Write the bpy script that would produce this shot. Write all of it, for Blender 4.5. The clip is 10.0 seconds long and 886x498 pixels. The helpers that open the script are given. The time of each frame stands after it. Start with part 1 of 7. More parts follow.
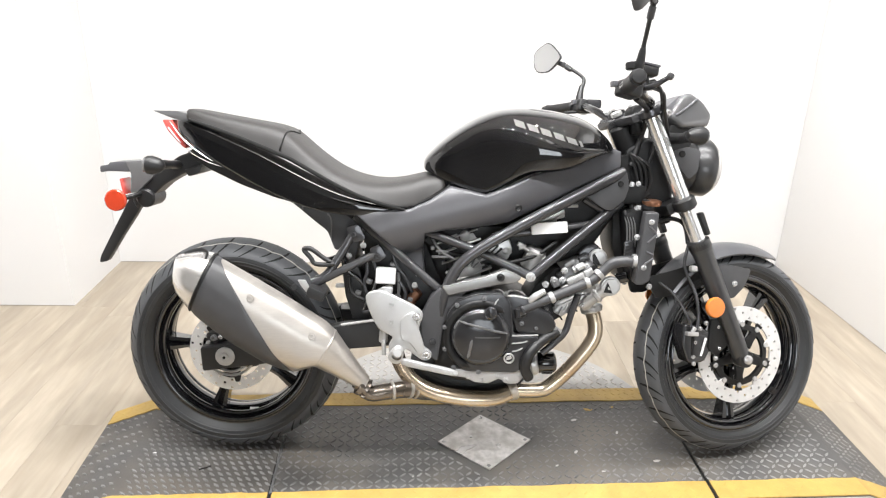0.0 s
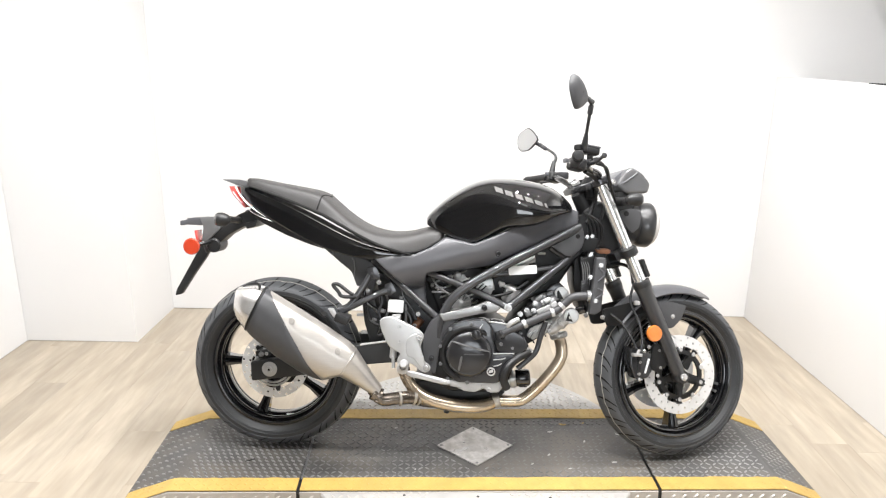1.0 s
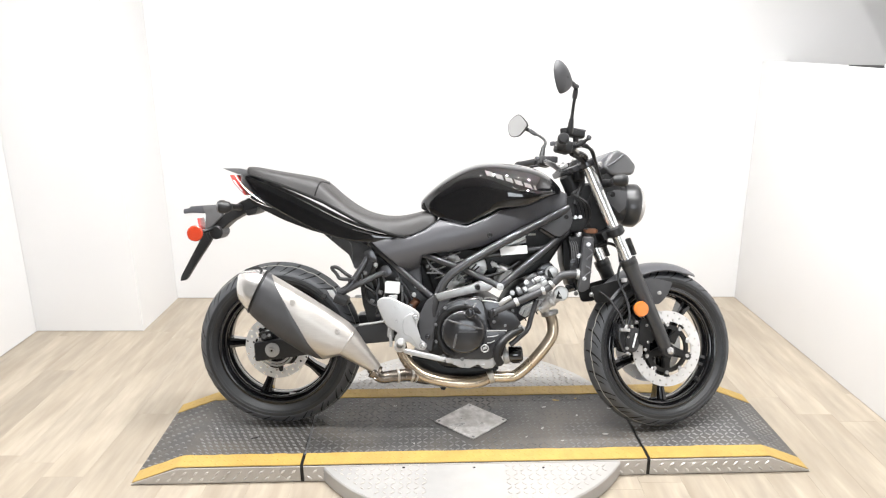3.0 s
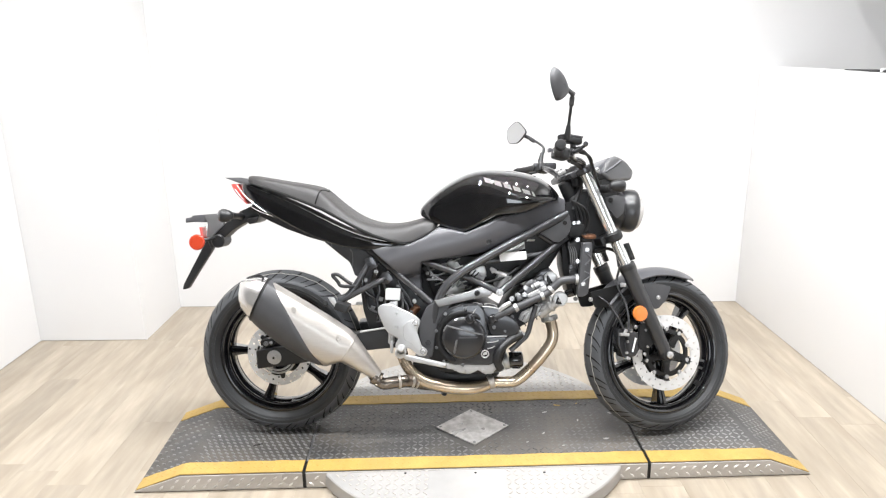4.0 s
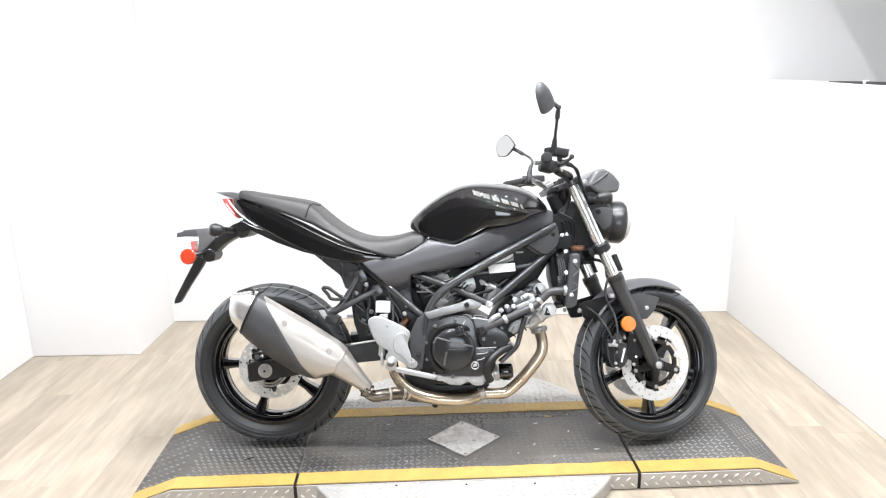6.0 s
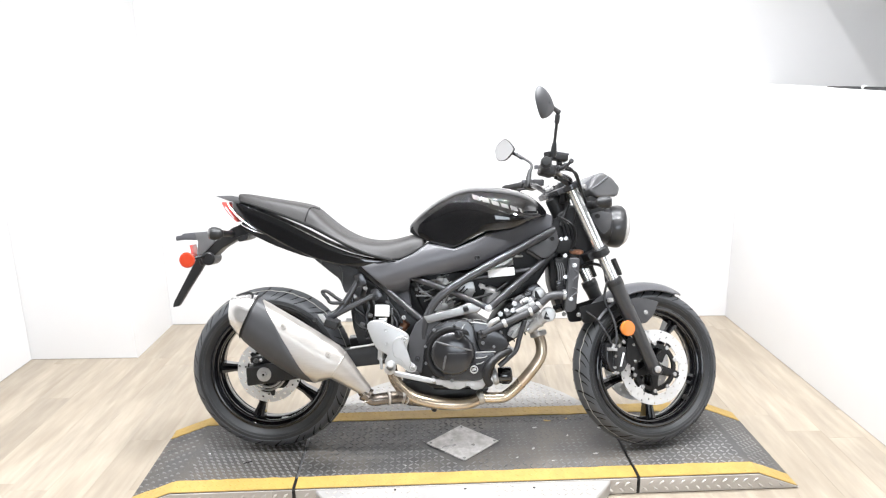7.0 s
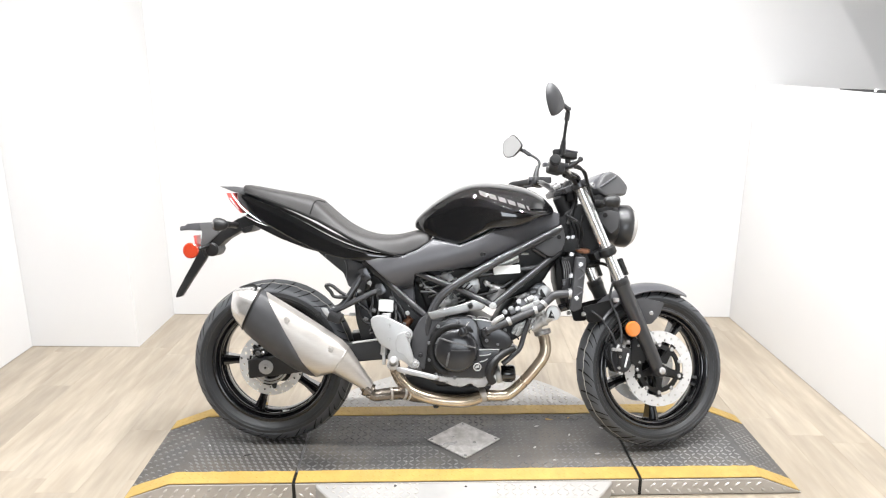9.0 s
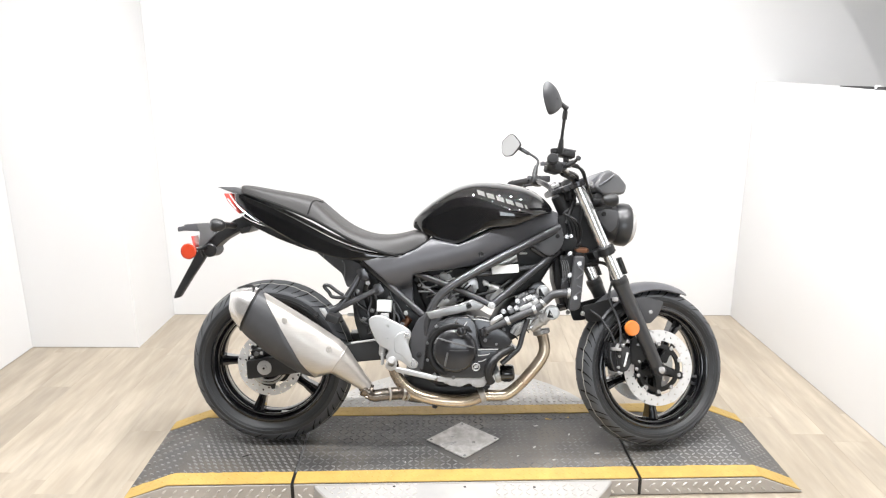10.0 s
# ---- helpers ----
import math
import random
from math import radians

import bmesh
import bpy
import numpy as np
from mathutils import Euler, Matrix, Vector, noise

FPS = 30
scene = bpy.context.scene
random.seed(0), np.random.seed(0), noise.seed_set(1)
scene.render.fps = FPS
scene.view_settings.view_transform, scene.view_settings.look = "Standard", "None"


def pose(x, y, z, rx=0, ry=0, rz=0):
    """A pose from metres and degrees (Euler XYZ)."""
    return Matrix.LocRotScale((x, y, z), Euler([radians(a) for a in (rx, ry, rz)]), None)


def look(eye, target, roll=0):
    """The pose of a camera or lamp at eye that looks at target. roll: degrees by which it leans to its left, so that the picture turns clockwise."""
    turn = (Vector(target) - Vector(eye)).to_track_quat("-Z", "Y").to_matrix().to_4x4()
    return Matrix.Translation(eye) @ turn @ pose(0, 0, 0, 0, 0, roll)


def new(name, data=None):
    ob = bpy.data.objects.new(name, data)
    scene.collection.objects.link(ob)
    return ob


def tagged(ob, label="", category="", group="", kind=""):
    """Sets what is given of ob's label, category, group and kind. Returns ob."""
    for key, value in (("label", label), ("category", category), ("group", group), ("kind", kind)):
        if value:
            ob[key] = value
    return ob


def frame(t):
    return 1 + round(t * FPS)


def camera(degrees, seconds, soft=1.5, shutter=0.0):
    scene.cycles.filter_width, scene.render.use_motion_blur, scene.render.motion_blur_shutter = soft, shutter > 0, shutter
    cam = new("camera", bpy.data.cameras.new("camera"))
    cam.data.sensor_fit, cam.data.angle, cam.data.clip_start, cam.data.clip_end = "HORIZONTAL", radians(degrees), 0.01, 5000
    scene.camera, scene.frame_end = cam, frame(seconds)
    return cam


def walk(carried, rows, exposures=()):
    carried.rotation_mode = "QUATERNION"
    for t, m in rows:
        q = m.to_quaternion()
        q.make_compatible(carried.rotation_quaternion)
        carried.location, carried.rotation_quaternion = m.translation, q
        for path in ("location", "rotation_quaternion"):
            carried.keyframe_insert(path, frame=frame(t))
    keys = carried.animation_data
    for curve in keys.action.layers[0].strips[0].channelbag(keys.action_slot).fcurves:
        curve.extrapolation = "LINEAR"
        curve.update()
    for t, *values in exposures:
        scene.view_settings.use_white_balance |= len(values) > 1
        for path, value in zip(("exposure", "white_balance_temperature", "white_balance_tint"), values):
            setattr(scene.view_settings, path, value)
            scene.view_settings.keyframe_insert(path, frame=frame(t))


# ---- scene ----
cam = camera(64.2, 10.0, 1.2)
PATH = [
    (0, (-0.173, -1.78, 1.43), (-0.126, 0.077, 0.689), 0.9),
    (0.1, (-0.138, -1.855, 1.455), (-0.129, 0.004, 0.718), -0.5),
    (0.2, (-0.122, -1.937, 1.458), (-0.112, -0.056, 0.779), 0.5),
    (0.3, (-0.103, -2.006, 1.446), (-0.104, -0.112, 0.805), 1.1),
    (0.4, (-0.087, -2.056, 1.468), (-0.093, -0.169, 0.805), 2.2),
    (0.5, (-0.065, -2.115, 1.467), (-0.095, -0.225, 0.814), 2.0),
    (0.6, (-0.072, -2.171, 1.481), (-0.109, -0.265, 0.876), 1.6),
    (0.8, (-0.082, -2.264, 1.506), (-0.088, -0.339, 0.962), 0.3),
    (1, (-0.097, -2.341, 1.526), (-0.116, -0.419, 0.974), 0.7),
    (1.2, (-0.109, -2.389, 1.512), (-0.135, -0.480, 0.914), 0.4),
    (1.3, (-0.117, -2.407, 1.513), (-0.147, -0.511, 0.877), 0.7),
    (1.5, (-0.123, -2.428, 1.51), (-0.144, -0.523, 0.899), 0.6),
    (1.8, (-0.109, -2.436, 1.512), (-0.128, -0.517, 0.947), 0.3),
    (2, (-0.099, -2.439, 1.508), (-0.125, -0.518, 0.95), 0.1),
    (2.2, (-0.087, -2.435, 1.515), (-0.126, -0.518, 0.946), 0.0),
    (2.5, (-0.08, -2.437, 1.514), (-0.102, -0.522, 0.937), 0.0),
    (4, (-0.058, -2.466, 1.518), (-0.088, -0.543, 0.968), -0.9),
    (4.2, (-0.058, -2.469, 1.517), (-0.076, -0.548, 0.962), -0.8),
    (4.5, (-0.04, -2.479, 1.515), (-0.058, -0.553, 0.975), -1.3),
    (4.8, (-0.043, -2.487, 1.512), (-0.064, -0.558, 0.982), -0.9),
    (5, (-0.043, -2.488, 1.511), (-0.064, -0.558, 0.988), -1.1),
    (5.5, (-0.03, -2.487, 1.517), (-0.052, -0.556, 0.998), -1.3),
    (7, (-0.035, -2.486, 1.524), (-0.05, -0.551, 1.018), -1.1),
    (7.5, (-0.037, -2.482, 1.525), (-0.05, -0.548, 1.017), -1.1),
    (8, (-0.037, -2.477, 1.525), (-0.053, -0.546, 1.004), -0.4),
    (8.5, (-0.042, -2.475, 1.521), (-0.06, -0.543, 1.005), 0.0),
    (9, (-0.049, -2.465, 1.527), (-0.069, -0.535, 1.004), 0.1),
    (9.5, (-0.054, -2.465, 1.516), (-0.059, -0.534, 0.998), 0.0),
    (10, (-0.032, -2.456, 1.529), (-0.06, -0.527, 1.002), -0.2),
]
EXPOSURES = [(0, 0.03, 6350, 10), (0.5, 0.04, 6350, 10), (1.5, 0.01, 6350, 10), (2.5, -0.02, 6320, 10), (4.0, 0.03, 6200, 10), (5.5, 0.13, 6080, 10),
             (7.0, 0.15, 6080, 10), (8.0, 0.10, 6180, 10), (9.0, 0.03, 6230, 10), (10.0, 0.01, 6250, 10)]
walk(cam, [(t, look(eye, target, roll)) for t, eye, target, roll in PATH], EXPOSURES)
from mathutils.bvhtree import BVHTree


# ---- light ----
world = bpy.data.worlds.new("world")
scene.world = world
world.use_nodes = True
world.node_tree.nodes["Background"].inputs[0].default_value = (0.9, 0.92, 1.0, 1)
world.node_tree.nodes["Background"].inputs[1].default_value = 0.25
SPOT_POWER = 57.0
SPOT_ROWS = (-0.95, 0.12)
# strength of the added glow that fills the motorcycle's camera side
FILL_GLOW = 5.2
CEILING = 3.0


# ---- materials ----
def material(name, color, rough=0.5, metal=0.0, scale=30.0, vary=0.12, wear=0.06, bump=0.0, fine=None, coat=0.0,
             stretch=(1, 1, 1), spec=0.5, tint=None, tint_scale=4.0, tint_amount=0.35, piece=0.0):
    """A procedural surface: colour varied at two scales, uneven gloss, fine relief."""
    mat = bpy.data.materials.new(name)
    mat.use_nodes = True
    nt = mat.node_tree
    nodes, links = nt.nodes, nt.links
    bsdf = nodes["Principled BSDF"]
    bsdf.inputs["Metallic"].default_value = metal
    bsdf.inputs["Coat Weight"].default_value = coat
    bsdf.inputs["Coat Roughness"].default_value = 0.014
    bsdf.inputs["Specular IOR Level"].default_value = spec
    coord = nodes.new("ShaderNodeTexCoord")
    mapping = nodes.new("ShaderNodeMapping")
    mapping.inputs["Scale"].default_value = stretch
    links.new(coord.outputs["Object"], mapping.inputs["Vector"])
    if piece:
        own = nodes.new("ShaderNodeObjectInfo")
        far = nodes.new("ShaderNodeVectorMath")
        far.operation = "MULTIPLY_ADD"
        far.inputs[1].default_value = (37.0, 53.0, 29.0)
        links.new(own.outputs["Random"], far.inputs[0])
        links.new(coord.outputs["Object"], far.inputs[2])
        links.new(far.outputs[0], mapping.inputs["Vector"])
    small, large = nodes.new("ShaderNodeTexNoise"), nodes.new("ShaderNodeTexNoise")
    small.inputs["Scale"].default_value, large.inputs["Scale"].default_value = scale, scale / 9
    small.inputs["Detail"].default_value, large.inputs["Detail"].default_value = 6, 3
    for tex in (small, large):
        links.new(mapping.outputs[0], tex.inputs["Vector"])
    both = nodes.new("ShaderNodeMath")
    both.operation = "ADD"
    links.new(small.outputs["Fac"], both.inputs[0])
    links.new(large.outputs["Fac"], both.inputs[1])
    spread = nodes.new("ShaderNodeMapRange")
    spread.inputs["From Min"].default_value, spread.inputs["From Max"].default_value = 0.65, 1.35
    spread.inputs["To Min"].default_value, spread.inputs["To Max"].default_value = 1 - vary, 1 + vary
    links.new(both.outputs[0], spread.inputs["Value"])
    mul = nodes.new("ShaderNodeVectorMath")
    mul.operation = "MULTIPLY"
    mul.inputs[0].default_value = color
    links.new(spread.outputs[0], mul.inputs[1])
    out = mul.outputs[0]
    if tint:
        patch = nodes.new("ShaderNodeTexNoise")
        patch.inputs["Scale"].default_value = tint_scale
        patch.inputs["Detail"].default_value = 4
        links.new(mapping.outputs[0], patch.inputs["Vector"])
        ramp = nodes.new("ShaderNodeMapRange")
        ramp.inputs["From Min"].default_value, ramp.inputs["From Max"].default_value = 0.42, 0.68
        ramp.inputs["To Max"].default_value = tint_amount
        links.new(patch.outputs["Fac"], ramp.inputs["Value"])
        mix = nodes.new("ShaderNodeMix")
        mix.data_type = "RGBA"
        mix.inputs["B"].default_value = (*tint, 1)
        for sock in mix.inputs:
            if sock.identifier == "B_Color":
                sock.default_value = (*tint, 1)
            if sock.identifier == "A_Color":
                links.new(out, sock)
        links.new(ramp.outputs[0], mix.inputs[0])
        out = [s for s in mix.outputs if s.identifier == "Result_Color"][0]
    if piece:
        info = nodes.new("ShaderNodeObjectInfo")
        one = nodes.new("ShaderNodeMapRange")
        one.inputs["To Min"].default_value, one.inputs["To Max"].default_value = 1 - piece, 1 + piece
        links.new(info.outputs["Random"], one.inputs["Value"])
        again = nodes.new("ShaderNodeVectorMath")
        again.operation = "MULTIPLY"
        links.new(out, again.inputs[0])
        links.new(one.outputs[0], again.inputs[1])
        out = again.outputs[0]
    links.new(out, bsdf.inputs["Base Color"])
    gloss = nodes.new("ShaderNodeMapRange")
    gloss.inputs["From Min"].default_value, gloss.inputs["From Max"].default_value = 0.3, 0.7
    gloss.inputs["To Min"].default_value, gloss.inputs["To Max"].default_value = max(rough - wear, 0.01), min(rough + wear, 1)
    links.new(large.outputs["Fac"], gloss.inputs["Value"])
    links.new(gloss.outputs[0], bsdf.inputs["Roughness"])
    if bump:
        grain = nodes.new("ShaderNodeTexNoise")
        grain.inputs["Scale"].default_value = fine or scale * 6
        grain.inputs["Detail"].default_value = 3
        links.new(mapping.outputs[0], grain.inputs["Vector"])
        relief = nodes.new("ShaderNodeBump")
        relief.inputs["Strength"].default_value = bump
        relief.inputs["Distance"].default_value = 0.002
        links.new(grain.outputs["Fac"], relief.inputs["Height"])
        links.new(relief.outputs[0], bsdf.inputs["Normal"])
    return mat


M_WALL = material("wall_paint", (0.70, 0.694, 0.69), 0.55, scale=3, vary=0.015, bump=0.08, fine=220)
M_DIM = material("showroom_paint", (0.50, 0.496, 0.49), 0.7, scale=3, vary=0.1, bump=0.05)
M_CEIL = material("ceiling_paint", (0.78, 0.78, 0.78), 0.7, scale=4, vary=0.02, bump=0.1, fine=120)
M_OAK = material("oak_plank", (0.380, 0.327, 0.258), 0.45, scale=14, vary=0.24, bump=0.06, fine=140, stretch=(2.4, 0.34, 1),
                 tint=(0.285, 0.237, 0.177), tint_scale=4.5, tint_amount=0.75, piece=0.022)
M_GAP = material("joint_dark", (0.36, 0.305, 0.235), 0.8)
# grey of the shadow line painted where walls meet the floor
M_FOOT_SHADE = material("grey_foot_shade", (0.36, 0.33, 0.29), 0.6, scale=30, vary=0.2)
M_MAT = material("black_tread_coating", (0.073, 0.071, 0.069), 0.50, scale=14, vary=0.3, wear=0.15, bump=0.3, fine=260,
                 tint=(0.130, 0.114, 0.096), tint_scale=5.0, tint_amount=0.8)
M_LUG = material("worn_tread_lug", (0.205, 0.203, 0.200), 0.38, metal=0.2, scale=30, vary=0.4, wear=0.12,
                 tint=(0.32, 0.31, 0.30), tint_scale=7, tint_amount=0.5)
M_DUSTY = material("dusty_tread_lug", (0.190, 0.187, 0.182), 0.42, metal=0.1, scale=16, vary=0.45, wear=0.12,
                   tint=(0.060, 0.058, 0.056), tint_scale=6, tint_amount=0.8)
M_BARE = material("bare_tread_plate", (0.50, 0.47, 0.435), 0.38, metal=0.2, scale=18, vary=0.12, wear=0.12, bump=0.15, fine=200,
                  tint=(0.36, 0.34, 0.31), tint_scale=6, tint_amount=0.5)
M_BARELUG = material("polished_lug", (0.62, 0.60, 0.57), 0.28, metal=0.3, scale=30, vary=0.1, wear=0.1)
M_DISC = material("turntable_plate", (0.39, 0.381, 0.370), 0.42, metal=0.2, scale=12, vary=0.1, wear=0.14, bump=0.1, fine=160,
                  tint=(0.45, 0.42, 0.38), tint_scale=5, tint_amount=0.4)
M_TAPE = material("yellow_tape", (0.44, 0.292, 0.075), 0.48, scale=16, vary=0.1, wear=0.1, bump=0.12, fine=180,
                  tint=(0.36, 0.235, 0.06), tint_scale=22, tint_amount=0.5)
M_STEEL = material("bare_steel_sheet", (0.50, 0.485, 0.47), 0.36, metal=0.5, scale=70, vary=0.30, wear=0.16, bump=0.15,
                   tint=(0.30, 0.28, 0.255), tint_scale=26, tint_amount=0.75)
M_PAINT = material("gloss_black_paint", (0.0045, 0.0045, 0.005), 0.018, scale=8, vary=0.1, wear=0.008, coat=1.0)
M_RIM = material("gloss_black_wheel", (0.007, 0.007, 0.008), 0.045, scale=20, vary=0.15, wear=0.02, coat=1.0)
M_PLASTIC = material("matte_black_plastic", (0.013, 0.013, 0.0136), 0.42, scale=40, vary=0.15, bump=0.15, fine=700)
M_GREY = material("satin_grey_plastic", (0.086, 0.086, 0.093), 0.34, scale=12, vary=0.08, wear=0.05, bump=0.06, fine=600)
M_TUBE = material("satin_black_frame", (0.070, 0.070, 0.074), 0.20, metal=0.5, scale=30, vary=0.15, wear=0.08)
M_RUBBER = material("tyre_rubber", (0.021, 0.0220, 0.0236), 0.46, scale=22, vary=0.2, wear=0.1, bump=0.2, fine=420)
# paler than the sidewall: dust, plus light from above put into the colour
M_TREAD = material("tread_rubber", (0.066, 0.069, 0.075), 0.52, scale=26, vary=0.2, wear=0.08, bump=0.3, fine=420)
M_GROOVE = material("tyre_groove", (0.006, 0.006, 0.006), 0.9)
M_LINE = material("moulding_line", (0.36, 0.35, 0.32), 0.7, scale=60, vary=0.3)
M_VINYL = material("seat_vinyl", (0.029, 0.0272, 0.0265), 0.48, scale=16, vary=0.12, wear=0.06, bump=0.35, fine=520)
M_CHROME = material("fork_chrome", (0.78, 0.78, 0.78), 0.20, metal=0.8, scale=20, vary=0.03, wear=0.03)
M_MUFFLER = material("brushed_muffler_steel", (0.53, 0.50, 0.465), 0.42, metal=0.8, scale=40, vary=0.07, wear=0.06, bump=0.05,
                     stretch=(1, 1, 6))
M_POLISH = material("polished_steel", (0.74, 0.72, 0.70), 0.24, metal=0.8, scale=20, vary=0.04, wear=0.05)
M_HEADER = material("heat_tinted_pipe", (0.60, 0.51, 0.39), 0.26, metal=0.8, scale=14, vary=0.15, wear=0.08,
                    tint=(0.40, 0.27, 0.17), tint_scale=7, tint_amount=0.6)
M_ALLOY = material("bright_cast_alloy", (0.49, 0.49, 0.487), 0.36, metal=0.55, scale=40, vary=0.06, bump=0.12, fine=380)
M_CAST = material("dull_cast_alloy", (0.43, 0.426, 0.42), 0.40, metal=0.4, scale=40, vary=0.15, bump=0.25, fine=300)
M_ENGINE = material("dark_engine_paint", (0.030, 0.030, 0.032), 0.22, metal=0.3, scale=26, vary=0.15, wear=0.05, bump=0.06, fine=380, coat=0.35)
M_ARM = material("silver_grey_casting", (0.27, 0.268, 0.265), 0.28, metal=0.6, scale=20, vary=0.08, wear=0.05, bump=0.06, fine=400)
M_BRACKET = material("grey_bracket_steel", (0.15, 0.15, 0.152), 0.34, metal=0.3, scale=30, vary=0.1)
M_PAN = material("pale_cast_alloy", (0.42, 0.415, 0.41), 0.42, metal=0.15, scale=40, vary=0.1, bump=0.15, fine=300)
M_SHIELD = material("grey_black_heat_shield", (0.050, 0.050, 0.053), 0.46, scale=40, vary=0.1, bump=0.12, fine=600)
M_PIPE = material("heat_stained_pipe", (0.22, 0.190, 0.160), 0.30, metal=0.85, scale=16, vary=0.2, wear=0.1, tint=(0.16, 0.12, 0.09), tint_scale=9, tint_amount=0.6)
# these two are darkened to put deep shade into gaps between parts
M_BLOCK = material("engine_black", (0.0055, 0.0055, 0.0058), 0.5, metal=0.2, scale=30, vary=0.25, bump=0.2, fine=240)
M_HOSE = material("rubber_hose", (0.009, 0.009, 0.0094), 0.48, scale=40, vary=0.15, bump=0.1)
M_ROTOR = material("brake_rotor_steel", (0.65, 0.644, 0.638), 0.34, metal=0.3, scale=60, vary=0.06, wear=0.08)
M_BOLT = material("zinc_bolt", (0.50, 0.495, 0.49), 0.25, metal=0.6, scale=60, vary=0.08)
M_RED = material("red_lens", (0.66, 0.10, 0.085), 0.12, scale=30, vary=0.06, coat=0.6)
M_ORANGE = material("orange_lens", (0.64, 0.19, 0.03), 0.16, scale=50, vary=0.06, coat=0.7)
M_REFLEX = material("red_orange_reflector", (0.50, 0.052, 0.020), 0.16, scale=50, vary=0.06, coat=0.7)
M_WHITE = material("white_label", (0.80, 0.80, 0.80), 0.5, scale=20, vary=0.03)
M_MARK = material("grey_tank_mark", (0.145, 0.143, 0.139), 0.7, spec=0.1, scale=40, vary=0.08)
M_BAR = material("worn_lettering", (0.075, 0.075, 0.075), 0.4, metal=0.3, scale=40, vary=0.1)
M_COPPER = material("brown_heat_pipe", (0.30, 0.15, 0.09), 0.36, metal=0.9, scale=30, vary=0.2)
M_MIRROR = material("mirror_glass", (0.66, 0.665, 0.67), 0.30, metal=1.0, scale=2, vary=0.005, wear=0.0)
M_LENS = material("headlamp_lens", (0.50, 0.485, 0.47), 0.07, metal=0.3, scale=20, vary=0.03, coat=1.0)
M_LAMP = material("satin_black_lamp", (0.030, 0.030, 0.031), 0.30, scale=14, vary=0.1, coat=0.25)
M_SMOKE = material("smoked_visor", (0.10, 0.10, 0.103), 0.20, scale=14, vary=0.1, coat=0.8)

# emission of the added fill panel behind the camera
M_FILL = bpy.data.materials.new("fill_glow")
M_FILL.use_nodes = True
M_FILL.node_tree.nodes["Principled BSDF"].inputs["Emission Color"].default_value = (0.93, 0.97, 1.0, 1)
M_FILL.node_tree.nodes["Principled BSDF"].inputs["Emission Strength"].default_value = FILL_GLOW
M_SPOT = bpy.data.materials.new("spot_bulb")
M_SPOT.use_nodes = True
M_SPOT.node_tree.nodes["Principled BSDF"].inputs["Emission Color"].default_value = (1, 0.97, 0.92, 1)
M_SPOT.node_tree.nodes["Principled BSDF"].inputs["Emission Strength"].default_value = 60.0


# ---- shape builders ----
def catmull(pts, k=6, closed=False):
    """Points of a smooth curve through pts."""
    pts = [Vector(p) for p in pts]
    n = len(pts)
    if n < 3:
        return pts
    out = []
    for i in range(n if closed else n - 1):
        at = (lambda j: pts[j % n]) if closed else (lambda j: pts[min(max(j, 0), n - 1)])
        p0, p1, p2, p3 = at(i - 1), at(i), at(i + 1), at(i + 2)
        for s in range(k):
            u = s / k
            out.append(0.5 * (2 * p1 + (p2 - p0) * u + (2 * p0 - 5 * p1 + 4 * p2 - p3) * u * u + (3 * p1 - p0 - 3 * p2 + p3) * u ** 3))
    if not closed:
        out.append(pts[-1])
    return out


def rounded(outline, k=4):
    """A closed 2D outline with rounded corners."""
    return [(v[0], v[1]) for v in catmull([(x, z, 0) for x, z in outline], k, True)]


def chamfered(outline, cut=0.006):
    """A closed 2D outline whose corners are cut by two short edges."""
    out, n = [], len(outline)
    for i in range(n):
        p, a, b = (Vector(outline[j % n]) for j in (i, i - 1, i + 1))
        da, db = a - p, b - p
        ca, cb = min(cut, da.length * 0.4), min(cut, db.length * 0.4)
        s, e = p + da.normalized() * ca, p + db.normalized() * cb
        out += [tuple(s), tuple(p * 0.4 + (s + e) * 0.3), tuple(e)]
    return out


def skin(rings, cap=True, closed=True):
    """A mesh through rings of equal length."""
    bm = bmesh.new()
    vs = [[bm.verts.new(p) for p in ring] for ring in rings]
    n = len(vs[0])
    for a, b in zip(vs, vs[1:]):
        for i in range(n if closed else n - 1):
            bm.faces.new((a[i], a[(i + 1) % n], b[(i + 1) % n], b[i]))
    if cap:
        bm.faces.new(vs[0][::-1])
        bm.faces.new(vs[-1])
    bmesh.ops.recalc_face_normals(bm, faces=bm.faces)
    return bm


def sweep(pts, r, n=12, k=6, flat=1.0):
    """A tube along a smooth curve; r is one radius or one for each point."""
    rs = r if isinstance(r, (list, tuple)) else [r] * len(pts)
    both = catmull(pts, k)
    m = len(both)
    radii = [float(np.interp(i / (m - 1) * (len(rs) - 1), range(len(rs)), rs)) for i in range(m)]
    rings, side = [], None
    for i, p in enumerate(both):
        d = (both[min(i + 1, m - 1)] - both[max(i - 1, 0)]).normalized()
        if side is None:
            side = d.cross(Vector((0, 1, 0)) if abs(d.y) < 0.8 else Vector((1, 0, 0))).normalized()
        side = (side - d * side.dot(d)).normalized()
        up = d.cross(side)
        rings.append([p + (side * math.cos(a) + up * math.sin(a) * flat) * radii[i] for a in [2 * math.pi * j / n for j in range(n)]])
    return skin(rings)


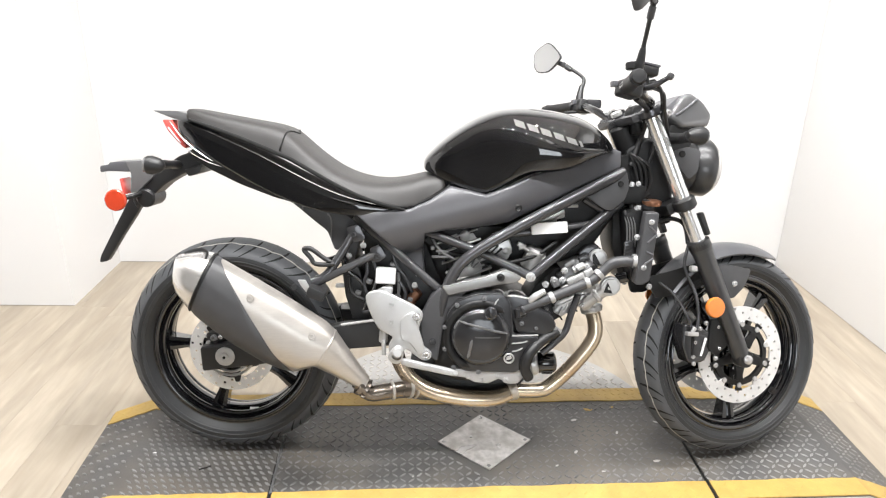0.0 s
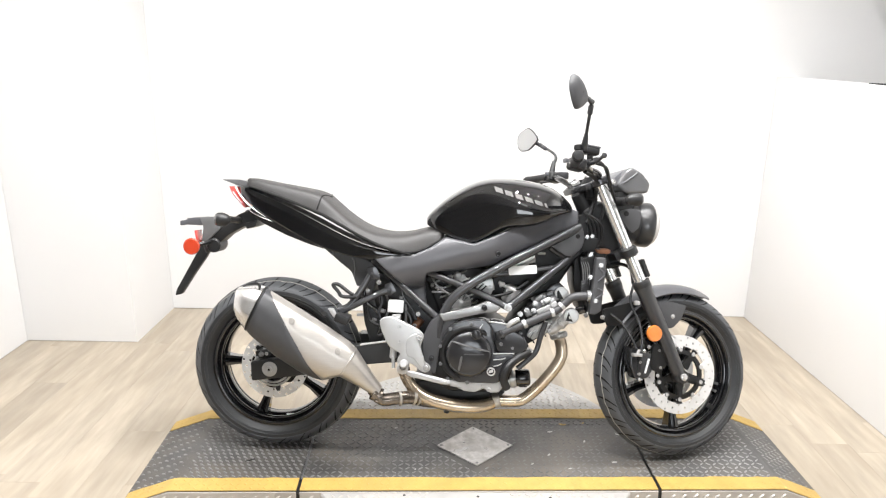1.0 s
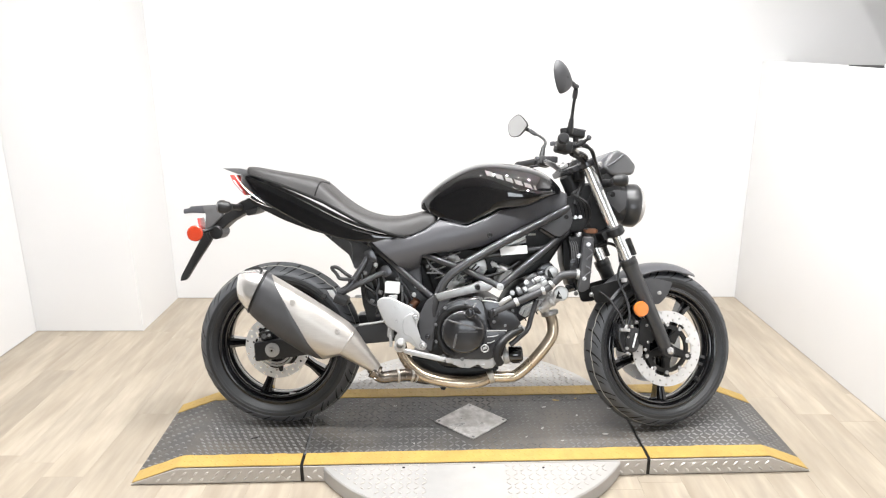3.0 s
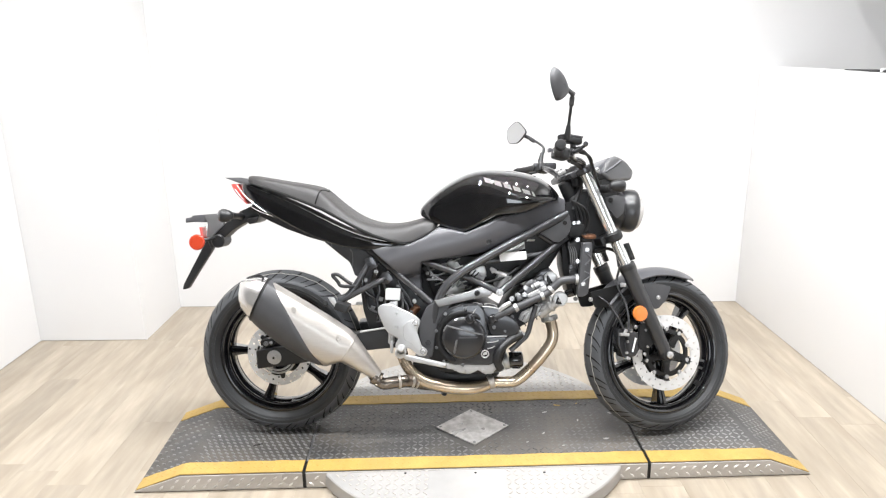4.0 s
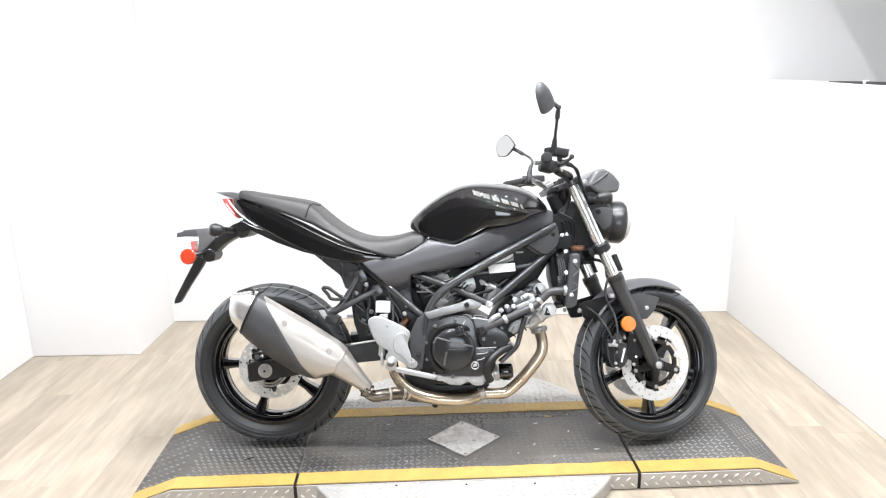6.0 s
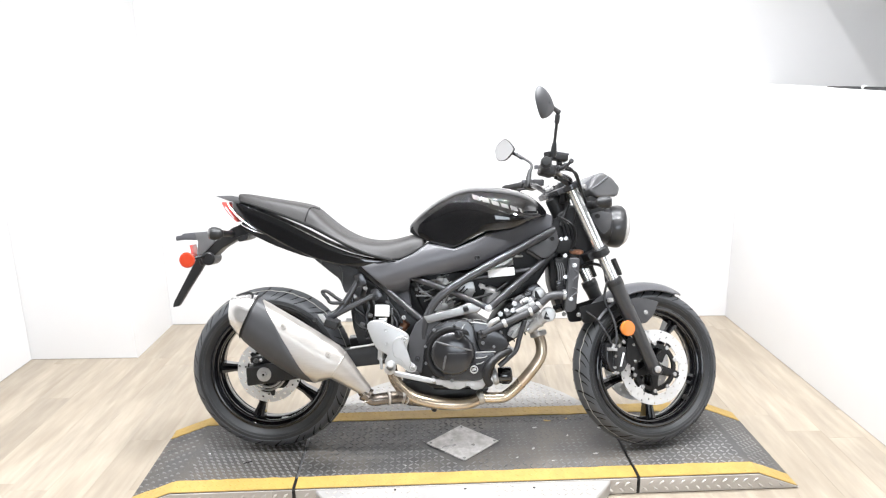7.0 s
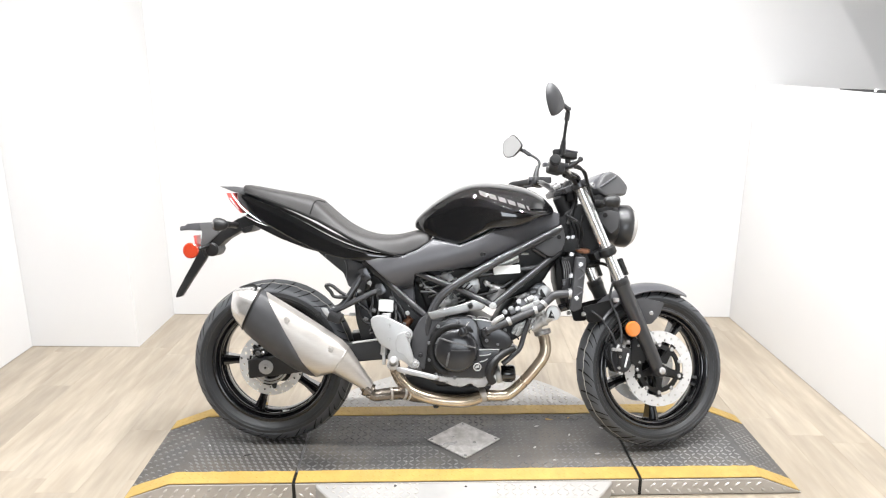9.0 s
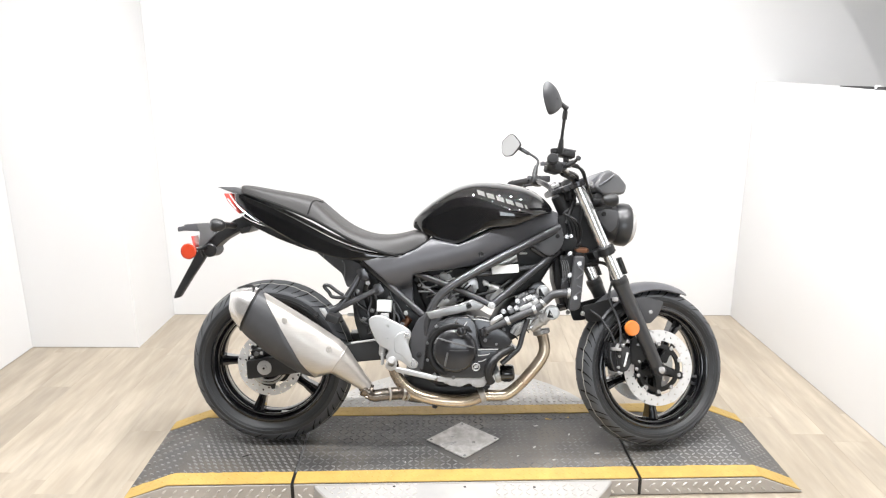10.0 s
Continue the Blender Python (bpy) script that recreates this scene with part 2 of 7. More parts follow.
def prism(outline, y0, y1, b=0.003, seg=2):
    """An outline (x, z) drawn out from y0 to y1, with its rims rounded."""
    bm = bmesh.new()
    a = [bm.verts.new((x, y0, z)) for x, z in outline]
    c = [bm.verts.new((x, y1, z)) for x, z in outline]
    n = len(a)
    caps = [bm.faces.new(a), bm.faces.new(c[::-1])]
    for i in range(n):
        bm.faces.new((a[i], c[i], c[(i + 1) % n], a[(i + 1) % n]))
    bmesh.ops.recalc_face_normals(bm, faces=bm.faces)
    if b > 0:
        rims = list({e for f in caps for e in f.edges})
        bmesh.ops.bevel(bm, geom=rims, offset=b, segments=seg, affect="EDGES", profile=0.6, clamp_overlap=True)
    return bm


def brick(size, centre=(0, 0, 0), b=0.003, turn=None, seg=2):
    """A block with rounded edges."""
    bm = bmesh.new()
    bmesh.ops.create_cube(bm, size=1)
    bmesh.ops.scale(bm, vec=size, verts=bm.verts)
    if b > 0:
        bmesh.ops.bevel(bm, geom=list(bm.edges), offset=b, segments=seg, affect="EDGES", profile=0.6, clamp_overlap=True)
    if turn is not None:
        bmesh.ops.transform(bm, matrix=turn.to_3x3().to_4x4(), verts=bm.verts)
    bmesh.ops.translate(bm, vec=centre, verts=bm.verts)
    return bm


def lathe(profile, centre=(0, 0, 0), n=32, turn=None, closed=False):
    """A profile of (radius, y) turned about the y axis, then turned and moved to its place."""
    bm = bmesh.new()
    rows = []
    for r, h in profile:
        if r < 1e-6:
            rows.append([bm.verts.new((0, h, 0))] * n)
        else:
            rows.append([bm.verts.new((r * math.cos(a), h, r * math.sin(a))) for a in [2 * math.pi * j / n for j in range(n)]])
    pairs = list(zip(rows, rows[1:])) + ([(rows[-1], rows[0])] if closed else [])
    for a, b in pairs:
        for i in range(n):
            j = (i + 1) % n
            vs = list(dict.fromkeys((a[i], a[j], b[j], b[i])))
            if len(vs) > 2:
                bm.faces.new(vs)
    if not closed:
        for row in (rows[0], rows[-1]):
            if row[0] is not row[1]:
                bm.faces.new(row)
    bmesh.ops.recalc_face_normals(bm, faces=bm.faces)
    if turn is not None:
        bmesh.ops.transform(bm, matrix=turn.to_3x3().to_4x4(), verts=bm.verts)
    bmesh.ops.translate(bm, vec=centre, verts=bm.verts)
    return bm


def toward(d):
    """The turn that lays the y axis along d."""
    return Vector((0, 1, 0)).rotation_difference(Vector(d)).to_matrix().to_4x4()


def rod(a, b, r, n=14, b_edge=0.2):
    """A straight round bar from a to b with eased ends."""
    a, b = Vector(a), Vector(b)
    h = (b - a).length
    e = min(r * b_edge, h * 0.2)
    return lathe([(0, 0), (r - e, 0), (r, e), (r, h - e), (r - e, h), (0, h)], a, n, toward(b - a))


def bolt_head(at, r=0.008, h=0.006, d=(0, -1, 0)):
    """A hexagon head with its washer and a hollow drive."""
    t = toward(d)
    r = r * 0.85
    return joined(lathe([(0, -0.002), (r * 1.25, -0.002), (r * 1.25, 0.0015), (0, 0.0015)], at, 14, t),
                  lathe([(0, 0.0), (r, 0.0), (r, h * 0.8), (r * 0.8, h), (r * 0.5, h), (r * 0.42, h * 0.5), (0, h * 0.5)], at, 6, t))


def joined(*parts):
    bm = bmesh.new()
    for p in parts:
        me = bpy.data.meshes.new("joining")
        p.to_mesh(me)
        p.free()
        bm.from_mesh(me)
        bpy.data.meshes.remove(me)
    return bm


def warp(bm, fn):
    for v in bm.verts:
        v.co = fn(v.co)
    return bm


def mesh_of(name, bm, mat, angle=38):
    me = bpy.data.meshes.new(name)
    bm.to_mesh(me)
    bm.free()
    me.materials.append(mat)
    me.polygons.foreach_set("use_smooth", [True] * len(me.polygons))
    me.set_sharp_from_angle(angle=radians(angle))
    return me


def part(name, bm, mat, parent, label="", m=None, soft=0, angle=38):
    """One mesh object under a thing or a part."""
    ob = new(name, mesh_of(name, bm, mat, angle))
    ob.parent = parent
    if m is not None:
        ob.matrix_basis = m
    if soft:
        mod = ob.modifiers.new("smooth", "SUBSURF")
        mod.levels = mod.render_levels = soft
    return tagged(ob, label)


def thing(name, label, category, m=None, group="", kind=""):
    ob = new(name)
    ob.empty_display_size = 0.1
    if m is not None:
        ob.matrix_basis = m
    return tagged(ob, label, category, group, kind)


def solid(name, bm, mat, label="", category="", kind="", m=None, angle=38):
    """A top-level thing or piece of the setting that is one mesh."""
    ob = new(name, mesh_of(name, bm, mat, angle))
    if m is not None:
        ob.matrix_basis = m
    return tagged(ob, label, category, "", kind)


def block(x0, x1, y0, y1, z0, z1, b=0.0):
    return brick((x1 - x0, y1 - y0, z1 - z0), ((x0 + x1) / 2, (y0 + y1) / 2, (z0 + z1) / 2), b)


# ---- the room ----
FLOOR = 0.020
LEFT, RIGHT, BACK, FRONT = -2.298, 1.632, 1.553, -4.5
JOG_X, JOG_Y, LEDGE = -1.722, 1.052, 1.390
SPLAY = pose(RIGHT, BACK, 0, 0, 0, 2.3)  # the partition opens slightly towards the showroom
BOOTH = -1.35  # where the bright booth opens into the showroom
floor = solid("floor", block(-6.1, 6.1, -6.1, BACK + 0.1, -0.12, FLOOR - 0.008), M_GAP, "light oak plank floor", "floor", "structure")
solid("wall_back", block(JOG_X - 0.1, RIGHT + 1.72, BACK, BACK + 0.12, -0.1, CEILING), M_WALL, "plain white painted back wall", "wall", "structure")
solid("wall_jog", block(LEFT - 0.12, JOG_X, JOG_Y, BACK - 0.003, -0.1, CEILING), M_WALL, "white wall corner standing out from the back wall", "wall", "structure")
solid("wall_left", block(LEFT - 0.12, LEFT, BOOTH, JOG_Y - 0.003, -0.1, CEILING), M_WALL, "plain white painted side wall", "wall", "structure")
solid("wall_right", block(0, 0.12, BOOTH - BACK, -0.003, -0.1, LEDGE, 0.004), M_WALL, "low white partition wall with a ledge on top", "wall", "structure", SPLAY)
solid("wall_aisle", block(RIGHT + 1.60, RIGHT + 1.72, BOOTH, BACK - 0.003, -0.1, CEILING), M_WALL, "white wall of the aisle behind the partition", "wall", "structure")
# slab added over the aisle to shade the wall above the ledge
solid("aisle_light_blocker", block(RIGHT + 0.06, RIGHT + 1.60, BOOTH, BACK - 0.003, 2.30, CEILING - 0.003), M_CEIL, "white slab added to keep lamp light off the aisle wall", "ceiling", "structure")
solid("ceiling", block(LEFT - 0.12, RIGHT + 1.72, BOOTH, BACK + 0.12, CEILING, CEILING + 0.1), M_CEIL, "white ceiling", "ceiling", "structure")
# thin grey strips stand in for the shadow along the walls' feet
FOOT_SHADE = 0.0035
solid("foot_shade_right", block(-FOOT_SHADE, -0.0005, BOOTH - BACK, -FOOT_SHADE - 0.001, FLOOR + 0.0005, FLOOR + FOOT_SHADE, 0.001), M_FOOT_SHADE, "thin grey strip painting the shadow line at the wall's foot", "trim", "structure", SPLAY)
solid("foot_shade_back", block(JOG_X + FOOT_SHADE, RIGHT - 0.001, BACK - FOOT_SHADE, BACK - 0.0005, FLOOR + 0.0005, FLOOR + FOOT_SHADE, 0.001), M_FOOT_SHADE, "thin grey strip painting the shadow line at the wall's foot", "trim", "structure")
solid("foot_shade_jog", block(LEFT + FOOT_SHADE, JOG_X - 0.001, JOG_Y - FOOT_SHADE, JOG_Y - 0.0005, FLOOR + 0.0005, FLOOR + FOOT_SHADE, 0.001), M_FOOT_SHADE, "thin grey strip painting the shadow line at the wall's foot", "trim", "structure")
solid("foot_shade_left", block(LEFT + 0.0005, LEFT + FOOT_SHADE, BOOTH, JOG_Y - FOOT_SHADE - 0.001, FLOOR + 0.0005, FLOOR + FOOT_SHADE, 0.001), M_FOOT_SHADE, "thin grey strip painting the shadow line at the wall's foot", "trim", "structure")
# the showroom behind the camera
solid("wall_showroom_left", block(-6.12, -6.0, -6.0, BOOTH + 0.12, -0.1, 3.6), M_DIM, "pale grey showroom wall", "wall", "structure")
solid("wall_showroom_right", block(6.0, 6.12, -6.0, BOOTH + 0.12, -0.1, 3.6), M_DIM, "pale grey showroom wall", "wall", "structure")
FILL = (-0.7, 1.9, 0.85, 2.75)  # unseen opening added in the far wall for a glowing fill panel
FAR_WALL = -6.0
bm = joined(block(-6.12, FILL[0], FAR_WALL - 0.12, FAR_WALL, -0.1, 3.6), block(FILL[1], 6.12, FAR_WALL - 0.12, FAR_WALL, -0.1, 3.6),
            block(FILL[0], FILL[1], FAR_WALL - 0.12, FAR_WALL, -0.1, FILL[2]), block(FILL[0], FILL[1], FAR_WALL - 0.12, FAR_WALL, FILL[3], 3.6))
solid("wall_showroom_front", bm, M_DIM, "pale grey showroom wall with an opening for the added glow", "wall", "structure")
window = thing("fill_opening", "unseen opening added for the frontal fill glow", "window", pose(0, FAR_WALL, 0), "", "structure")
part("fill_frame", joined(block(FILL[0], FILL[1], -0.09, -0.04, FILL[2], FILL[2] + 0.05, 0.004), block(FILL[0], FILL[1], -0.09, -0.04, FILL[3] - 0.05, FILL[3], 0.004),
                            block(FILL[0], FILL[0] + 0.05, -0.088, -0.042, FILL[2] + 0.05, FILL[3] - 0.05, 0.004), block(FILL[1] - 0.05, FILL[1], -0.088, -0.042, FILL[2] + 0.05, FILL[3] - 0.05, 0.004)), M_CEIL, window)
# glowing fill panel, added to brighten the front of the motorcycle
solid("backdrop", block(FILL[0] - 0.3, FILL[1] + 0.3, FAR_WALL - 0.5, FAR_WALL - 0.48, FILL[2] - 0.3, FILL[3] + 0.3), M_FILL, "unseen glowing panel added to light the motorcycle's front", "backdrop", "structure")
solid("wall_showroom_side", block(-6.0, LEFT - 0.123, BOOTH, BOOTH + 0.12, -0.1, 3.6), M_DIM, "pale grey showroom wall", "wall", "structure")
solid("wall_showroom_corner", block(RIGHT + 1.723, 6.0, BOOTH, BOOTH + 0.12, -0.1, 3.6), M_DIM, "pale grey showroom wall", "wall", "structure")
solid("wall_showroom_header", block(LEFT - 0.12, RIGHT + 1.72, BOOTH - 0.123, BOOTH - 0.003, CEILING, 3.6), M_DIM, "pale grey header over the booth opening", "wall", "structure")
solid("ceiling_showroom", block(-6.12, 6.12, -6.12, BOOTH + 0.12, 3.6, 3.7), M_DIM, "pale grey showroom ceiling", "ceiling", "structure")

# a dark rail that lies on the ledge
ledge_rail = thing("ledge_rail", "thin black rail with a pale clip lying on the ledge", "rail", SPLAY @ pose(0.035, -BACK, LEDGE))
part("rail", sweep([(0, 0.80, 0.004), (0, 0.2, 0.008), (0, -0.9, 0.010)], [0.002, 0.009, 0.010], 10), M_PLASTIC, ledge_rail)
part("clip", brick((0.022, 0.012, 0.014), (0, 0.53, 0.010), 0.003), M_WHITE, ledge_rail, "pale plastic clip")

# ceiling lights: two rows of small spot bulbs
for row in SPOT_ROWS:
    for i in range(8):
        spot = thing("spot_lamp", "small round white ceiling spot lamp, lit", "spot lamp", pose(-1.28 + 0.36 * i, row, CEILING), "rows of spot lamps")
        part("housing", lathe([(0, 0), (0.044, 0), (0.047, -0.012), (0.036, -0.016), (0.030, -0.006), (0, -0.006)], (0, 0, 0), 20, toward((0, 0, 1))), M_CEIL, spot)
        part("bulb", lathe([(0, -0.008), (0.014, -0.009), (0.011, -0.016), (0, -0.019)], (0, 0, 0), 16, toward((0, 0, 1))), M_SPOT, spot)
        lamp = bpy.data.lights.new("spot_light", "SPOT")
        lamp.energy, lamp.color, lamp.spot_size, lamp.spot_blend, lamp.shadow_soft_size = SPOT_POWER, (1.0, 0.982, 0.955), radians(166), 1.0, 0.013
        new("spot_light", lamp).matrix_basis = pose(-1.28 + 0.36 * i, row, CEILING - 0.06)

# ---- the display platform ----
TOP, BASE = 0.085, FLOOR + 0.002
platform = thing("display_platform", "low black tread-plate display platform with yellow taped edges", "platform", pose(0.008, 0.004, 0, 0, 0, 2.0))
CREST, FOOT_L, FOOT_R, SEAM, HALF, INNER = 1.048, 1.213, 1.197, 0.613, 0.276, 0.204


def deck(x0, x1, ramp):
    """One section of the deck; ramp -1 or 1 slopes that end to the floor."""
    if ramp == 0:
        out = [(x0, BASE), (x1, BASE), (x1, TOP), (x0, TOP)]
    elif ramp < 0:
        out = [(-FOOT_L, BASE), (x1, BASE), (x1, TOP), (-CREST, TOP), (-FOOT_L, BASE + 0.004)]
    else:
        out = [(x0, BASE), (FOOT_R, BASE), (FOOT_R, BASE + 0.004), (CREST, TOP), (x0, TOP)]
    return prism(out, -HALF, HALF, 0.0025, 2)


def height(x):
    run = (FOOT_L if x < 0 else FOOT_R) - CREST
    return TOP if abs(x) <= CREST else TOP - (abs(x) - CREST) / run * (TOP - BASE - 0.004)


def grade(x):
    """Slope of the deck at x."""
    return 0 if abs(x) < CREST else -math.copysign((TOP - BASE - 0.004) / ((FOOT_L if x < 0 else FOOT_R) - CREST), x)


decks = []
for x0, x1, ramp, label in ((-FOOT_L, -SEAM - 0.006, -1, "sloping end section"), (-SEAM + 0.006, SEAM - 0.006, 0, "flat middle section"), (SEAM + 0.006, FOOT_R, 1, "sloping end section")):
    decks.append(part("deck", deck(x0, x1, ramp), M_MAT, platform, label, angle=20))


def lug(bm, x, y, z, slope, turn, long, wide, high):
    """One raised tread mark, pointed at both ends."""
    c, s = math.cos(turn), math.sin(turn)
    base = [(-long, 0), (-long * 0.35, -wide), (long * 0.35, -wide), (long, 0), (long * 0.35, wide), (-long * 0.35, wide)]
    top = [(-long * 0.66, 0), (-long * 0.26, -wide * 0.55), (long * 0.26, -wide * 0.55), (long * 0.66, 0), (long * 0.26, wide * 0.55), (-long * 0.26, wide * 0.55)]

    def at(p, h):
        u, v = p[0] * c - p[1] * s, p[0] * s + p[1] * c
        return bm.verts.new((x + u, y + v, z + h + u * slope))
    b = [at(p, -0.0005) for p in base]
    t = [at(p, high) for p in top]
    for k in range(6):
        bm.faces.new((b[k], b[(k + 1) % 6], t[(k + 1) % 6], t[k]))
    bm.faces.new(t)


for side in (-1, 1):
    part("joint_strip", block(side * SEAM - 0.0058, side * SEAM + 0.0058, -HALF - 0.002, HALF + 0.002, BASE, TOP - 0.007), M_BLOCK, platform, "dark gap between the sections")
part("joint_edge", block(-SEAM - 0.0032, -SEAM + 0.0042, -INNER, INNER, TOP - 0.0068, TOP - 0.0012), M_BRACKET, platform, "worn metal edge in the gap")
rng = random.Random(4)
PITCH = 0.0235
for owner, x0, x1 in ((decks[0], -FOOT_L + 0.012, -SEAM - 0.012), (decks[1], -SEAM + 0.012, SEAM - 0.012), (decks[2], SEAM + 0.012, FOOT_R - 0.012)):
    bm = bmesh.new()
    one_way = owner is decks[0]  # this plate has its marks all one way
    nx, ny = int((x1 - x0) / PITCH), int(2 * INNER / PITCH)
    for i in range(nx + 1):
        for j in range(ny + 1):
            x, y = x0 + i * PITCH, -INNER + 0.012 + j * PITCH
            if y > INNER - 0.010 or abs(x) + abs(y) < 0.165 or abs(abs(x) - CREST) < 0.012:
                continue
            slope = grade(x)
            worn = 0.3 if owner is decks[1] and x > 0.1 and abs(y) < 0.16 else 0.6 if owner is decks[2] else 1.0
            lug(bm, x + (PITCH / 2 if one_way and j % 2 else 0), y, height(x), slope, radians(-40 if one_way else 45 if (i + j) % 2 else -45), 0.0136, 0.0040, (0.0032 if one_way else 0.0019) * rng.uniform(0.85, 1.15) * worn)
    tagged(part("tread_pattern", bm, M_LUG if one_way else M_DUSTY, owner, "raised tread marks, worn paler on top" if one_way else "raised tread marks, worn and dusty", angle=25), kind="stuff")

# yellow tape along both long edges, over the crests, and the bare tread sides below it
for side in (-1, 1):
    for x0, x1 in ((-FOOT_L + 0.004, -SEAM - 0.006), (-SEAM + 0.006, SEAM - 0.006), (SEAM + 0.006, FOOT_R - 0.004)):
        xs = sorted({x0, x1, *[c for c in (-CREST, CREST) if x0 < c < x1], *[x0 + (x1 - x0) * u / 24 for u in range(25)]})
        rings = []
        for x in xs:
            a, b = side * (INNER + rng.uniform(-0.0025, 0.0025)), side * (HALF - 0.001)
            z = height(x)
            rings.append([(x, a, z - 0.002), (x, a, z + 0.003), (x, b, z + 0.003), (x, b, z - 0.002)])
        tape = part("edge_tape", skin(rings), M_TAPE, platform, "scuffed yellow safety tape", angle=20)
        bm = bmesh.new()
        for i in range(int((x1 - x0) / PITCH)):
            for j in range(3):
                x, y = x0 + 0.014 + i * PITCH, side * (INNER + 0.013 + j * PITCH)
                if abs(abs(x) - CREST) > 0.012:
                    slope = grade(x)
                    lug(bm, x, y, height(x) + 0.003, slope, radians(45 if (i + j) % 2 else -45), 0.0112, 0.0038, 0.0008)
        tagged(part("tread_pattern", bm, M_TAPE, tape, "tread marks pressing through the tape", angle=25), kind="stuff")
    for x0, x1 in ((-FOOT_L, -SEAM - 0.006), (-SEAM + 0.006, SEAM - 0.006), (SEAM + 0.006, FOOT_R)):
        out = [(x0, BASE + 0.001)] + ([(x0, BASE + 0.004), (-CREST, TOP - 0.003)] if x0 == -FOOT_L else [(x0, TOP - 0.003)])
        out += ([(CREST, TOP - 0.003), (x1, BASE + 0.004)] if x1 == FOOT_R else [(x1, TOP - 0.003)]) + [(x1, BASE + 0.001)]
        y = side * HALF
        plate = part("side_plate", prism(out, min(y, y + side * 0.004), max(y, y + side * 0.004), 0.0008, 1), M_BARE, platform, "bare grey tread-plate side")
        bm = bmesh.new()
        row = 0
        z = BASE + 0.016
        while z < TOP - 0.010:
            x = x0 + 0.02 + (row % 2) * 0.019
            while x < x1 - 0.012:
                if z < height(x) - 0.012:
                    lug(bm, x, z, 0, 0, radians(42 if x1 < 0 or row % 2 else -42), 0.0120, 0.0040, 0.0028)
                x += 0.038
            z += 0.0245
            row += 1
        for v in bm.verts:
            v.co = Vector((v.co.x, y + side * (0.004 + v.co.z), v.co.y))
        tagged(part("tread_pattern", bm, M_BARELUG, plate, "bright raised tread marks", angle=25), kind="stuff")

diamond = part("centre_plate", prism([(-0.143, 0), (0, -0.135), (0.143, 0), (0, 0.135)], 0, 0.0045, 0.001, 1), M_STEEL, platform,
               "bare steel diamond plate, scratched", pose(0, 0, TOP, 90, 0, 0))
for x, y in ((-0.125, 0), (0.125, 0), (0, -0.117), (0, 0.117), (-0.04, -0.02)):
    part("screw", lathe([(0, 0), (0.006, 0), (0.005, 0.0012), (0, 0.0014)], (x, 0.0046, y), 12), M_BOLT, diamond)

for x, y, size, turn, mat in ((0.30, 0.10, 0.012, 20, M_STEEL), (0.42, 0.03, 0.009, 70, M_STEEL), (0.36, 0.155, 0.016, -8, M_TAPE), (0.44, 0.165, 0.010, 30, M_TAPE), (0.27, -0.06, 0.010, 55, M_STEEL), (0.50, -0.11, 0.012, 10, M_STEEL),
                              (0.20, -0.12, 0.007, 40, M_STEEL), (-0.30, 0.13, 0.008, 15, M_STEEL), (-0.22, -0.15, 0.006, 80, M_STEEL), (0.56, 0.08, 0.010, -30, M_STEEL), (0.33, -0.15, 0.007, 5, M_STEEL), (-0.98, -0.02, 0.007, 0, M_WHITE)):
    chip = prism(chamfered([(-size, -size * 0.3), (size * 0.2, -size * 0.45), (size, 0.0), (size * 0.3, size * 0.4), (-size * 0.7, size * 0.35)], 0.002), 0, 0.0008, 0)
    part("worn_spot", chip, mat, platform, "bare scuffed spot in the coating", pose(x, y, TOP + 0.0006, 90, 0, 0) @ pose(0, 0, 0, 0, turn, 0))
part("scrape", sweep([(-0.830, -0.104, TOP + 0.004), (-0.818, -0.099, TOP + 0.0045), (-0.810, -0.095, TOP + 0.004), (-0.800, -0.089, TOP + 0.004)], 0.0018, 8), M_GROOVE, platform, "dark scrape across the tread")

# the round turntable on which the middle of the platform rests
table = thing("turntable", "round grey tread-plate turntable under the platform", "turntable", pose(-0.006, 0.054, 0))
TR = 0.616
part("drum", lathe([(0, FLOOR + 0.001), (TR, FLOOR + 0.001), (TR + 0.004, FLOOR + 0.006), (TR + 0.004, 0.074), (TR, 0.0785), (0, 0.0785)], (0, 0, 0), 96, toward((0, 0, 1))), M_DISC, table)
bm = bmesh.new()
for i in range(-24, 25):
    for j in range(-24, 25):
        x, y = i * 0.026, j * 0.026
        if math.hypot(x, y) < TR - 0.02 and abs(y + 0.05) > 0.27 and not (y < 0 and abs(x + 0.02) < 0.13):
            lug(bm, x, y, 0.0785, 0, radians(45 if (i + j) % 2 else -45), 0.0125, 0.004, 0.0026)
for x, y in ((-0.231, -0.350), (0.016, -0.350), (0.258, -0.350)):
    part("screw", lathe([(0, 0), (0.005, 0), (0.004, 0.001), (0, 0.001)], (x, y, 0.0786), 10, toward((0, 0, 1))), M_BLOCK, table)
tagged(part("tread_pattern", bm, M_BARE, table, "raised tread marks", angle=25), kind="stuff")

# ---- the motorcycle: x forward, y to its left, z up from the ground under it; it leans on its stand ----
bike = thing("motorcycle", "black naked street motorcycle leaning on the tread-plate platform", "motorcycle", pose(-0.006, -0.004, 0.083, -11, 0, -1))
NEAR, FAR = -1, 1
REAR_AXLE, FRONT_AXLE = (-0.7185, 0.3165), (0.7275, 0.3045)
AXIS_POINT = Vector((0.7225 - 0.0307 * math.cos(radians(25.0)), 0, 0.30 - 0.0307 * math.sin(radians(25.0))))
AXIS = Vector((-math.sin(radians(25.0)), 0, math.cos(radians(25.0))))
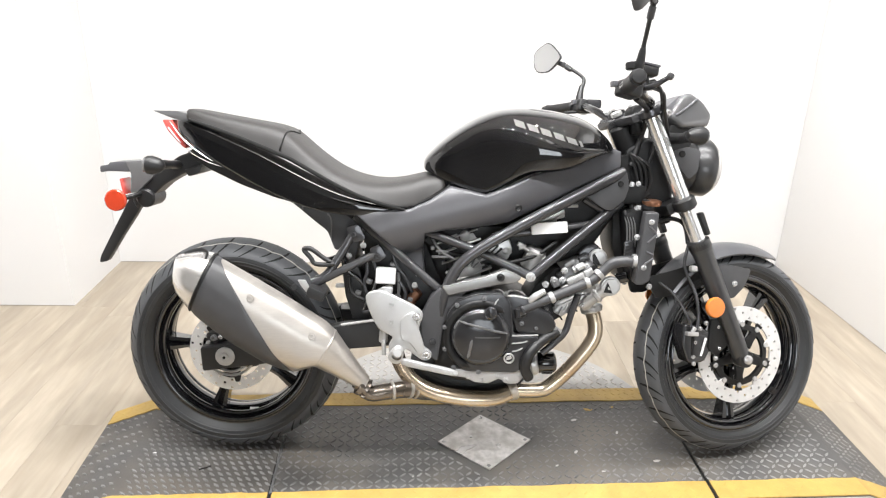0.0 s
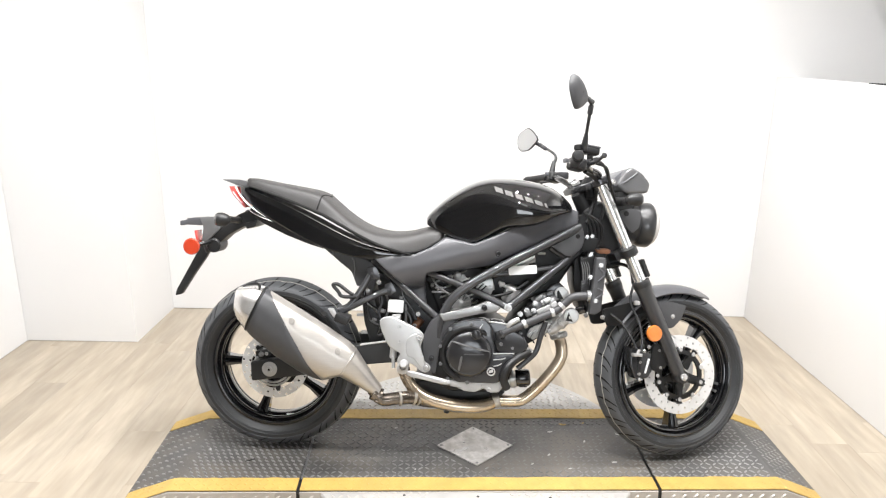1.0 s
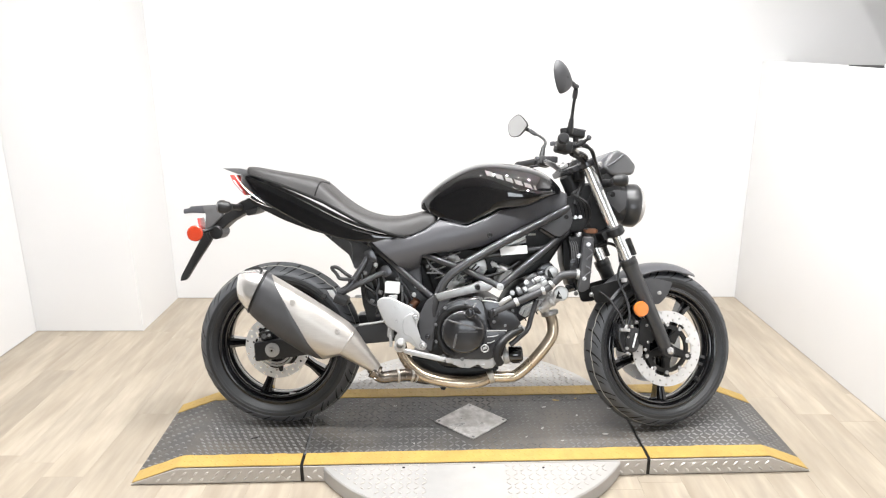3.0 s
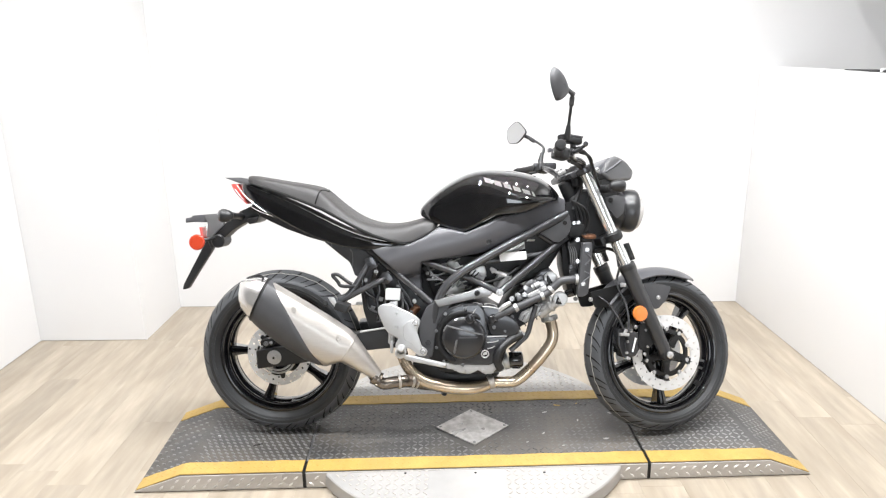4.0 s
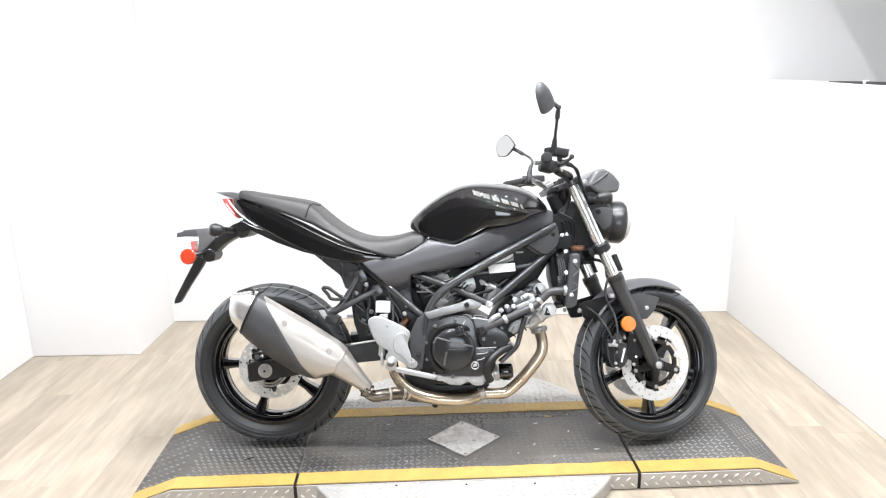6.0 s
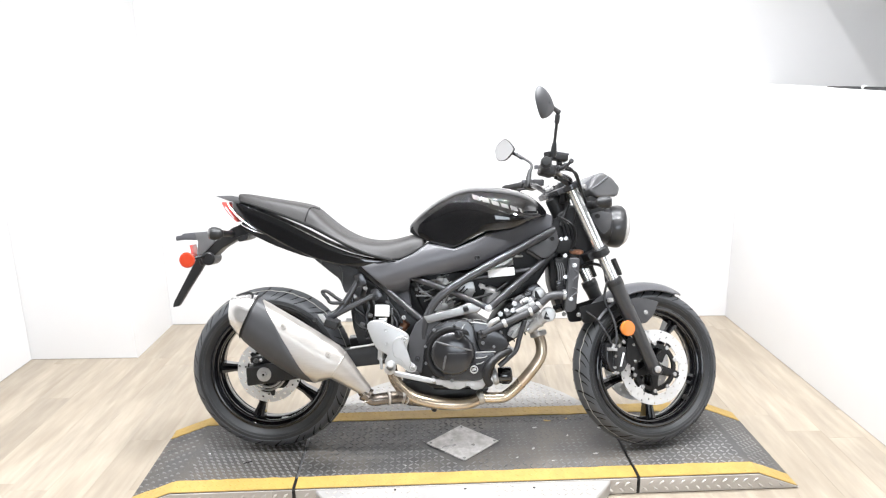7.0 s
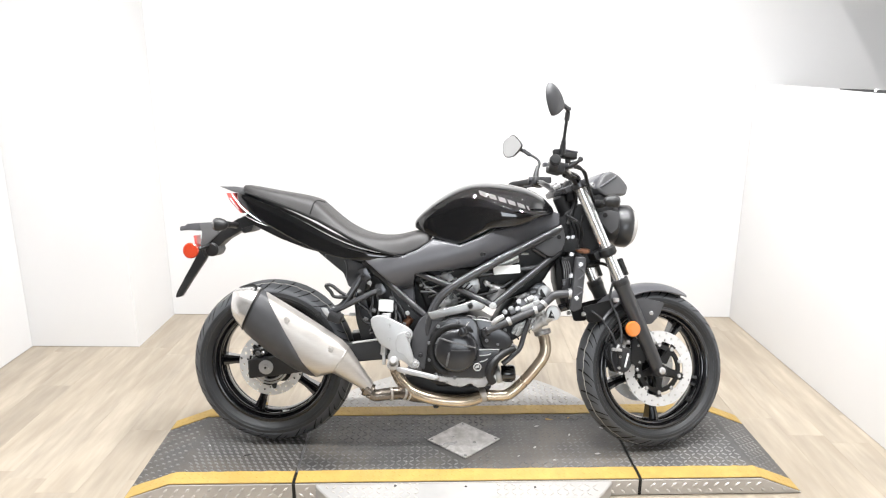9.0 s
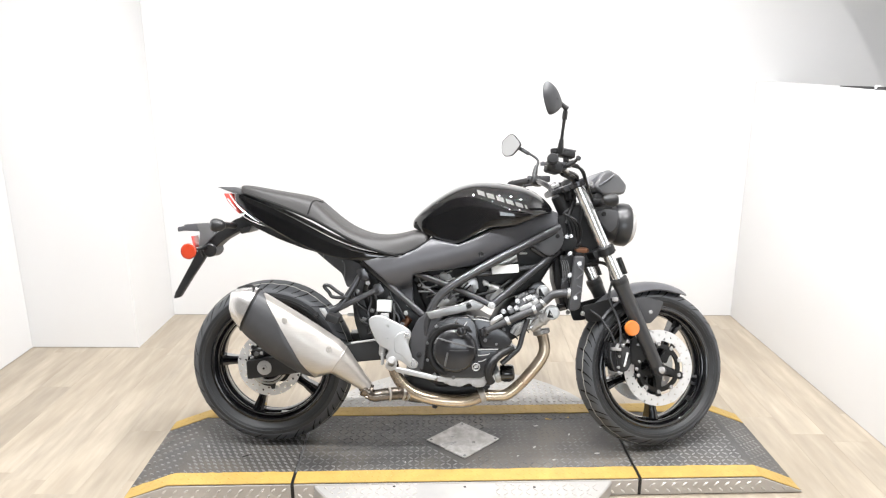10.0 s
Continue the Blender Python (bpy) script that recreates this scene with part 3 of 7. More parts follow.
STEERED = Matrix.Translation(AXIS_POINT) @ Matrix.Rotation(radians(17.5), 4, AXIS) @ Matrix.Translation(-AXIS_POINT)


def tyre_profile(r, w):
    """Half-round cross-section of a tyre of outer radius r and half width w, from bead to bead."""
    half = [(0.225, 0.60), (0.231, 0.70), (0.243, 0.90), (0.255, 0.985), (0.266, 1.0), (0.279, 0.94), (0.291, 0.78), (0.3015, 0.54), (0.309, 0.27), (0.312, 0)]
    grow = lambda q: 0.225 + (q - 0.225) * (r - 0.225) / 0.087
    a = [(grow(q), -w * s) for q, s in half]
    return a + [(q, -h) for q, h in a[-2::-1]] + [(0.219, w * 0.5), (0.219, -w * 0.5)]


def tyre_point(r, w, s, a, lift=0.0):
    """A point on the tread: s across from -1 to 1, a around."""
    prof = tyre_profile(r, w)[4:15]
    u = (s + 1) / 2 * (len(prof) - 1)
    i = min(int(u), len(prof) - 2)
    f = u - i
    q = prof[i][0] * (1 - f) + prof[i + 1][0] * f + lift
    h = (prof[i][1] * (1 - f) + prof[i + 1][1] * f) * (1 + lift / w)
    return (q * math.cos(a), h, q * math.sin(a))


def wheel(name, r, w, rim_w, place, m, spoke_turn, label):
    """A cast five-spoke wheel with its tyre."""
    base = m @ pose(place[0], 0, place[1])
    rim = part(name, lathe([(0.2335, -rim_w), (0.2356, -rim_w + 0.006), (0.223, -rim_w + 0.012), (0.2136, -rim_w * 0.62), (0.2104, 0), (0.2136, rim_w * 0.62),
                            (0.223, rim_w - 0.012), (0.2356, rim_w - 0.006), (0.2335, rim_w), (0.2199, rim_w), (0.2146, rim_w * 0.90), (0.2125, rim_w * 0.70), (0.1988, rim_w * 0.46),
                            (0.1925, 0), (0.1988, -rim_w * 0.46), (0.2125, -rim_w * 0.70), (0.2146, -rim_w * 0.90), (0.2199, -rim_w)], n=96, closed=True), M_RIM, bike, label, base)
    for side in (-1, 1):
        part("rim_lip", lathe([(0.2235 + 0.0080 * math.cos(2 * math.pi * k / 14), side * (rim_w - 0.0045) + 0.0075 * math.sin(2 * math.pi * k / 14)) for k in range(14)], n=112, closed=True), M_RIM, rim)
        part("rim_bead", lathe([(0.2065 + 0.0065 * math.cos(2 * math.pi * k / 12), side * rim_w * 0.66 + 0.010 * math.sin(2 * math.pi * k / 12)) for k in range(12)], n=112, closed=True), M_RIM, rim)
    tyre = part("tyre", lathe(tyre_profile(r, w), n=112, closed=True), M_RUBBER, rim, "black rubber tyre with curved tread grooves")
    # separate tread band whose paler colour holds dust and light from above
    band = [(-0.93 + 1.86 * k / 22, 0.0007) for k in range(23)] + [(0.93 - 1.86 * k / 22, -0.003) for k in range(23)]
    ring = [tyre_point(r, w, s, 0, lift) for s, lift in band]
    part("tread", lathe([(p[0], p[1]) for p in ring], n=112, closed=True), M_TREAD, tyre, "dusty grey tread band, also paler for the light on it")
    bm = bmesh.new()
    n = 24
    for side in (-1, 1):
        for i in range(n):
            a0 = 2 * math.pi * (i + (0.5 if side > 0 else 0)) / n
            for s0, s1, da, wide in ((0.08, 0.92, 0.13, 0.0062), (0.34, 0.76, 0.07, 0.0046)):
                shift = 0 if s1 > 0.8 else math.pi / n
                prev = None
                for k in range(9):
                    u = k / 8
                    s = side * (s0 + (s1 - s0) * u)
                    a = a0 + shift + da * u * u * 1.2
                    hw = wide / r * (0.35 + math.sin(math.pi * (0.1 + 0.8 * u)))
                    row = [bm.verts.new(tyre_point(r, w, s, a - hw / 2, 0.0013)), bm.verts.new(tyre_point(r, w, s, a + hw / 2, 0.0013))]
                    if prev:
                        bm.faces.new((prev[0], prev[1], row[1], row[0]))
                    prev = row
    bmesh.ops.recalc_face_normals(bm, faces=bm.faces)
    tagged(part("tread_groove", bm, M_GROOVE, tyre, "curved tread grooves"), kind="stuff")
    for s in (-0.40,):
        rows = [[tyre_point(r, w, s + e + 0.03 * math.sin(i * 1.3) * math.sin(i * 0.37), 2 * math.pi * i / 160, 0.0016) for e in (-0.02, 0.02)] for i in range(161)]
        bm = skin(rows, cap=False, closed=False)
        part("moulding_line", bm, M_LINE, tyre, "pale line round the tread")
    prof = tyre_profile(r, w)
    for k, up in ((2, 0.5), (3, 0.3)):
        q = prof[k][0] * (1 - up) + prof[k + 1][0] * up
        h = prof[k][1] * (1 - up) + prof[k + 1][1] * up
        for side in (-1, 1):
            part("sidewall_ring", lathe([(q - 0.0022, side * (h + 0.001)), (q, side * (h - 0.0012)), (q + 0.0022, side * (h + 0.001))], n=96, closed=True), M_RUBBER, tyre)
    hub_w = 0.055 if r > 0.305 else 0.05
    part("hub", lathe([(0, -hub_w), (0.034, -hub_w), (0.040, -hub_w + 0.006), (0.046, -0.02), (0.046, 0.02), (0.040, hub_w - 0.006), (0.034, hub_w), (0, hub_w)], n=32), M_RIM, rim)
    for i in range(5):
        rows = []
        for q, ww, hh in ((0.036, 0.022, 0.024), (0.08, 0.017, 0.020), (0.15, 0.0145, 0.016), (0.198, 0.021, 0.022)):
            rows.append([(q, -hh, -ww), (q, -hh * 1.05, -ww * 0.45), (q, -hh * 0.55, 0), (q, -hh * 1.05, ww * 0.45), (q, -hh, ww), (q, hh, ww), (q, hh * 0.55, 0), (q, hh, -ww)])
        bm = skin(rows)
        bmesh.ops.rotate(bm, matrix=Matrix.Rotation(radians(spoke_turn + 72 * i), 3, "Y"), verts=bm.verts)
        part("spoke", bm, M_RIM, rim, angle=30)
    return rim


def rotor(name, parent, r0, r1, y, thick, hole, m=None):
    """A drilled brake disc."""
    bm = bmesh.new()
    n, rows = 60, 3
    for i in range(n):
        for j in range(rows):
            ra, rb = r0 + (r1 - r0) * j / rows, r0 + (r1 - r0) * (j + 1) / rows
            aa, ab = 2 * math.pi * i / n, 2 * math.pi * (i + 1) / n
            rm, am = (ra + rb) / 2, (aa + ab) / 2
            edge = [(ra, aa), (ra, am), (ra, ab), (rm, ab), (rb, ab), (rb, am), (rb, aa), (rm, aa)]
            drilled = (i + 2 * j) % 4 == 0
            sides = []
            for h in (y - thick / 2, y + thick / 2):
                ring = [bm.verts.new((q * math.cos(a), h, q * math.sin(a))) for q, a in edge]
                if drilled:
                    inner = [bm.verts.new(((rm * math.cos(am)) + hole * math.cos(am + math.pi + k * math.pi / 4), h,
                                           (rm * math.sin(am)) + hole * math.sin(am + math.pi + k * math.pi / 4))) for k in range(8)]
                    inner = inner[7:] + inner[:7]
                    inner = [min(inner, key=lambda v: (v.co - e.co).length) for e in ring]
                    for k in range(8):
                        vs = list(dict.fromkeys((ring[k], ring[(k + 1) % 8], inner[(k + 1) % 8], inner[k])))
                        if len(vs) > 2:
                            bm.faces.new(vs)
                    sides.append(inner)
                else:
                    bm.faces.new(ring)
            if drilled:
                for k in range(8):
                    vs = list(dict.fromkeys((sides[0][k], sides[0][(k + 1) % 8], sides[1][(k + 1) % 8], sides[1][k])))
                    if len(vs) > 2:
                        bm.faces.new(vs)
    bmesh.ops.remove_doubles(bm, verts=bm.verts, dist=0.00005)
    bmesh.ops.recalc_face_normals(bm, faces=bm.faces)
    walls = bmesh.new()
    for q in (r0, r1):
        vs = [[walls.verts.new((q * math.cos(2 * math.pi * i / n), h, q * math.sin(2 * math.pi * i / n))) for i in range(n)] for h in (y - thick / 2, y + thick / 2)]
        for i in range(n):
            walls.faces.new((vs[0][i], vs[0][(i + 1) % n], vs[1][(i + 1) % n], vs[1][i]))
    return part(name, joined(bm, walls), M_ROTOR, parent, "drilled steel brake disc", m, angle=30)


rear_wheel = wheel("rear_wheel", 0.312, 0.077, 0.056, REAR_AXLE, Matrix(), 36, "gloss black five-spoke rear wheel")
front_wheel = wheel("front_wheel", 0.300, 0.056, 0.045, FRONT_AXLE, STEERED, 18, "gloss black five-spoke front wheel")
rotor("brake_disc", rear_wheel, 0.086, 0.121, -0.070, 0.005, 0.0044)
part("disc_carrier", lathe([(0.030, -0.060), (0.050, -0.062), (0.052, -0.072), (0.046, -0.082), (0.030, -0.088)], n=40, closed=True), M_BLOCK, rear_wheel)
for i in range(5):
    bm = prism(chamfered([(0.040, -0.013), (0.082, -0.009), (0.096, -0.006), (0.096, 0.006), (0.082, 0.009), (0.040, 0.013)], 0.003), -0.078, -0.066, 0.0015)
    bmesh.ops.rotate(bm, matrix=Matrix.Rotation(radians(72 * i + 10), 3, "Y"), verts=bm.verts)
    part("carrier_arm", bm, M_BLOCK, rear_wheel)
for q in (0.058, 0.069):
    part("hub_ring", lathe([(q - 0.004, -0.093), (q, -0.096), (q + 0.004, -0.093), (q, -0.088)], n=36, closed=True), M_ALLOY, rear_wheel)
part("sprocket", lathe([(0.05, 0.068), (0.105, 0.070), (0.105, 0.076), (0.05, 0.080)], n=44, closed=True), M_BLOCK, rear_wheel)
part("balance_weight", brick((0.020, 0.016, 0.018), (0.150, -0.030, -0.128), 0.002, pose(0, 0, 0, 0, 40, 0)), M_BLOCK, front_wheel, "small black balance weight")
part("balance_weight", brick((0.026, 0.006, 0.009), (0.045, -0.03, -0.197), 0.001), M_WHITE, rear_wheel, "small pale balance weight")
for side in (NEAR, FAR):
    disc = rotor("brake_disc", front_wheel, 0.102, 0.141, side * 0.066, 0.005, 0.0036)
    part("disc_ring", lathe([(0.074, side * 0.060), (0.090, side * 0.061), (0.090, side * 0.068), (0.074, side * 0.071)], n=48, closed=True), M_BLOCK, disc)
    for i in range(5):
        a = radians(72 * i + 20)
        bm = prism(chamfered([(0.03, -0.017), (0.060, -0.011), (0.080, -0.014), (0.080, 0.014), (0.060, 0.011), (0.03, 0.017)], 0.004), side * 0.060, side * 0.070, 0.0015)
        bmesh.ops.rotate(bm, matrix=Matrix.Rotation(a, 3, "Y"), verts=bm.verts)
        part("carrier_arm", bm, M_BLOCK, disc)
        for da in (0.0, 36.0):
            bm = prism(chamfered([(0.084, -0.008), (0.096, -0.009), (0.106, -0.015), (0.106, 0.015), (0.096, 0.009), (0.084, 0.008)], 0.003), side * 0.0640, side * 0.0686, 0.0008, 1)
            bmesh.ops.rotate(bm, matrix=Matrix.Rotation(a + radians(da), 3, "Y"), verts=bm.verts)
            part("disc_tab", bm, M_ROTOR if da else M_BLOCK, disc)
            p = (0.089 * math.cos(a + radians(da)), side * 0.0695, -0.089 * math.sin(a + radians(da)))
            part("rivet", lathe([(0, 0), (0.0080, 0), (0.0070, side * 0.003), (0.003, side * 0.0035), (0, side * 0.002)], p, 14), M_BOLT, disc)

# ---- fork, fender and front brake ----
FORK_TOP, FORK_LOW = Vector((0.410, 0.956)), Vector((0.660, 0.400))
fork_way = (FORK_LOW - FORK_TOP).normalized()


def on_fork(z, y=0.0, ahead=0.0):
    """A point of the fork's line at height z, moved ahead square to it."""
    s = (z - FORK_TOP.y) / fork_way.y
    p = FORK_TOP + fork_way * s
    return Vector((p.x - fork_way.y * ahead, y, p.y + fork_way.x * ahead))


FORK_Y = 0.104
for side in (NEAR, FAR):
    y = side * FORK_Y
    leg = part("fork_tube", rod(on_fork(1.000, y), on_fork(0.60, y), 0.0205, 28), M_CHROME, bike, "polished chrome fork tube", STEERED)
    part("fork_cap", rod(on_fork(0.995, y), on_fork(1.016, y), 0.014, 6), M_BOLT, leg, "zinc fork cap")
    part("dust_seal", lathe([(0.020, 0), (0.030, 0.002), (0.031, 0.022), (0.028, 0.03), (0.0205, 0.03)], on_fork(0.642, y), 28, toward((fork_way.x, 0, fork_way.y)), True), M_PLASTIC, leg)
    slider = part("fork_slider", sweep([on_fork(0.64, y), on_fork(0.615, y), on_fork(0.59, y), on_fork(0.45, y), on_fork(0.335, y), on_fork(0.300, y)],
                                       [0.0305, 0.0305, 0.0275, 0.026, 0.024, 0.021], 24, 4), M_LAMP, bike, "satin black fork slider", STEERED)
    part("axle_clamp", joined(lathe([(0, -0.02), (0.022, -0.02), (0.025, -0.016), (0.025, 0.016), (0.022, 0.02), (0, 0.02)], (0.705, y, 0.303), 24)), M_PLASTIC, slider)
    part("guard_clip", brick((0.014, 0.022, 0.066), on_fork(0.672, y * 0.98, 0.034), 0.004, pose(0, 0, 0, 0, -22, 0)), M_PLASTIC, slider)
    part("brake_lug", prism(chamfered([(0.60, 0.42), (0.66, 0.42), (0.675, 0.36), (0.62, 0.315), (0.59, 0.335)], 0.01), y * 0.94 - 0.006, y * 0.94 + 0.006, 0.002), M_BLOCK, slider)
axle = part("front_axle", rod((0.705, -0.130, 0.303), (0.705, 0.13, 0.303), 0.010, 24), M_BOLT, bike, "zinc axle end", STEERED)
part("axle_nut", lathe([(0, -0.134), (0.009, -0.134), (0.013, -0.131), (0.013, -0.126), (0, -0.126)], (0.705, 0, 0.303), 20), M_BOLT, axle)
for z, h, name, ahead in ((0.985, 0.024, "upper_clamp", -0.022), (0.742, 0.032, "lower_clamp", -0.018)):
    parts = [brick((0.062, 0.19, h), on_fork(z, 0, ahead), 0.008, pose(0, 0, 0, 0, -25, 0))]
    for side in (NEAR, FAR):
        parts.append(rod(on_fork(z - h / 2, side * FORK_Y), on_fork(z + h / 2, side * FORK_Y), 0.032, 28))
    part(name, joined(*parts), M_TUBE if h < 0.03 else M_PLASTIC, bike, "black fork clamp", STEERED)
part("pinch_bolt", bolt_head((0.446, -0.112, 0.984), 0.010, 0.006), M_BOLT, bike, "bright clamp bolt", STEERED)
part("clamp_nut", rod(on_fork(0.999, 0, -0.035), on_fork(1.012, 0, -0.035), 0.016, 6), M_BOLT, bike, "", STEERED)
part("steering_head", rod(on_fork(0.73, 0, -0.035), on_fork(0.975, 0, -0.035), 0.034, 28), M_BLOCK, bike, "black steering head tube", STEERED)

# fender: an arched shell over the tyre, with wings down to the fork
rows = []
for i in range(19):
    a = radians(60 + (141 - 60) * i / 18)
    tip = min(1.0, 0.35 + i / 4.5)
    w, q = 0.071 * tip, 0.320 + 0.004 * math.sin(math.pi * i / 18)
    prof = []
    for k in range(9):
        s = -1 + 2 * k / 8
        prof.append((q - 0.030 * abs(s) ** 2.6 * tip, w * s))
    row = [(FRONT_AXLE[0] + p * math.cos(a), h, FRONT_AXLE[1] + p * math.sin(a)) for p, h in prof]
    row += [(FRONT_AXLE[0] + (p - 0.004) * math.cos(a), h * 0.97, FRONT_AXLE[1] + (p - 0.004) * math.sin(a)) for p, h in prof[::-1]]
    rows.append(row)
fender = part("front_fender", skin(rows), M_GREY, bike, "satin dark grey front fender", STEERED)
for side in (NEAR, FAR):
    y = side * 0.072
    wing = prism(chamfered([(0.628, 0.567), (0.687, 0.566), (0.754, 0.552), (0.731, 0.503), (0.696, 0.471), (0.671, 0.472)], 0.008), y - 0.003, y + 0.003, 0.0015)
    wing_part = part("fender_wing", wing, M_SHIELD, fender)
    part("wing_bolt", bolt_head(((0.697, 0.513)[0], side * 0.075, (0.697, 0.513)[1]), 0.008, 0.005, (0, side, 0)), M_BOLT, wing_part)
    stay = prism(chamfered([(0.425, 0.540), (0.487, 0.553), (0.625, 0.586), (0.638, 0.546), (0.559, 0.518), (0.488, 0.482), (0.444, 0.481)], 0.008), side * 0.060 - 0.004, side * 0.060 + 0.004, 0.002)
    part("fender_stay", stay, M_BLOCK, fender)
    part("stay_bolt", bolt_head(((0.425, 0.513)[0], side * 0.066, (0.425, 0.513)[1]), 0.008, 0.005, (0, side, 0)), M_BOLT, fender)
# front caliper on the near disc, its bolts and mark
for side in (NEAR, FAR):
    y0, y1 = sorted((side * 0.050, side * 0.100))
    caliper = part("brake_caliper", prism(chamfered([(0.517, 0.409), (0.560, 0.401), (0.612, 0.379), (0.602, 0.332), (0.581, 0.299), (0.531, 0.298), (0.512, 0.351)], 0.009), y0, y1, 0.006, 3),
                   M_ENGINE, bike, "dark grey brake caliper", STEERED)
    part("caliper_bridge", prism(chamfered([(0.539, 0.381), (0.590, 0.374), (0.574, 0.315), (0.538, 0.318)], 0.006), side * 0.100 - 0.004, side * 0.100 + 0.007, 0.003), M_ENGINE, caliper)
    if side == NEAR:
        part("caliper_mark", prism([(0.577, 0.370), (0.584, 0.368), (0.568, 0.318), (0.562, 0.320)], -0.1085, -0.106, 0.0004, 1), M_WHITE, caliper, "plain white bar mark")
    for p in ((0.566, 0.395), (0.624, 0.396), (0.628, 0.335), (0.549, 0.357), (0.545, 0.317), (0.547, 0.297), (0.618, 0.308), (0.585, 0.409)):
        part("caliper_bolt", bolt_head((p[0], side * 0.101, p[1]), 0.0062, 0.005, (0, side, 0)), M_BOLT, caliper)
    part("hose_union", brick((0.036, 0.016, 0.012), ((0.531, 0.384)[0], side * 0.112, (0.531, 0.384)[1]), 0.003, pose(0, 0, 0, 0, 5, 0)), M_BOLT, caliper, "bright hose union")
    part("hose_banjo", rod(((0.541, 0.402)[0], side * 0.112, (0.541, 0.402)[1]), ((0.531, 0.384)[0], side * 0.112, (0.531, 0.384)[1]), 0.006), M_BOLT, caliper)
    reflector = part("side_reflector", lathe([(0, 0.004), (0.0265, 0.004), (0.0285, 0), (0.0285, -0.006), (0.026, -0.010), (0, -0.011)] if side == NEAR else [(0, -0.004), (0.0285, 0), (0.026, 0.010), (0, 0.011)],
                                             ((0.578, 0.460)[0], side * 0.145, (0.578, 0.460)[1]), 36), M_ORANGE, bike, "round orange side reflector", STEERED)
    part("reflector_bracket", brick((0.020, 0.05, 0.014), ((0.578, 0.460)[0] + 0.004, side * 0.118, (0.578, 0.460)[1]), 0.003), M_BLOCK, reflector)
part("brake_hose", sweep([(0.524, -0.060, 0.719), (0.540, -0.080, 0.646), (0.520, -0.090, 0.570), (0.542, -0.110, 0.495), (0.552, -0.112, 0.432), (0.545, -0.112, 0.394)], 0.0045, 10), M_TUBE, bike, "thin black brake hose", STEERED)
part("sensor_cable", sweep([(0.454, -0.070, 0.524), (0.485, -0.090, 0.495), (0.515, -0.100, 0.448), (0.530, -0.112, 0.403)], 0.0042, 10), M_TUBE, bike, "thin black cable", STEERED)
part("hose_loop", sweep([(0.455, -0.050, 0.690), (0.499, -0.050, 0.701), (0.537, -0.060, 0.684), (0.537, -0.080, 0.631)], 0.006, 10), M_HOSE, bike, "", STEERED)
part("hose_clip", brick((0.020, 0.014, 0.016), (0.534, -0.110, 0.564), 0.004), M_BOLT, bike, "", STEERED)

# ---- headlamp, instruments, front signals ----
hl = Vector((0.592, 0.000, 0.835))
ahead = pose(0, 0, 0, 0, 5, -9) @ toward((1, 0, 0))
hl_axis = (ahead @ Vector((0, 1, 0))).normalized()
hl = hl + hl_axis * 0.026 + Vector((0, 0, 0.014))
lamp_body = part("headlight", lathe([(0, -0.134), (0.03, -0.133), (0.052, -0.122), (0.064, -0.095), (0.069, -0.06), (0.071, -0.015), (0.070, 0.012), (0, 0.012)], hl, 48, ahead), M_LAMP, bike,
                 "round dark grey headlamp bucket", STEERED)
part("headlight_rim", lathe([(0.066, -0.030), (0.073, -0.030), (0.0795, -0.020), (0.0825, 0.002), (0.0825, 0.018), (0.079, 0.024), (0.072, 0.020)], hl, 56, ahead, True), M_LAMP, lamp_body, "satin black headlamp rim")
part("headlight_lens", lathe([(0.076, 0.014), (0.075, 0.028), (0.067, 0.040), (0.049, 0.050), (0.024, 0.055), (0, 0.056)], hl, 48, ahead), M_LENS, lamp_body, "clear headlamp lens")
for side in (NEAR, FAR):
    ear = part("headlight_bracket", prism(chamfered([(0.481, 0.886), (0.526, 0.897), (0.567, 0.887), (0.556, 0.829), (0.528, 0.807), (0.489, 0.852)], 0.008), side * 0.088 - 0.004, side * 0.088 + 0.004, 0.002), M_SHIELD, lamp_body)
    part("bracket_bolt", lathe([(0, 0), (0.009, 0), (0.009, side * 0.004), (0.004, side * 0.004), (0, side * 0.002)], ((0.505, 0.877)[0], side * 0.092, (0.505, 0.877)[1]), 16), M_GROOVE, ear)
    sx, sz = (0.491, 0.917)
    stalk = part("turn_signal", sweep([((0.477, 0.919)[0], side * 0.075, (0.477, 0.919)[1]), ((0.488, 0.917)[0], side * 0.115, (0.488, 0.917)[1]), (sx - 0.012, side * 0.165, sz)], [0.017, 0.014, 0.017], 16), M_PLASTIC, bike,
                 "black front turn signal", STEERED)
    part("signal_body", lathe([(0, -0.036), (0.010, -0.034), (0.019, -0.022), (0.0235, 0.0), (0.0225, 0.012), (0, 0.014)], (sx, side * 0.185, sz), 28, toward((1, 0, 0))), M_PLASTIC, stalk)
    part("signal_lens", lathe([(0.022, 0.012), (0.020, 0.018), (0.010, 0.023), (0, 0.024)], (sx, side * 0.185, sz), 28, toward((1, 0, 0))), M_SMOKE, stalk, "smoked signal lens")
gauge = part("instrument_pod", prism(chamfered([(0.484, 0.982), (0.516, 1.036), (0.546, 1.050), (0.588, 1.028), (0.620, 0.990), (0.608, 0.956), (0.520, 0.950)], 0.010), -0.068, 0.068, 0.014, 3), M_SMOKE, bike, "dark instrument pod with a smoked visor", STEERED)
part("visor_edge", sweep([(0.500, -0.0695, 0.985), (0.534, -0.0695, 1.006), (0.566, -0.0695, 1.030)], 0.003, 8), M_GREY, gauge)
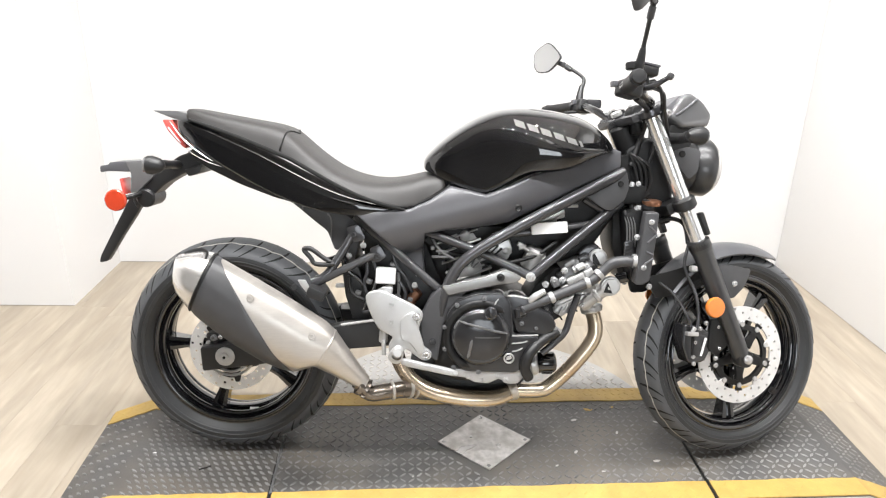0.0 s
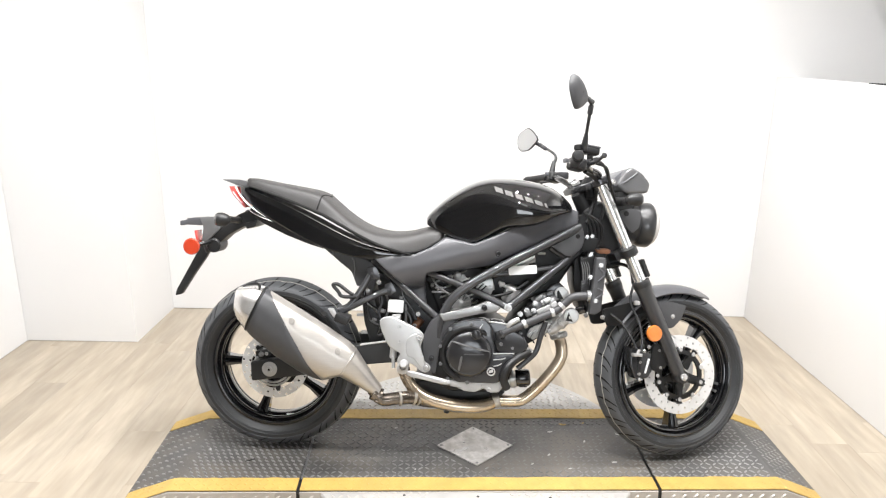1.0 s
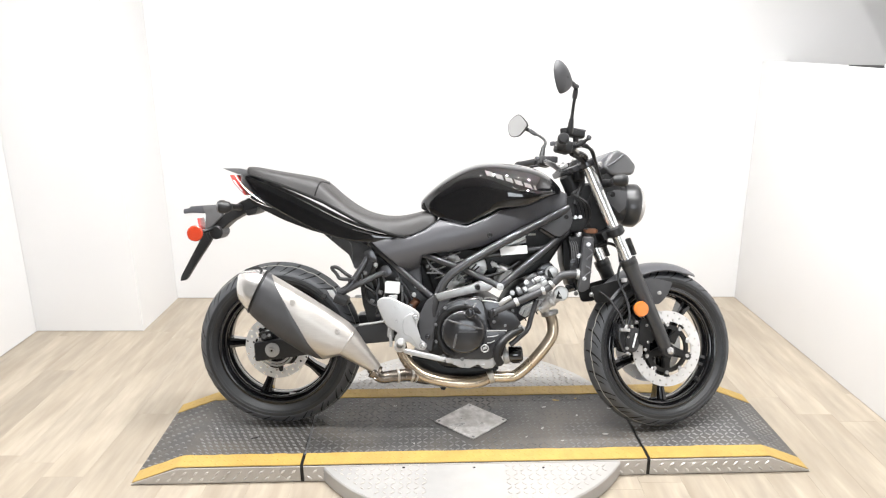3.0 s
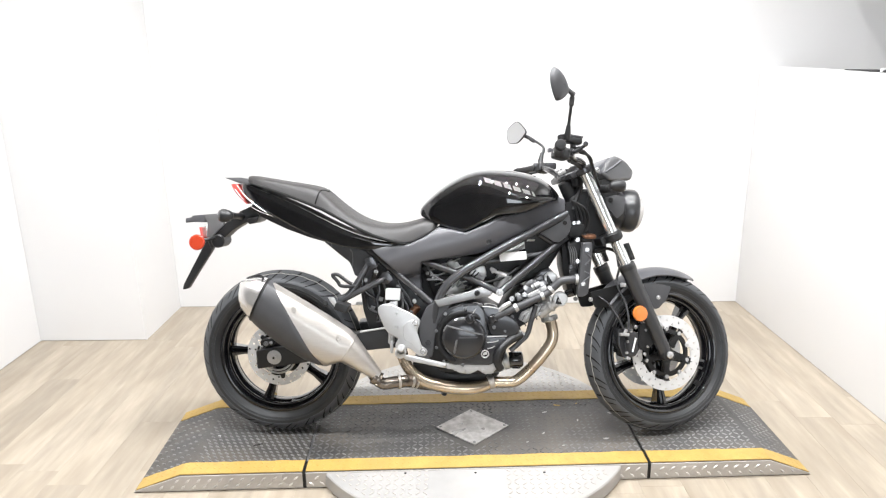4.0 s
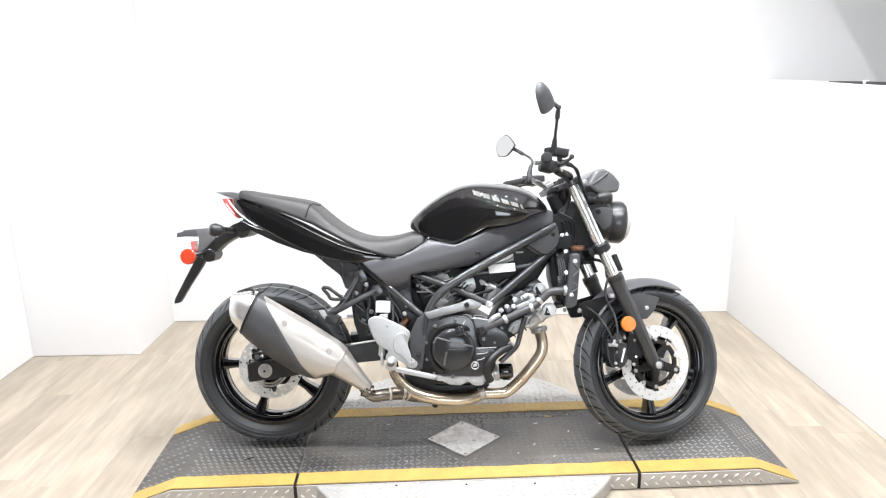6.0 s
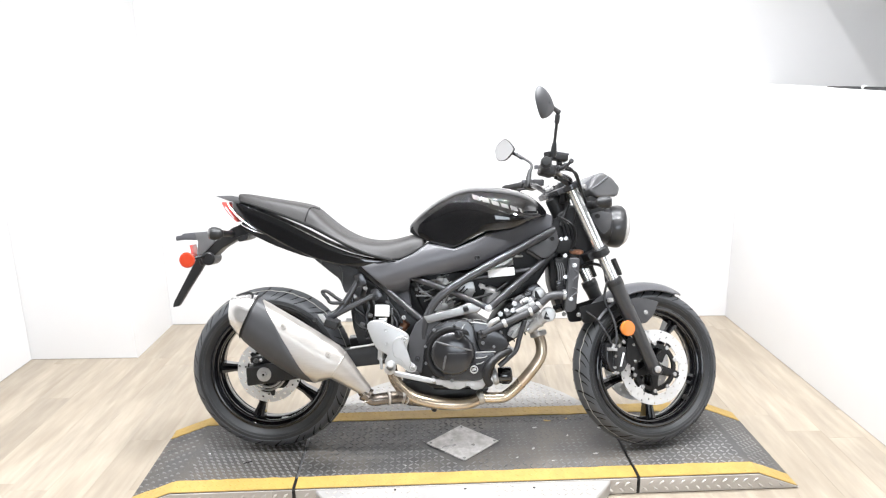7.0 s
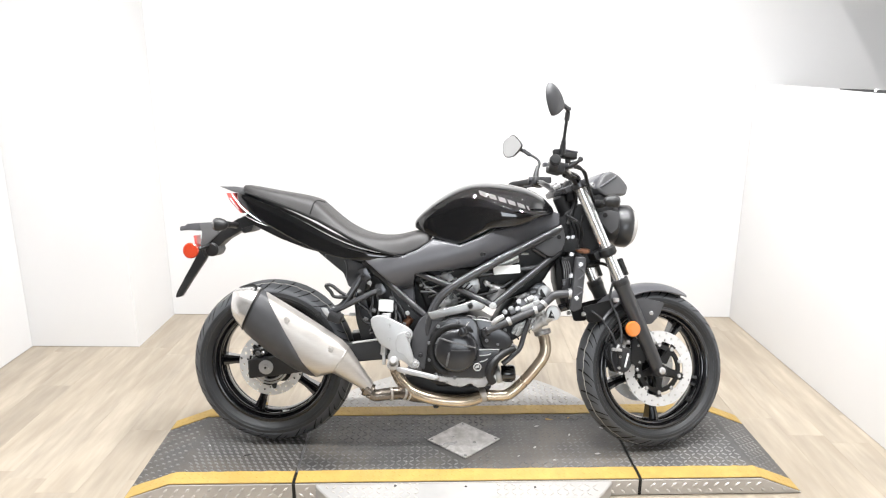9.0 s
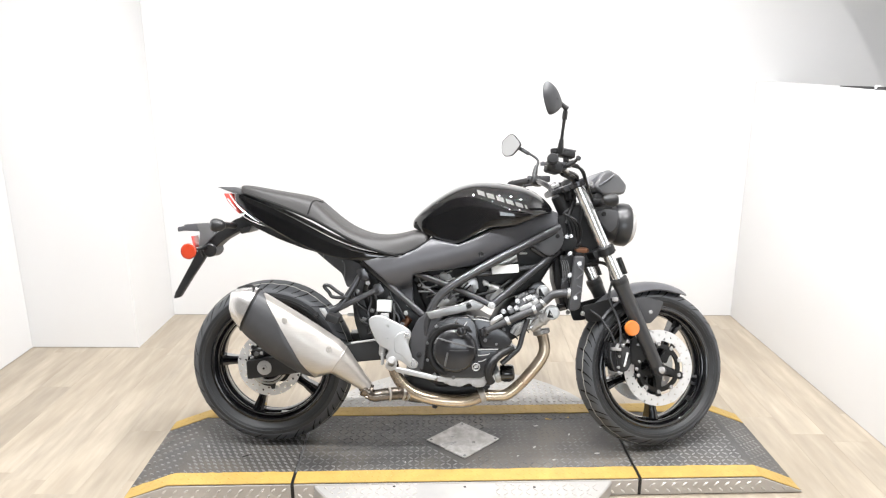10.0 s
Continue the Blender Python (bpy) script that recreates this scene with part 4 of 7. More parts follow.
part("gauge_shroud", prism(chamfered([(0.464, 0.996), (0.524, 1.044), (0.525, 1.006), (0.482, 0.976)], 0.005), -0.055, 0.055, 0.004), M_GREY, gauge)
part("headlight_stay", prism(chamfered([(0.493, 0.960), (0.582, 0.954), (0.551, 0.889), (0.515, 0.784), (0.486, 0.892)], 0.008), -0.055, 0.055, 0.004), M_BLOCK, bike, "black headlamp stay", STEERED)

part("head_cover", prism(chamfered([(0.378, 0.893), (0.440, 0.933), (0.482, 0.894), (0.515, 0.789), (0.520, 0.692), (0.408, 0.681), (0.382, 0.788)], 0.012), -0.045, 0.06, 0.010, 3), M_BLOCK, bike, "black cover round the steering head")
for k in range(4):
    part("head_wire", sweep([(0.387, -0.055, 0.886), ((0.400, -0.060, 0.853)[0] + 0.012 * k, -0.058 - 0.004 * k, (0.400, -0.060, 0.853)[2]), ((0.414, -0.060, 0.792)[0] + 0.010 * k, -0.060, (0.414, -0.060, 0.792)[2]), (0.406, -0.060, 0.727)], 0.0042, 8), M_HOSE, bike)

part("frame_head", prism(chamfered([(0.311, 0.834), (0.352, 0.873), (0.394, 0.887), (0.407, 0.738), (0.346, 0.722), (0.312, 0.772)], 0.010), -0.05, 0.06, 0.008), M_BLOCK, bike, "black frame head plate")

part("fan_shroud", prism(chamfered([(0.348, 0.730), (0.391, 0.743), (0.411, 0.532), (0.379, 0.525), (0.351, 0.627)], 0.008), -0.06, 0.10, 0.008), M_BLOCK, bike, "black radiator fan shroud")

# ---- handlebar, levers, mirrors ----
clampz = Vector((0.389, 0.000, 0.952))
bar_c = Vector((0.388, 0.000, 0.986))
bar_r, bar_l = Vector((0.188, -0.370, 1.015)), Vector((0.328, 0.340, 1.047))
part("handlebar", sweep([bar_r, Vector((bar_r.x + 0.045, -0.245, bar_r.z + 0.0)), Vector((bar_c.x - 0.02, -0.15, (bar_c.z + bar_r.z) / 2 + 0.006)), Vector((bar_c.x, -0.08, bar_c.z)), Vector((bar_c.x, 0, bar_c.z)),
                           Vector((bar_c.x, 0.08, bar_c.z)), Vector((bar_c.x - 0.02, 0.15, (bar_c.z + bar_l.z) / 2 + 0.006)), Vector((bar_l.x + 0.036, 0.24, bar_l.z)), bar_l], 0.011, 16, 6), M_RIM, bike, "black tubular handlebar", STEERED)
for y in (-0.045, 0.045):
    riser = part("bar_riser", joined(rod((bar_c.x + 0.006, y, bar_c.z - 0.055), (bar_c.x, y, bar_c.z), 0.017, 20), lathe([(0, -0.02), (0.022, -0.02), (0.024, -0.016), (0.024, 0.016), (0.022, 0.02), (0, 0.02)], (bar_c.x, y, bar_c.z), 24)), M_BLOCK, bike,
                 "black handlebar clamp", STEERED)
    for dx in (-0.015, 0.015):
        part("clamp_bolt", bolt_head((bar_c.x + dx, y, bar_c.z + 0.022), 0.006, 0.005, (0, 0, 1)), M_BOLT, riser)
part("key_switch", joined(rod((clampz.x + 0.03, 0, clampz.z - 0.03), (clampz.x + 0.012, 0, clampz.z + 0.018), 0.024, 24)), M_BLOCK, bike, "", STEERED)
for side, end in ((NEAR, bar_r), (FAR, bar_l)):
    out = Vector((-0.36, side, 0.0)).normalized()
    grip = part("grip", lathe([(0, 0), (0.015, 0), (0.0175, 0.004), (0.0165, 0.010), (0.0165, 0.105), (0.0185, 0.110), (0.0185, 0.118), (0.012, 0.120), (0, 0.120)], end - out * 0.085, 24, toward(out)), M_HOSE, bike, "black rubber grip", STEERED)
    part("bar_end", lathe([(0, 0), (0.014, 0), (0.0160, 0.003), (0.0165, 0.012), (0.014, 0.016), (0.006, 0.017), (0, 0.017)], end + out * 0.034, 24, toward(out)), M_HOSE, grip)
    box = part("switch_housing", brick((0.052, 0.054, 0.040), end - out * 0.108 + Vector((0.010, 0, -0.002)), 0.012, pose(0, 0, 0, 0, 12, 0), 4), M_PLASTIC, bike, "black switch housing", STEERED)
    part("switch_button", brick((0.012, 0.018, 0.014), end - out * 0.118 + Vector((-0.028, 0, 0.010)), 0.003), M_GREY, box)
    base = end - out * 0.125
    lever_base = base + Vector((0.030, 0, 0.004))
    lever = part("lever_perch", brick((0.05, 0.03, 0.028), lever_base, 0.007), M_TUBE, bike, "black lever perch", STEERED)
    tip = Vector((0.279, -0.370, 1.027)) if side == NEAR else lever_base + out * 0.16 + Vector((0.030, 0, -0.006))
    part("lever", sweep([lever_base + Vector((0.015, 0, 0)), lever_base + out * 0.05 + Vector((0.035, 0, -0.002)), lever_base * 0.3 + tip * 0.7 + Vector((0.012, 0, 0)), tip], [0.008, 0.0075, 0.006, 0.0055], 12, 5, 0.7), M_TUBE, lever, "grey lever")
    part("lever_ball", lathe([(0, -0.009), (0.006, -0.0065), (0.009, 0), (0.006, 0.0065), (0, 0.009)], tip, 14), M_TUBE, lever)
reservoir = part("brake_reservoir", brick((0.058, 0.036, 0.024), (0.289, -0.250, 1.062), 0.007, pose(0, 0, 0, 0, 8, 0), 3), M_PLASTIC, bike, "black brake fluid reservoir", STEERED)
part("reservoir_lid", brick((0.060, 0.038, 0.006), Vector((0.289, -0.250, 1.062)) + Vector((0.002, 0, 0.013)), 0.0025, pose(0, 0, 0, 0, 8, 0)), M_GREY, reservoir)
part("reservoir_neck", rod((0.289, -0.250, 1.058), (0.289, -0.250, 1.035), 0.010, 12), M_PLASTIC, reservoir)
part("cable_union", joined(rod((0.273, -0.260, 1.017), (0.306, -0.250, 1.022), 0.007, 10), rod((0.282, -0.260, 1.010), (0.295, -0.250, 1.001), 0.006, 10)), M_BOLT, bike, "bright cable union", STEERED)
for p, q in (((0.267, -0.260, 1.009), (0.304, -0.240, 0.995)), ((0.294, -0.250, 1.032), (0.318, -0.250, 1.036))):
    part("cable_boot", rod(p, q, 0.0075, 12), M_PLASTIC, bike, "", STEERED)
part("mirror_boss", rod((0.240, -0.270, 1.058), (0.239, -0.270, 1.076), 0.014), M_BLOCK, bike, "", STEERED)
part("throttle_cable", sweep([(0.288, -0.260, 1.023), (0.334, -0.240, 1.027), (0.397, -0.160, 1.004), (0.442, -0.080, 0.956), (0.426, -0.050, 0.846)], 0.005, 10), M_HOSE, bike, "thin black throttle cable", STEERED)
part("brake_line", sweep([(0.316, -0.240, 1.024), (0.373, -0.200, 1.018), (0.411, -0.150, 0.984), (0.488, -0.060, 0.891), (0.515, -0.050, 0.784)], 0.005, 10), M_HOSE, bike, "thin black brake line", STEERED)
part("wire_loom", sweep([(0.296, -0.200, 1.003), (0.378, -0.120, 0.987), (0.407, -0.050, 0.936), (0.380, -0.040, 0.846)], 0.008, 10), M_HOSE, bike, "", STEERED)
part("clutch_cable", sweep([(0.325, 0.260, 1.027), (0.389, 0.200, 1.024), (0.406, 0.080, 0.971), (0.422, 0.030, 0.865), (0.400, 0.020, 0.786)], 0.005, 10), M_HOSE, bike, "thin black clutch cable", STEERED)


def mirror(side, base, knee, joint, head, outline_u, outline_v, outline, tag):
    """A rear-view mirror: stem, joint, pod and glass in its shell; the pod's own outline stands square to its facing."""
    base, knee, joint, head = map(Vector, (base, knee, joint, head))
    stem = part("mirror", sweep([base, base * 0.6 + knee * 0.4, knee, joint], [0.011, 0.0075, 0.0052, 0.0058], 14), M_PLASTIC, bike, tag, STEERED)
    part("mirror_boot", lathe([(0, 0), (0.011, 0), (0.0115, 0.010), (0.0080, 0.042), (0.006, 0.050), (0, 0.050)], base, 20, toward(knee - base)), M_PLASTIC, stem)
    part("stem_nut", rod(joint.lerp(knee, 0.10), joint.lerp(knee, 0.42), 0.0088, 12), M_TUBE, stem)
    u, v = Vector(outline_u).normalized(), Vector(outline_v).normalized()
    n = u.cross(v).normalized()
    shape = rounded(outline, 6)
    rows = []
    for grow, deep in ((0.25, 0.020), (0.62, 0.017), (0.88, 0.011), (0.985, 0.004), (1.0, 0.0), (0.99, -0.003), (0.93, -0.003)):
        rows.append([head + u * a * grow + v * b * grow + n * deep for a, b in shape])
    part("mirror_shell", skin(rows), M_SHIELD, stem, "matte black mirror shell")
    rows = [[head + u * a * 0.93 + v * b * 0.93 + n * deep for a, b in shape] for deep in (-0.0012, -0.0038)]
    part("mirror_glass", skin(rows), M_MIRROR, stem, "silvered mirror glass")
    part("mirror_joint", lathe([(0, -0.010), (0.007, -0.0075), (0.0095, 0), (0.007, 0.0075), (0, 0.010)], joint, 16), M_TUBE, stem)
    part("mirror_arm", sweep([joint, joint * 0.5 + head * 0.5 + n * 0.006, head + n * 0.012], [0.0085, 0.0075, 0.009], 12), M_TUBE, stem)


# glass of each mirror looks back and slightly inwards
mirror(NEAR, (0.256, -0.275, 1.060), (0.255, -0.300, 1.116), (0.250, -0.345, 1.196), (0.178, -0.395, 1.208), (0.78, 0.62, 0), (0.05, 0.05, 1.0),
       [(-0.031, 0.052), (-0.048, 0.030), (-0.047, 0.000), (-0.028, -0.036), (-0.007, -0.052), (0.030, -0.038), (0.060, -0.014), (0.056, 0.006), (0.028, 0.034), (0.0, 0.048)], "black rear-view mirror on a thin stem")
mirror(FAR, (0.381, 0.275, 1.070), (0.400, 0.285, 1.143), (0.355, 0.335, 1.191), (0.318, 0.380, 1.219), (-0.405, 0.914, -0.05), (0.05, 0.05, 1.0),
       [(0.056, -0.004), (0.054, 0.020), (0.044, 0.034), (0.006, 0.048), (-0.014, 0.045), (-0.034, 0.028), (-0.060, -0.004), (-0.054, -0.020), (-0.016, -0.045), (0.008, -0.047), (0.034, -0.042), (0.050, -0.026)], "black rear-view mirror on a thin stem")

# ---- tank, seat, tail ----
def station(x, top, w, bottom, shape):
    """A closed ring round the body at x; shape holds (share of half width, share of height) from the top centre to the bottom centre."""
    half = [(w * a, bottom + (top - bottom) * b) for a, b in shape]
    ring = [(x, -y, z) for y, z in half] + [(x, y, z) for y, z in half[-2:0:-1]]
    return ring


TANK = [  # x, top, half width, crease height, widest height, bottom
    (-0.180, 0.858, 0.050, 0.852, 0.845, 0.838), (-0.166, 0.880, 0.080, 0.866, 0.848, 0.831), (-0.115, 0.928, 0.102, 0.900, 0.855, 0.806),
    (-0.060, 0.966, 0.114, 0.930, 0.865, 0.788), (-0.010, 0.992, 0.126, 0.952, 0.885, 0.773), (0.040, 1.006, 0.140, 0.953, 0.905, 0.805),
    (0.095, 1.009, 0.152, 0.940, 0.902, 0.840), (0.150, 1.005, 0.160, 0.924, 0.896, 0.843), (0.205, 0.997, 0.158, 0.906, 0.887, 0.848),
    (0.262, 0.982, 0.142, 0.895, 0.887, 0.872), (0.310, 0.950, 0.115, 0.900, 0.894, 0.888), (0.345, 0.908, 0.080, 0.900, 0.894, 0.888)]
rings = []
for x, top, w, zc, zw, zb in TANK:
    half = [(0, top), (w * 0.42, top - (top - zc) * 0.10), (w * 0.74, top - (top - zc) * 0.42), (w * 0.93, zc), (w, zw * 0.7 + zc * 0.3), (w * 0.985, zw * 0.55 + zb * 0.45), (w * 0.94, zb), (w * 0.55, zb - 0.002), (0, zb - 0.002)]
    rings.append([(x, -y, z) for y, z in half] + [(x, y, z) for y, z in half[-2:0:-1]])
bm = skin(rings)
layer = bm.edges.layers.float.new("crease_edge")
bm.verts.ensure_lookup_table()
n = len(rings[0])
for e in bm.edges:
    a, b = sorted(v.index for v in e.verts)
    if b - a == n and a % n in (6, n - 6):
        e[layer] = 0.85
    if b - a == n and a % n in (3, n - 3) and a // n >= 3:
        e[layer] = 0.55
tank = part("fuel_tank", bm, M_PAINT, bike, "gloss black painted fuel tank", soft=3, angle=180)
part("filler_cap", lathe([(0, 0), (0.030, 0), (0.036, -0.004), (0.036, -0.010), (0, -0.010)], (0.17, 0, 0.984), 32, toward((0.06, 0, 1))), M_BLOCK, tank, "black filler cap")

# plain grey shapes stand for the maker's mark on the tank's side, laid on its surface
bpy.context.view_layer.update()
shape = tank.evaluated_get(bpy.context.evaluated_depsgraph_get()).to_mesh()
tank_skin = BVHTree.FromPolygons([v.co.copy() for v in shape.vertices], [tuple(p.vertices) for p in shape.polygons])


def on_tank(x, z, off=0.0007):
    """The tank's near side at x and z, just off its skin."""
    place, normal = tank_skin.ray_cast(Vector((x, -0.5, z)), Vector((0, 1, 0)))[:2]
    return place + Vector((0, -1, 0)) * off + Vector((0, 0, off))


MARK_A, MARK_B = (0.061, 0.967), (0.253, 0.908)
for k in range(6):
    u0, u1 = k / 5.6, k / 5.6 + (0.138 if k < 5 else 0.045)
    rows = []
    for i in range(6):
        h = 0.017 * i / 5 - 0.0095
        row = []
        for q in range(5):
            u = u0 + (u1 - u0) * q / 4 - 0.03 * h / 0.017
            row.append(on_tank(MARK_A[0] + (MARK_B[0] - MARK_A[0]) * u, MARK_A[1] + (MARK_B[1] - MARK_A[1]) * u + h * (0.8 + 0.2 * (1 - u))))
        rows.append(row)
    bm = skin(rows, cap=False, closed=False)
    part("tank_mark", bm, M_MARK, tank, "plain grey mark")

SEAT = [  # x, top, half width, bottom of the side
    (-0.830, 0.990, 0.045, 0.968), (-0.808, 0.992, 0.066, 0.960), (-0.740, 0.979, 0.086, 0.940), (-0.670, 0.967, 0.100, 0.917), (-0.600, 0.956, 0.110, 0.891),
    (-0.555, 0.946, 0.116, 0.873), (-0.530, 0.931, 0.118, 0.863), (-0.500, 0.902, 0.122, 0.847), (-0.455, 0.862, 0.128, 0.823), (-0.400, 0.826, 0.136, 0.794),
    (-0.340, 0.806, 0.140, 0.767), (-0.280, 0.801, 0.138, 0.747), (-0.220, 0.809, 0.128, 0.732), (-0.170, 0.826, 0.114, 0.755), (-0.130, 0.822, 0.100, 0.783), (-0.112, 0.808, 0.090, 0.793)]
SEAT_SHAPE = [(0, 1), (0.45, 1.0), (0.80, 0.93), (0.96, 0.70), (1.035, 0.30), (1.085, 0.0), (0.6, 0.02), (0, 0.02)]
bm = skin([station(x, t, w, b, SEAT_SHAPE) for x, t, w, b in SEAT])
layer = bm.edges.layers.float.new("crease_edge")
n = 14
for e in bm.edges:
    a, b = sorted(v.index for v in e.verts)
    if b - a == n and a % n in (5, n - 5):
        e[layer] = 0.8
seat = part("seat", bm, M_VINYL, bike, "black vinyl two-step seat", soft=2, angle=180)
bpy.context.view_layer.update()
shape = seat.evaluated_get(bpy.context.evaluated_depsgraph_get()).to_mesh()
seat_skin = BVHTree.FromPolygons([v.co.copy() for v in shape.vertices], [tuple(p.vertices) for p in shape.polygons])
seam = []
for i in range(25):
    th = radians(-8 + 196 * i / 24)
    way = Vector((0, -math.cos(th), math.sin(th)))
    origin = Vector((-0.556 + 0.030 * max(0, math.sin(th)), 0, 0.885))
    hit = seat_skin.ray_cast(origin + way * 0.4, -way)[0]
    if hit:
        seam.append(hit + way * 0.0006)
part("seat_seam", sweep(seam, 0.0024, 8, 2), M_GROOVE, seat, "dark sewn seam between rider and pillion seat")
part("front_seam", sweep([(-0.212, -0.128, 0.739), (-0.165, -0.126, 0.760), (-0.123, -0.118, 0.784), (-0.106, -0.108, 0.798)], 0.003, 8), M_GROOVE, seat)

# black strip over the cowl's ledge, painting the gap's shade below the seat
part("seat_shade_strip", sweep([(x, -w * 1.085 - 0.003, b + 0.001) for x, t, w, b in SEAT[1:13]], [0.003] + [0.0055] * 10 + [0.003], 10), M_GROOVE, seat, "black strip painting the shade under the seat's edge")

TAIL = [  # x, top, half width, bottom
    (-0.850, 0.966, 0.084, 0.944), (-0.815, 0.962, 0.094, 0.915), (-0.775, 0.948, 0.102, 0.880), (-0.720, 0.928, 0.110, 0.846), (-0.650, 0.900, 0.120, 0.806),
    (-0.580, 0.868, 0.130, 0.770), (-0.510, 0.830, 0.138, 0.742), (-0.440, 0.794, 0.143, 0.724), (-0.370, 0.766, 0.145, 0.717), (-0.300, 0.748, 0.141, 0.718), (-0.235, 0.736, 0.132, 0.724), (-0.205, 0.733, 0.124, 0.728)]
TAIL_SHAPE = [(0, 0.96), (0.7, 0.80), (0.968, 0.885), (0.976, 0.82), (1.0, 0.62), (1.005, 0.40), (0.985, 0.0), (0.5, 0.03), (0, 0.05)]
bm = skin([station(x, t, w, b, TAIL_SHAPE) for x, t, w, b in TAIL])
layer = bm.edges.layers.float.new("crease_edge")
n = 16
for e in bm.edges:
    a, b = sorted(v.index for v in e.verts)
    if b - a == n and a % n in (2, n - 2, 6, n - 6):
        e[layer] = 1.0
    if b - a == n and a % n in (4, n - 4):
        e[layer] = 0.6
tail = part("tail_cowl", bm, M_PAINT, bike, "gloss black tail cowl", soft=3, angle=180)
part("tail_tip", prism(chamfered([(-0.914, 0.984), (-0.850, 0.984), (-0.799, 0.971), (-0.700, 0.937), (-0.856, 0.962)], 0.004), -0.05, 0.05, 0.004), M_BRACKET, tail, "grey tail tip panel")
part("under_tail", prism(chamfered([(-0.806, 0.872), (-0.796, 0.858), (-0.754, 0.830), (-0.674, 0.791), (-0.581, 0.756), (-0.520, 0.740), (-0.490, 0.746), (-0.580, 0.790), (-0.660, 0.828), (-0.730, 0.864), (-0.790, 0.896)], 0.006), -0.088, 0.088, 0.012, 3), M_PLASTIC, tail, "matte black under-tail panel")
tail_light = part("tail_light", prism(chamfered([(-0.888, 0.960), (-0.862, 0.960), (-0.846, 0.926), (-0.826, 0.890), (-0.830, 0.882), (-0.852, 0.904), (-0.874, 0.930)], 0.004), -0.054, 0.054, 0.006, 3), M_RED, bike, "red tail light lens")
part("light_divider", sweep([(-0.872, -0.0562, 0.940), (-0.856, -0.0562, 0.918), (-0.840, -0.0562, 0.899)], 0.0022, 8), M_WHITE, tail_light, "pale inner line of the lens")
part("tail_strip", sweep([(-0.856, -0.084, 0.957), (-0.834, -0.092, 0.928), (-0.806, -0.101, 0.900), (-0.770, -0.110, 0.874), (-0.738, -0.114, 0.854)], [0.0008, 0.0020, 0.0027, 0.0022, 0.0010], 8), M_CHROME, tail, "bright trim strip beside the lens")
part("tail_strip", sweep([(-0.818, -0.080, 0.886), (-0.790, -0.096, 0.868), (-0.748, -0.108, 0.850), (-0.715, -0.114, 0.840)], [0.0006, 0.0014, 0.0014, 0.0006], 8), M_CHROME, tail, "bright trim strip beside the lens")
part("cowl_rail", sweep([(-0.420, -0.1435, 0.764), (-0.370, -0.1455, 0.751), (-0.310, -0.1435, 0.741), (-0.255, -0.137, 0.735)], [0.001, 0.0022, 0.0022, 0.001], 8), M_TUBE, tail)
part("cowl_bolt", bolt_head((-0.772, -0.092, 0.928), 0.006, 0.003), M_BLOCK, tail)

# side covers under the tank and seat
def side_cover(side):
    out = [(-0.363, 0.727), (-0.301, 0.732), (-0.212, 0.736), (-0.160, 0.759), (-0.106, 0.795), (-0.057, 0.786), (-0.008, 0.775), (0.060, 0.802), (0.118, 0.831), (0.212, 0.848), (0.337, 0.900), (0.358, 0.891),
           (0.358, 0.848), (0.257, 0.800), (0.150, 0.748), (0.055, 0.700), (-0.026, 0.686), (-0.123, 0.678), (-0.170, 0.668), (-0.176, 0.631), (-0.171, 0.545), (-0.243, 0.619), (-0.309, 0.679)]
    bm = prism(out, -0.135, -0.090, 0.007, 3)
    p, q = Vector((-0.302, 0.699)), Vector((0.313, 0.862))
    way = (q - p).normalized()
    off = Vector((-way.y, way.x))
    for k in range(30):
        x = p.x - 0.08 + 0.03 * k
        bmesh.ops.bisect_plane(bm, geom=bm.verts[:] + bm.edges[:] + bm.faces[:], plane_co=(x, 0, 0), plane_no=(1, 0, 0))
    for k in range(-14, 9):
        d = 0.0135 * k
        bmesh.ops.bisect_plane(bm, geom=bm.verts[:] + bm.edges[:] + bm.faces[:], plane_co=(p.x + off.x * d, 0, p.y + off.y * d), plane_no=(off.x, 0, off.y))

    def bulge(v):
        d = (Vector((v.x, v.z)) - p).dot(off) + 0.012
        return Vector((v.x, v.y - (0.022 * max(-1.6, 1 - (d / 0.062) ** 2) - 0.012) * (v.y < -0.12), v.z))
    bm = warp(bm, bulge)
    lean_in = lambda v: Vector((v.x, (v.y * (1 - 0.45 * max(0, min(1, (v.x - 0.05) / 0.28)))) - 0.012 * max(0, (0.80 - v.z) / 0.2) * (v.y < -0.1), v.z))
    bm = warp(bm, lean_in)
    if side == FAR:
        bm = warp(bm, lambda v: Vector((v.x, -v.y, v.z)))
        bmesh.ops.reverse_faces(bm, faces=bm.faces)
    return bm


for side in (NEAR, FAR):
    cover = part("side_cover", side_cover(side), M_GREY, bike, "satin grey plastic side cover")
    if side == NEAR:
        part("cover_screw", lathe([(0.0, 0.001), (0.0075, 0.001), (0.0095, -0.001), (0.0075, -0.003), (0.005, -0.001), (0, -0.001)], (0.076, -0.150, 0.744), 18), M_BLOCK, cover)
    head = part("frame_cover", prism(chamfered([(0.260, 0.772), (0.330, 0.824), (0.369, 0.842), (0.378, 0.797), (0.368, 0.764), (0.336, 0.736), (0.316, 0.736)], 0.006), side * 0.10 - 0.006, side * 0.10 + 0.006, 0.003), M_SHIELD, bike, "satin grey cover by the steering head")
    hx, hz = (0.354, 0.807)
    part("cover_plug", lathe([(0, 0), (0.008, 0), (0.007, side * 0.003), (0, side * 0.002)], (hx, side * 0.107, hz), 16), M_GROOVE, head)

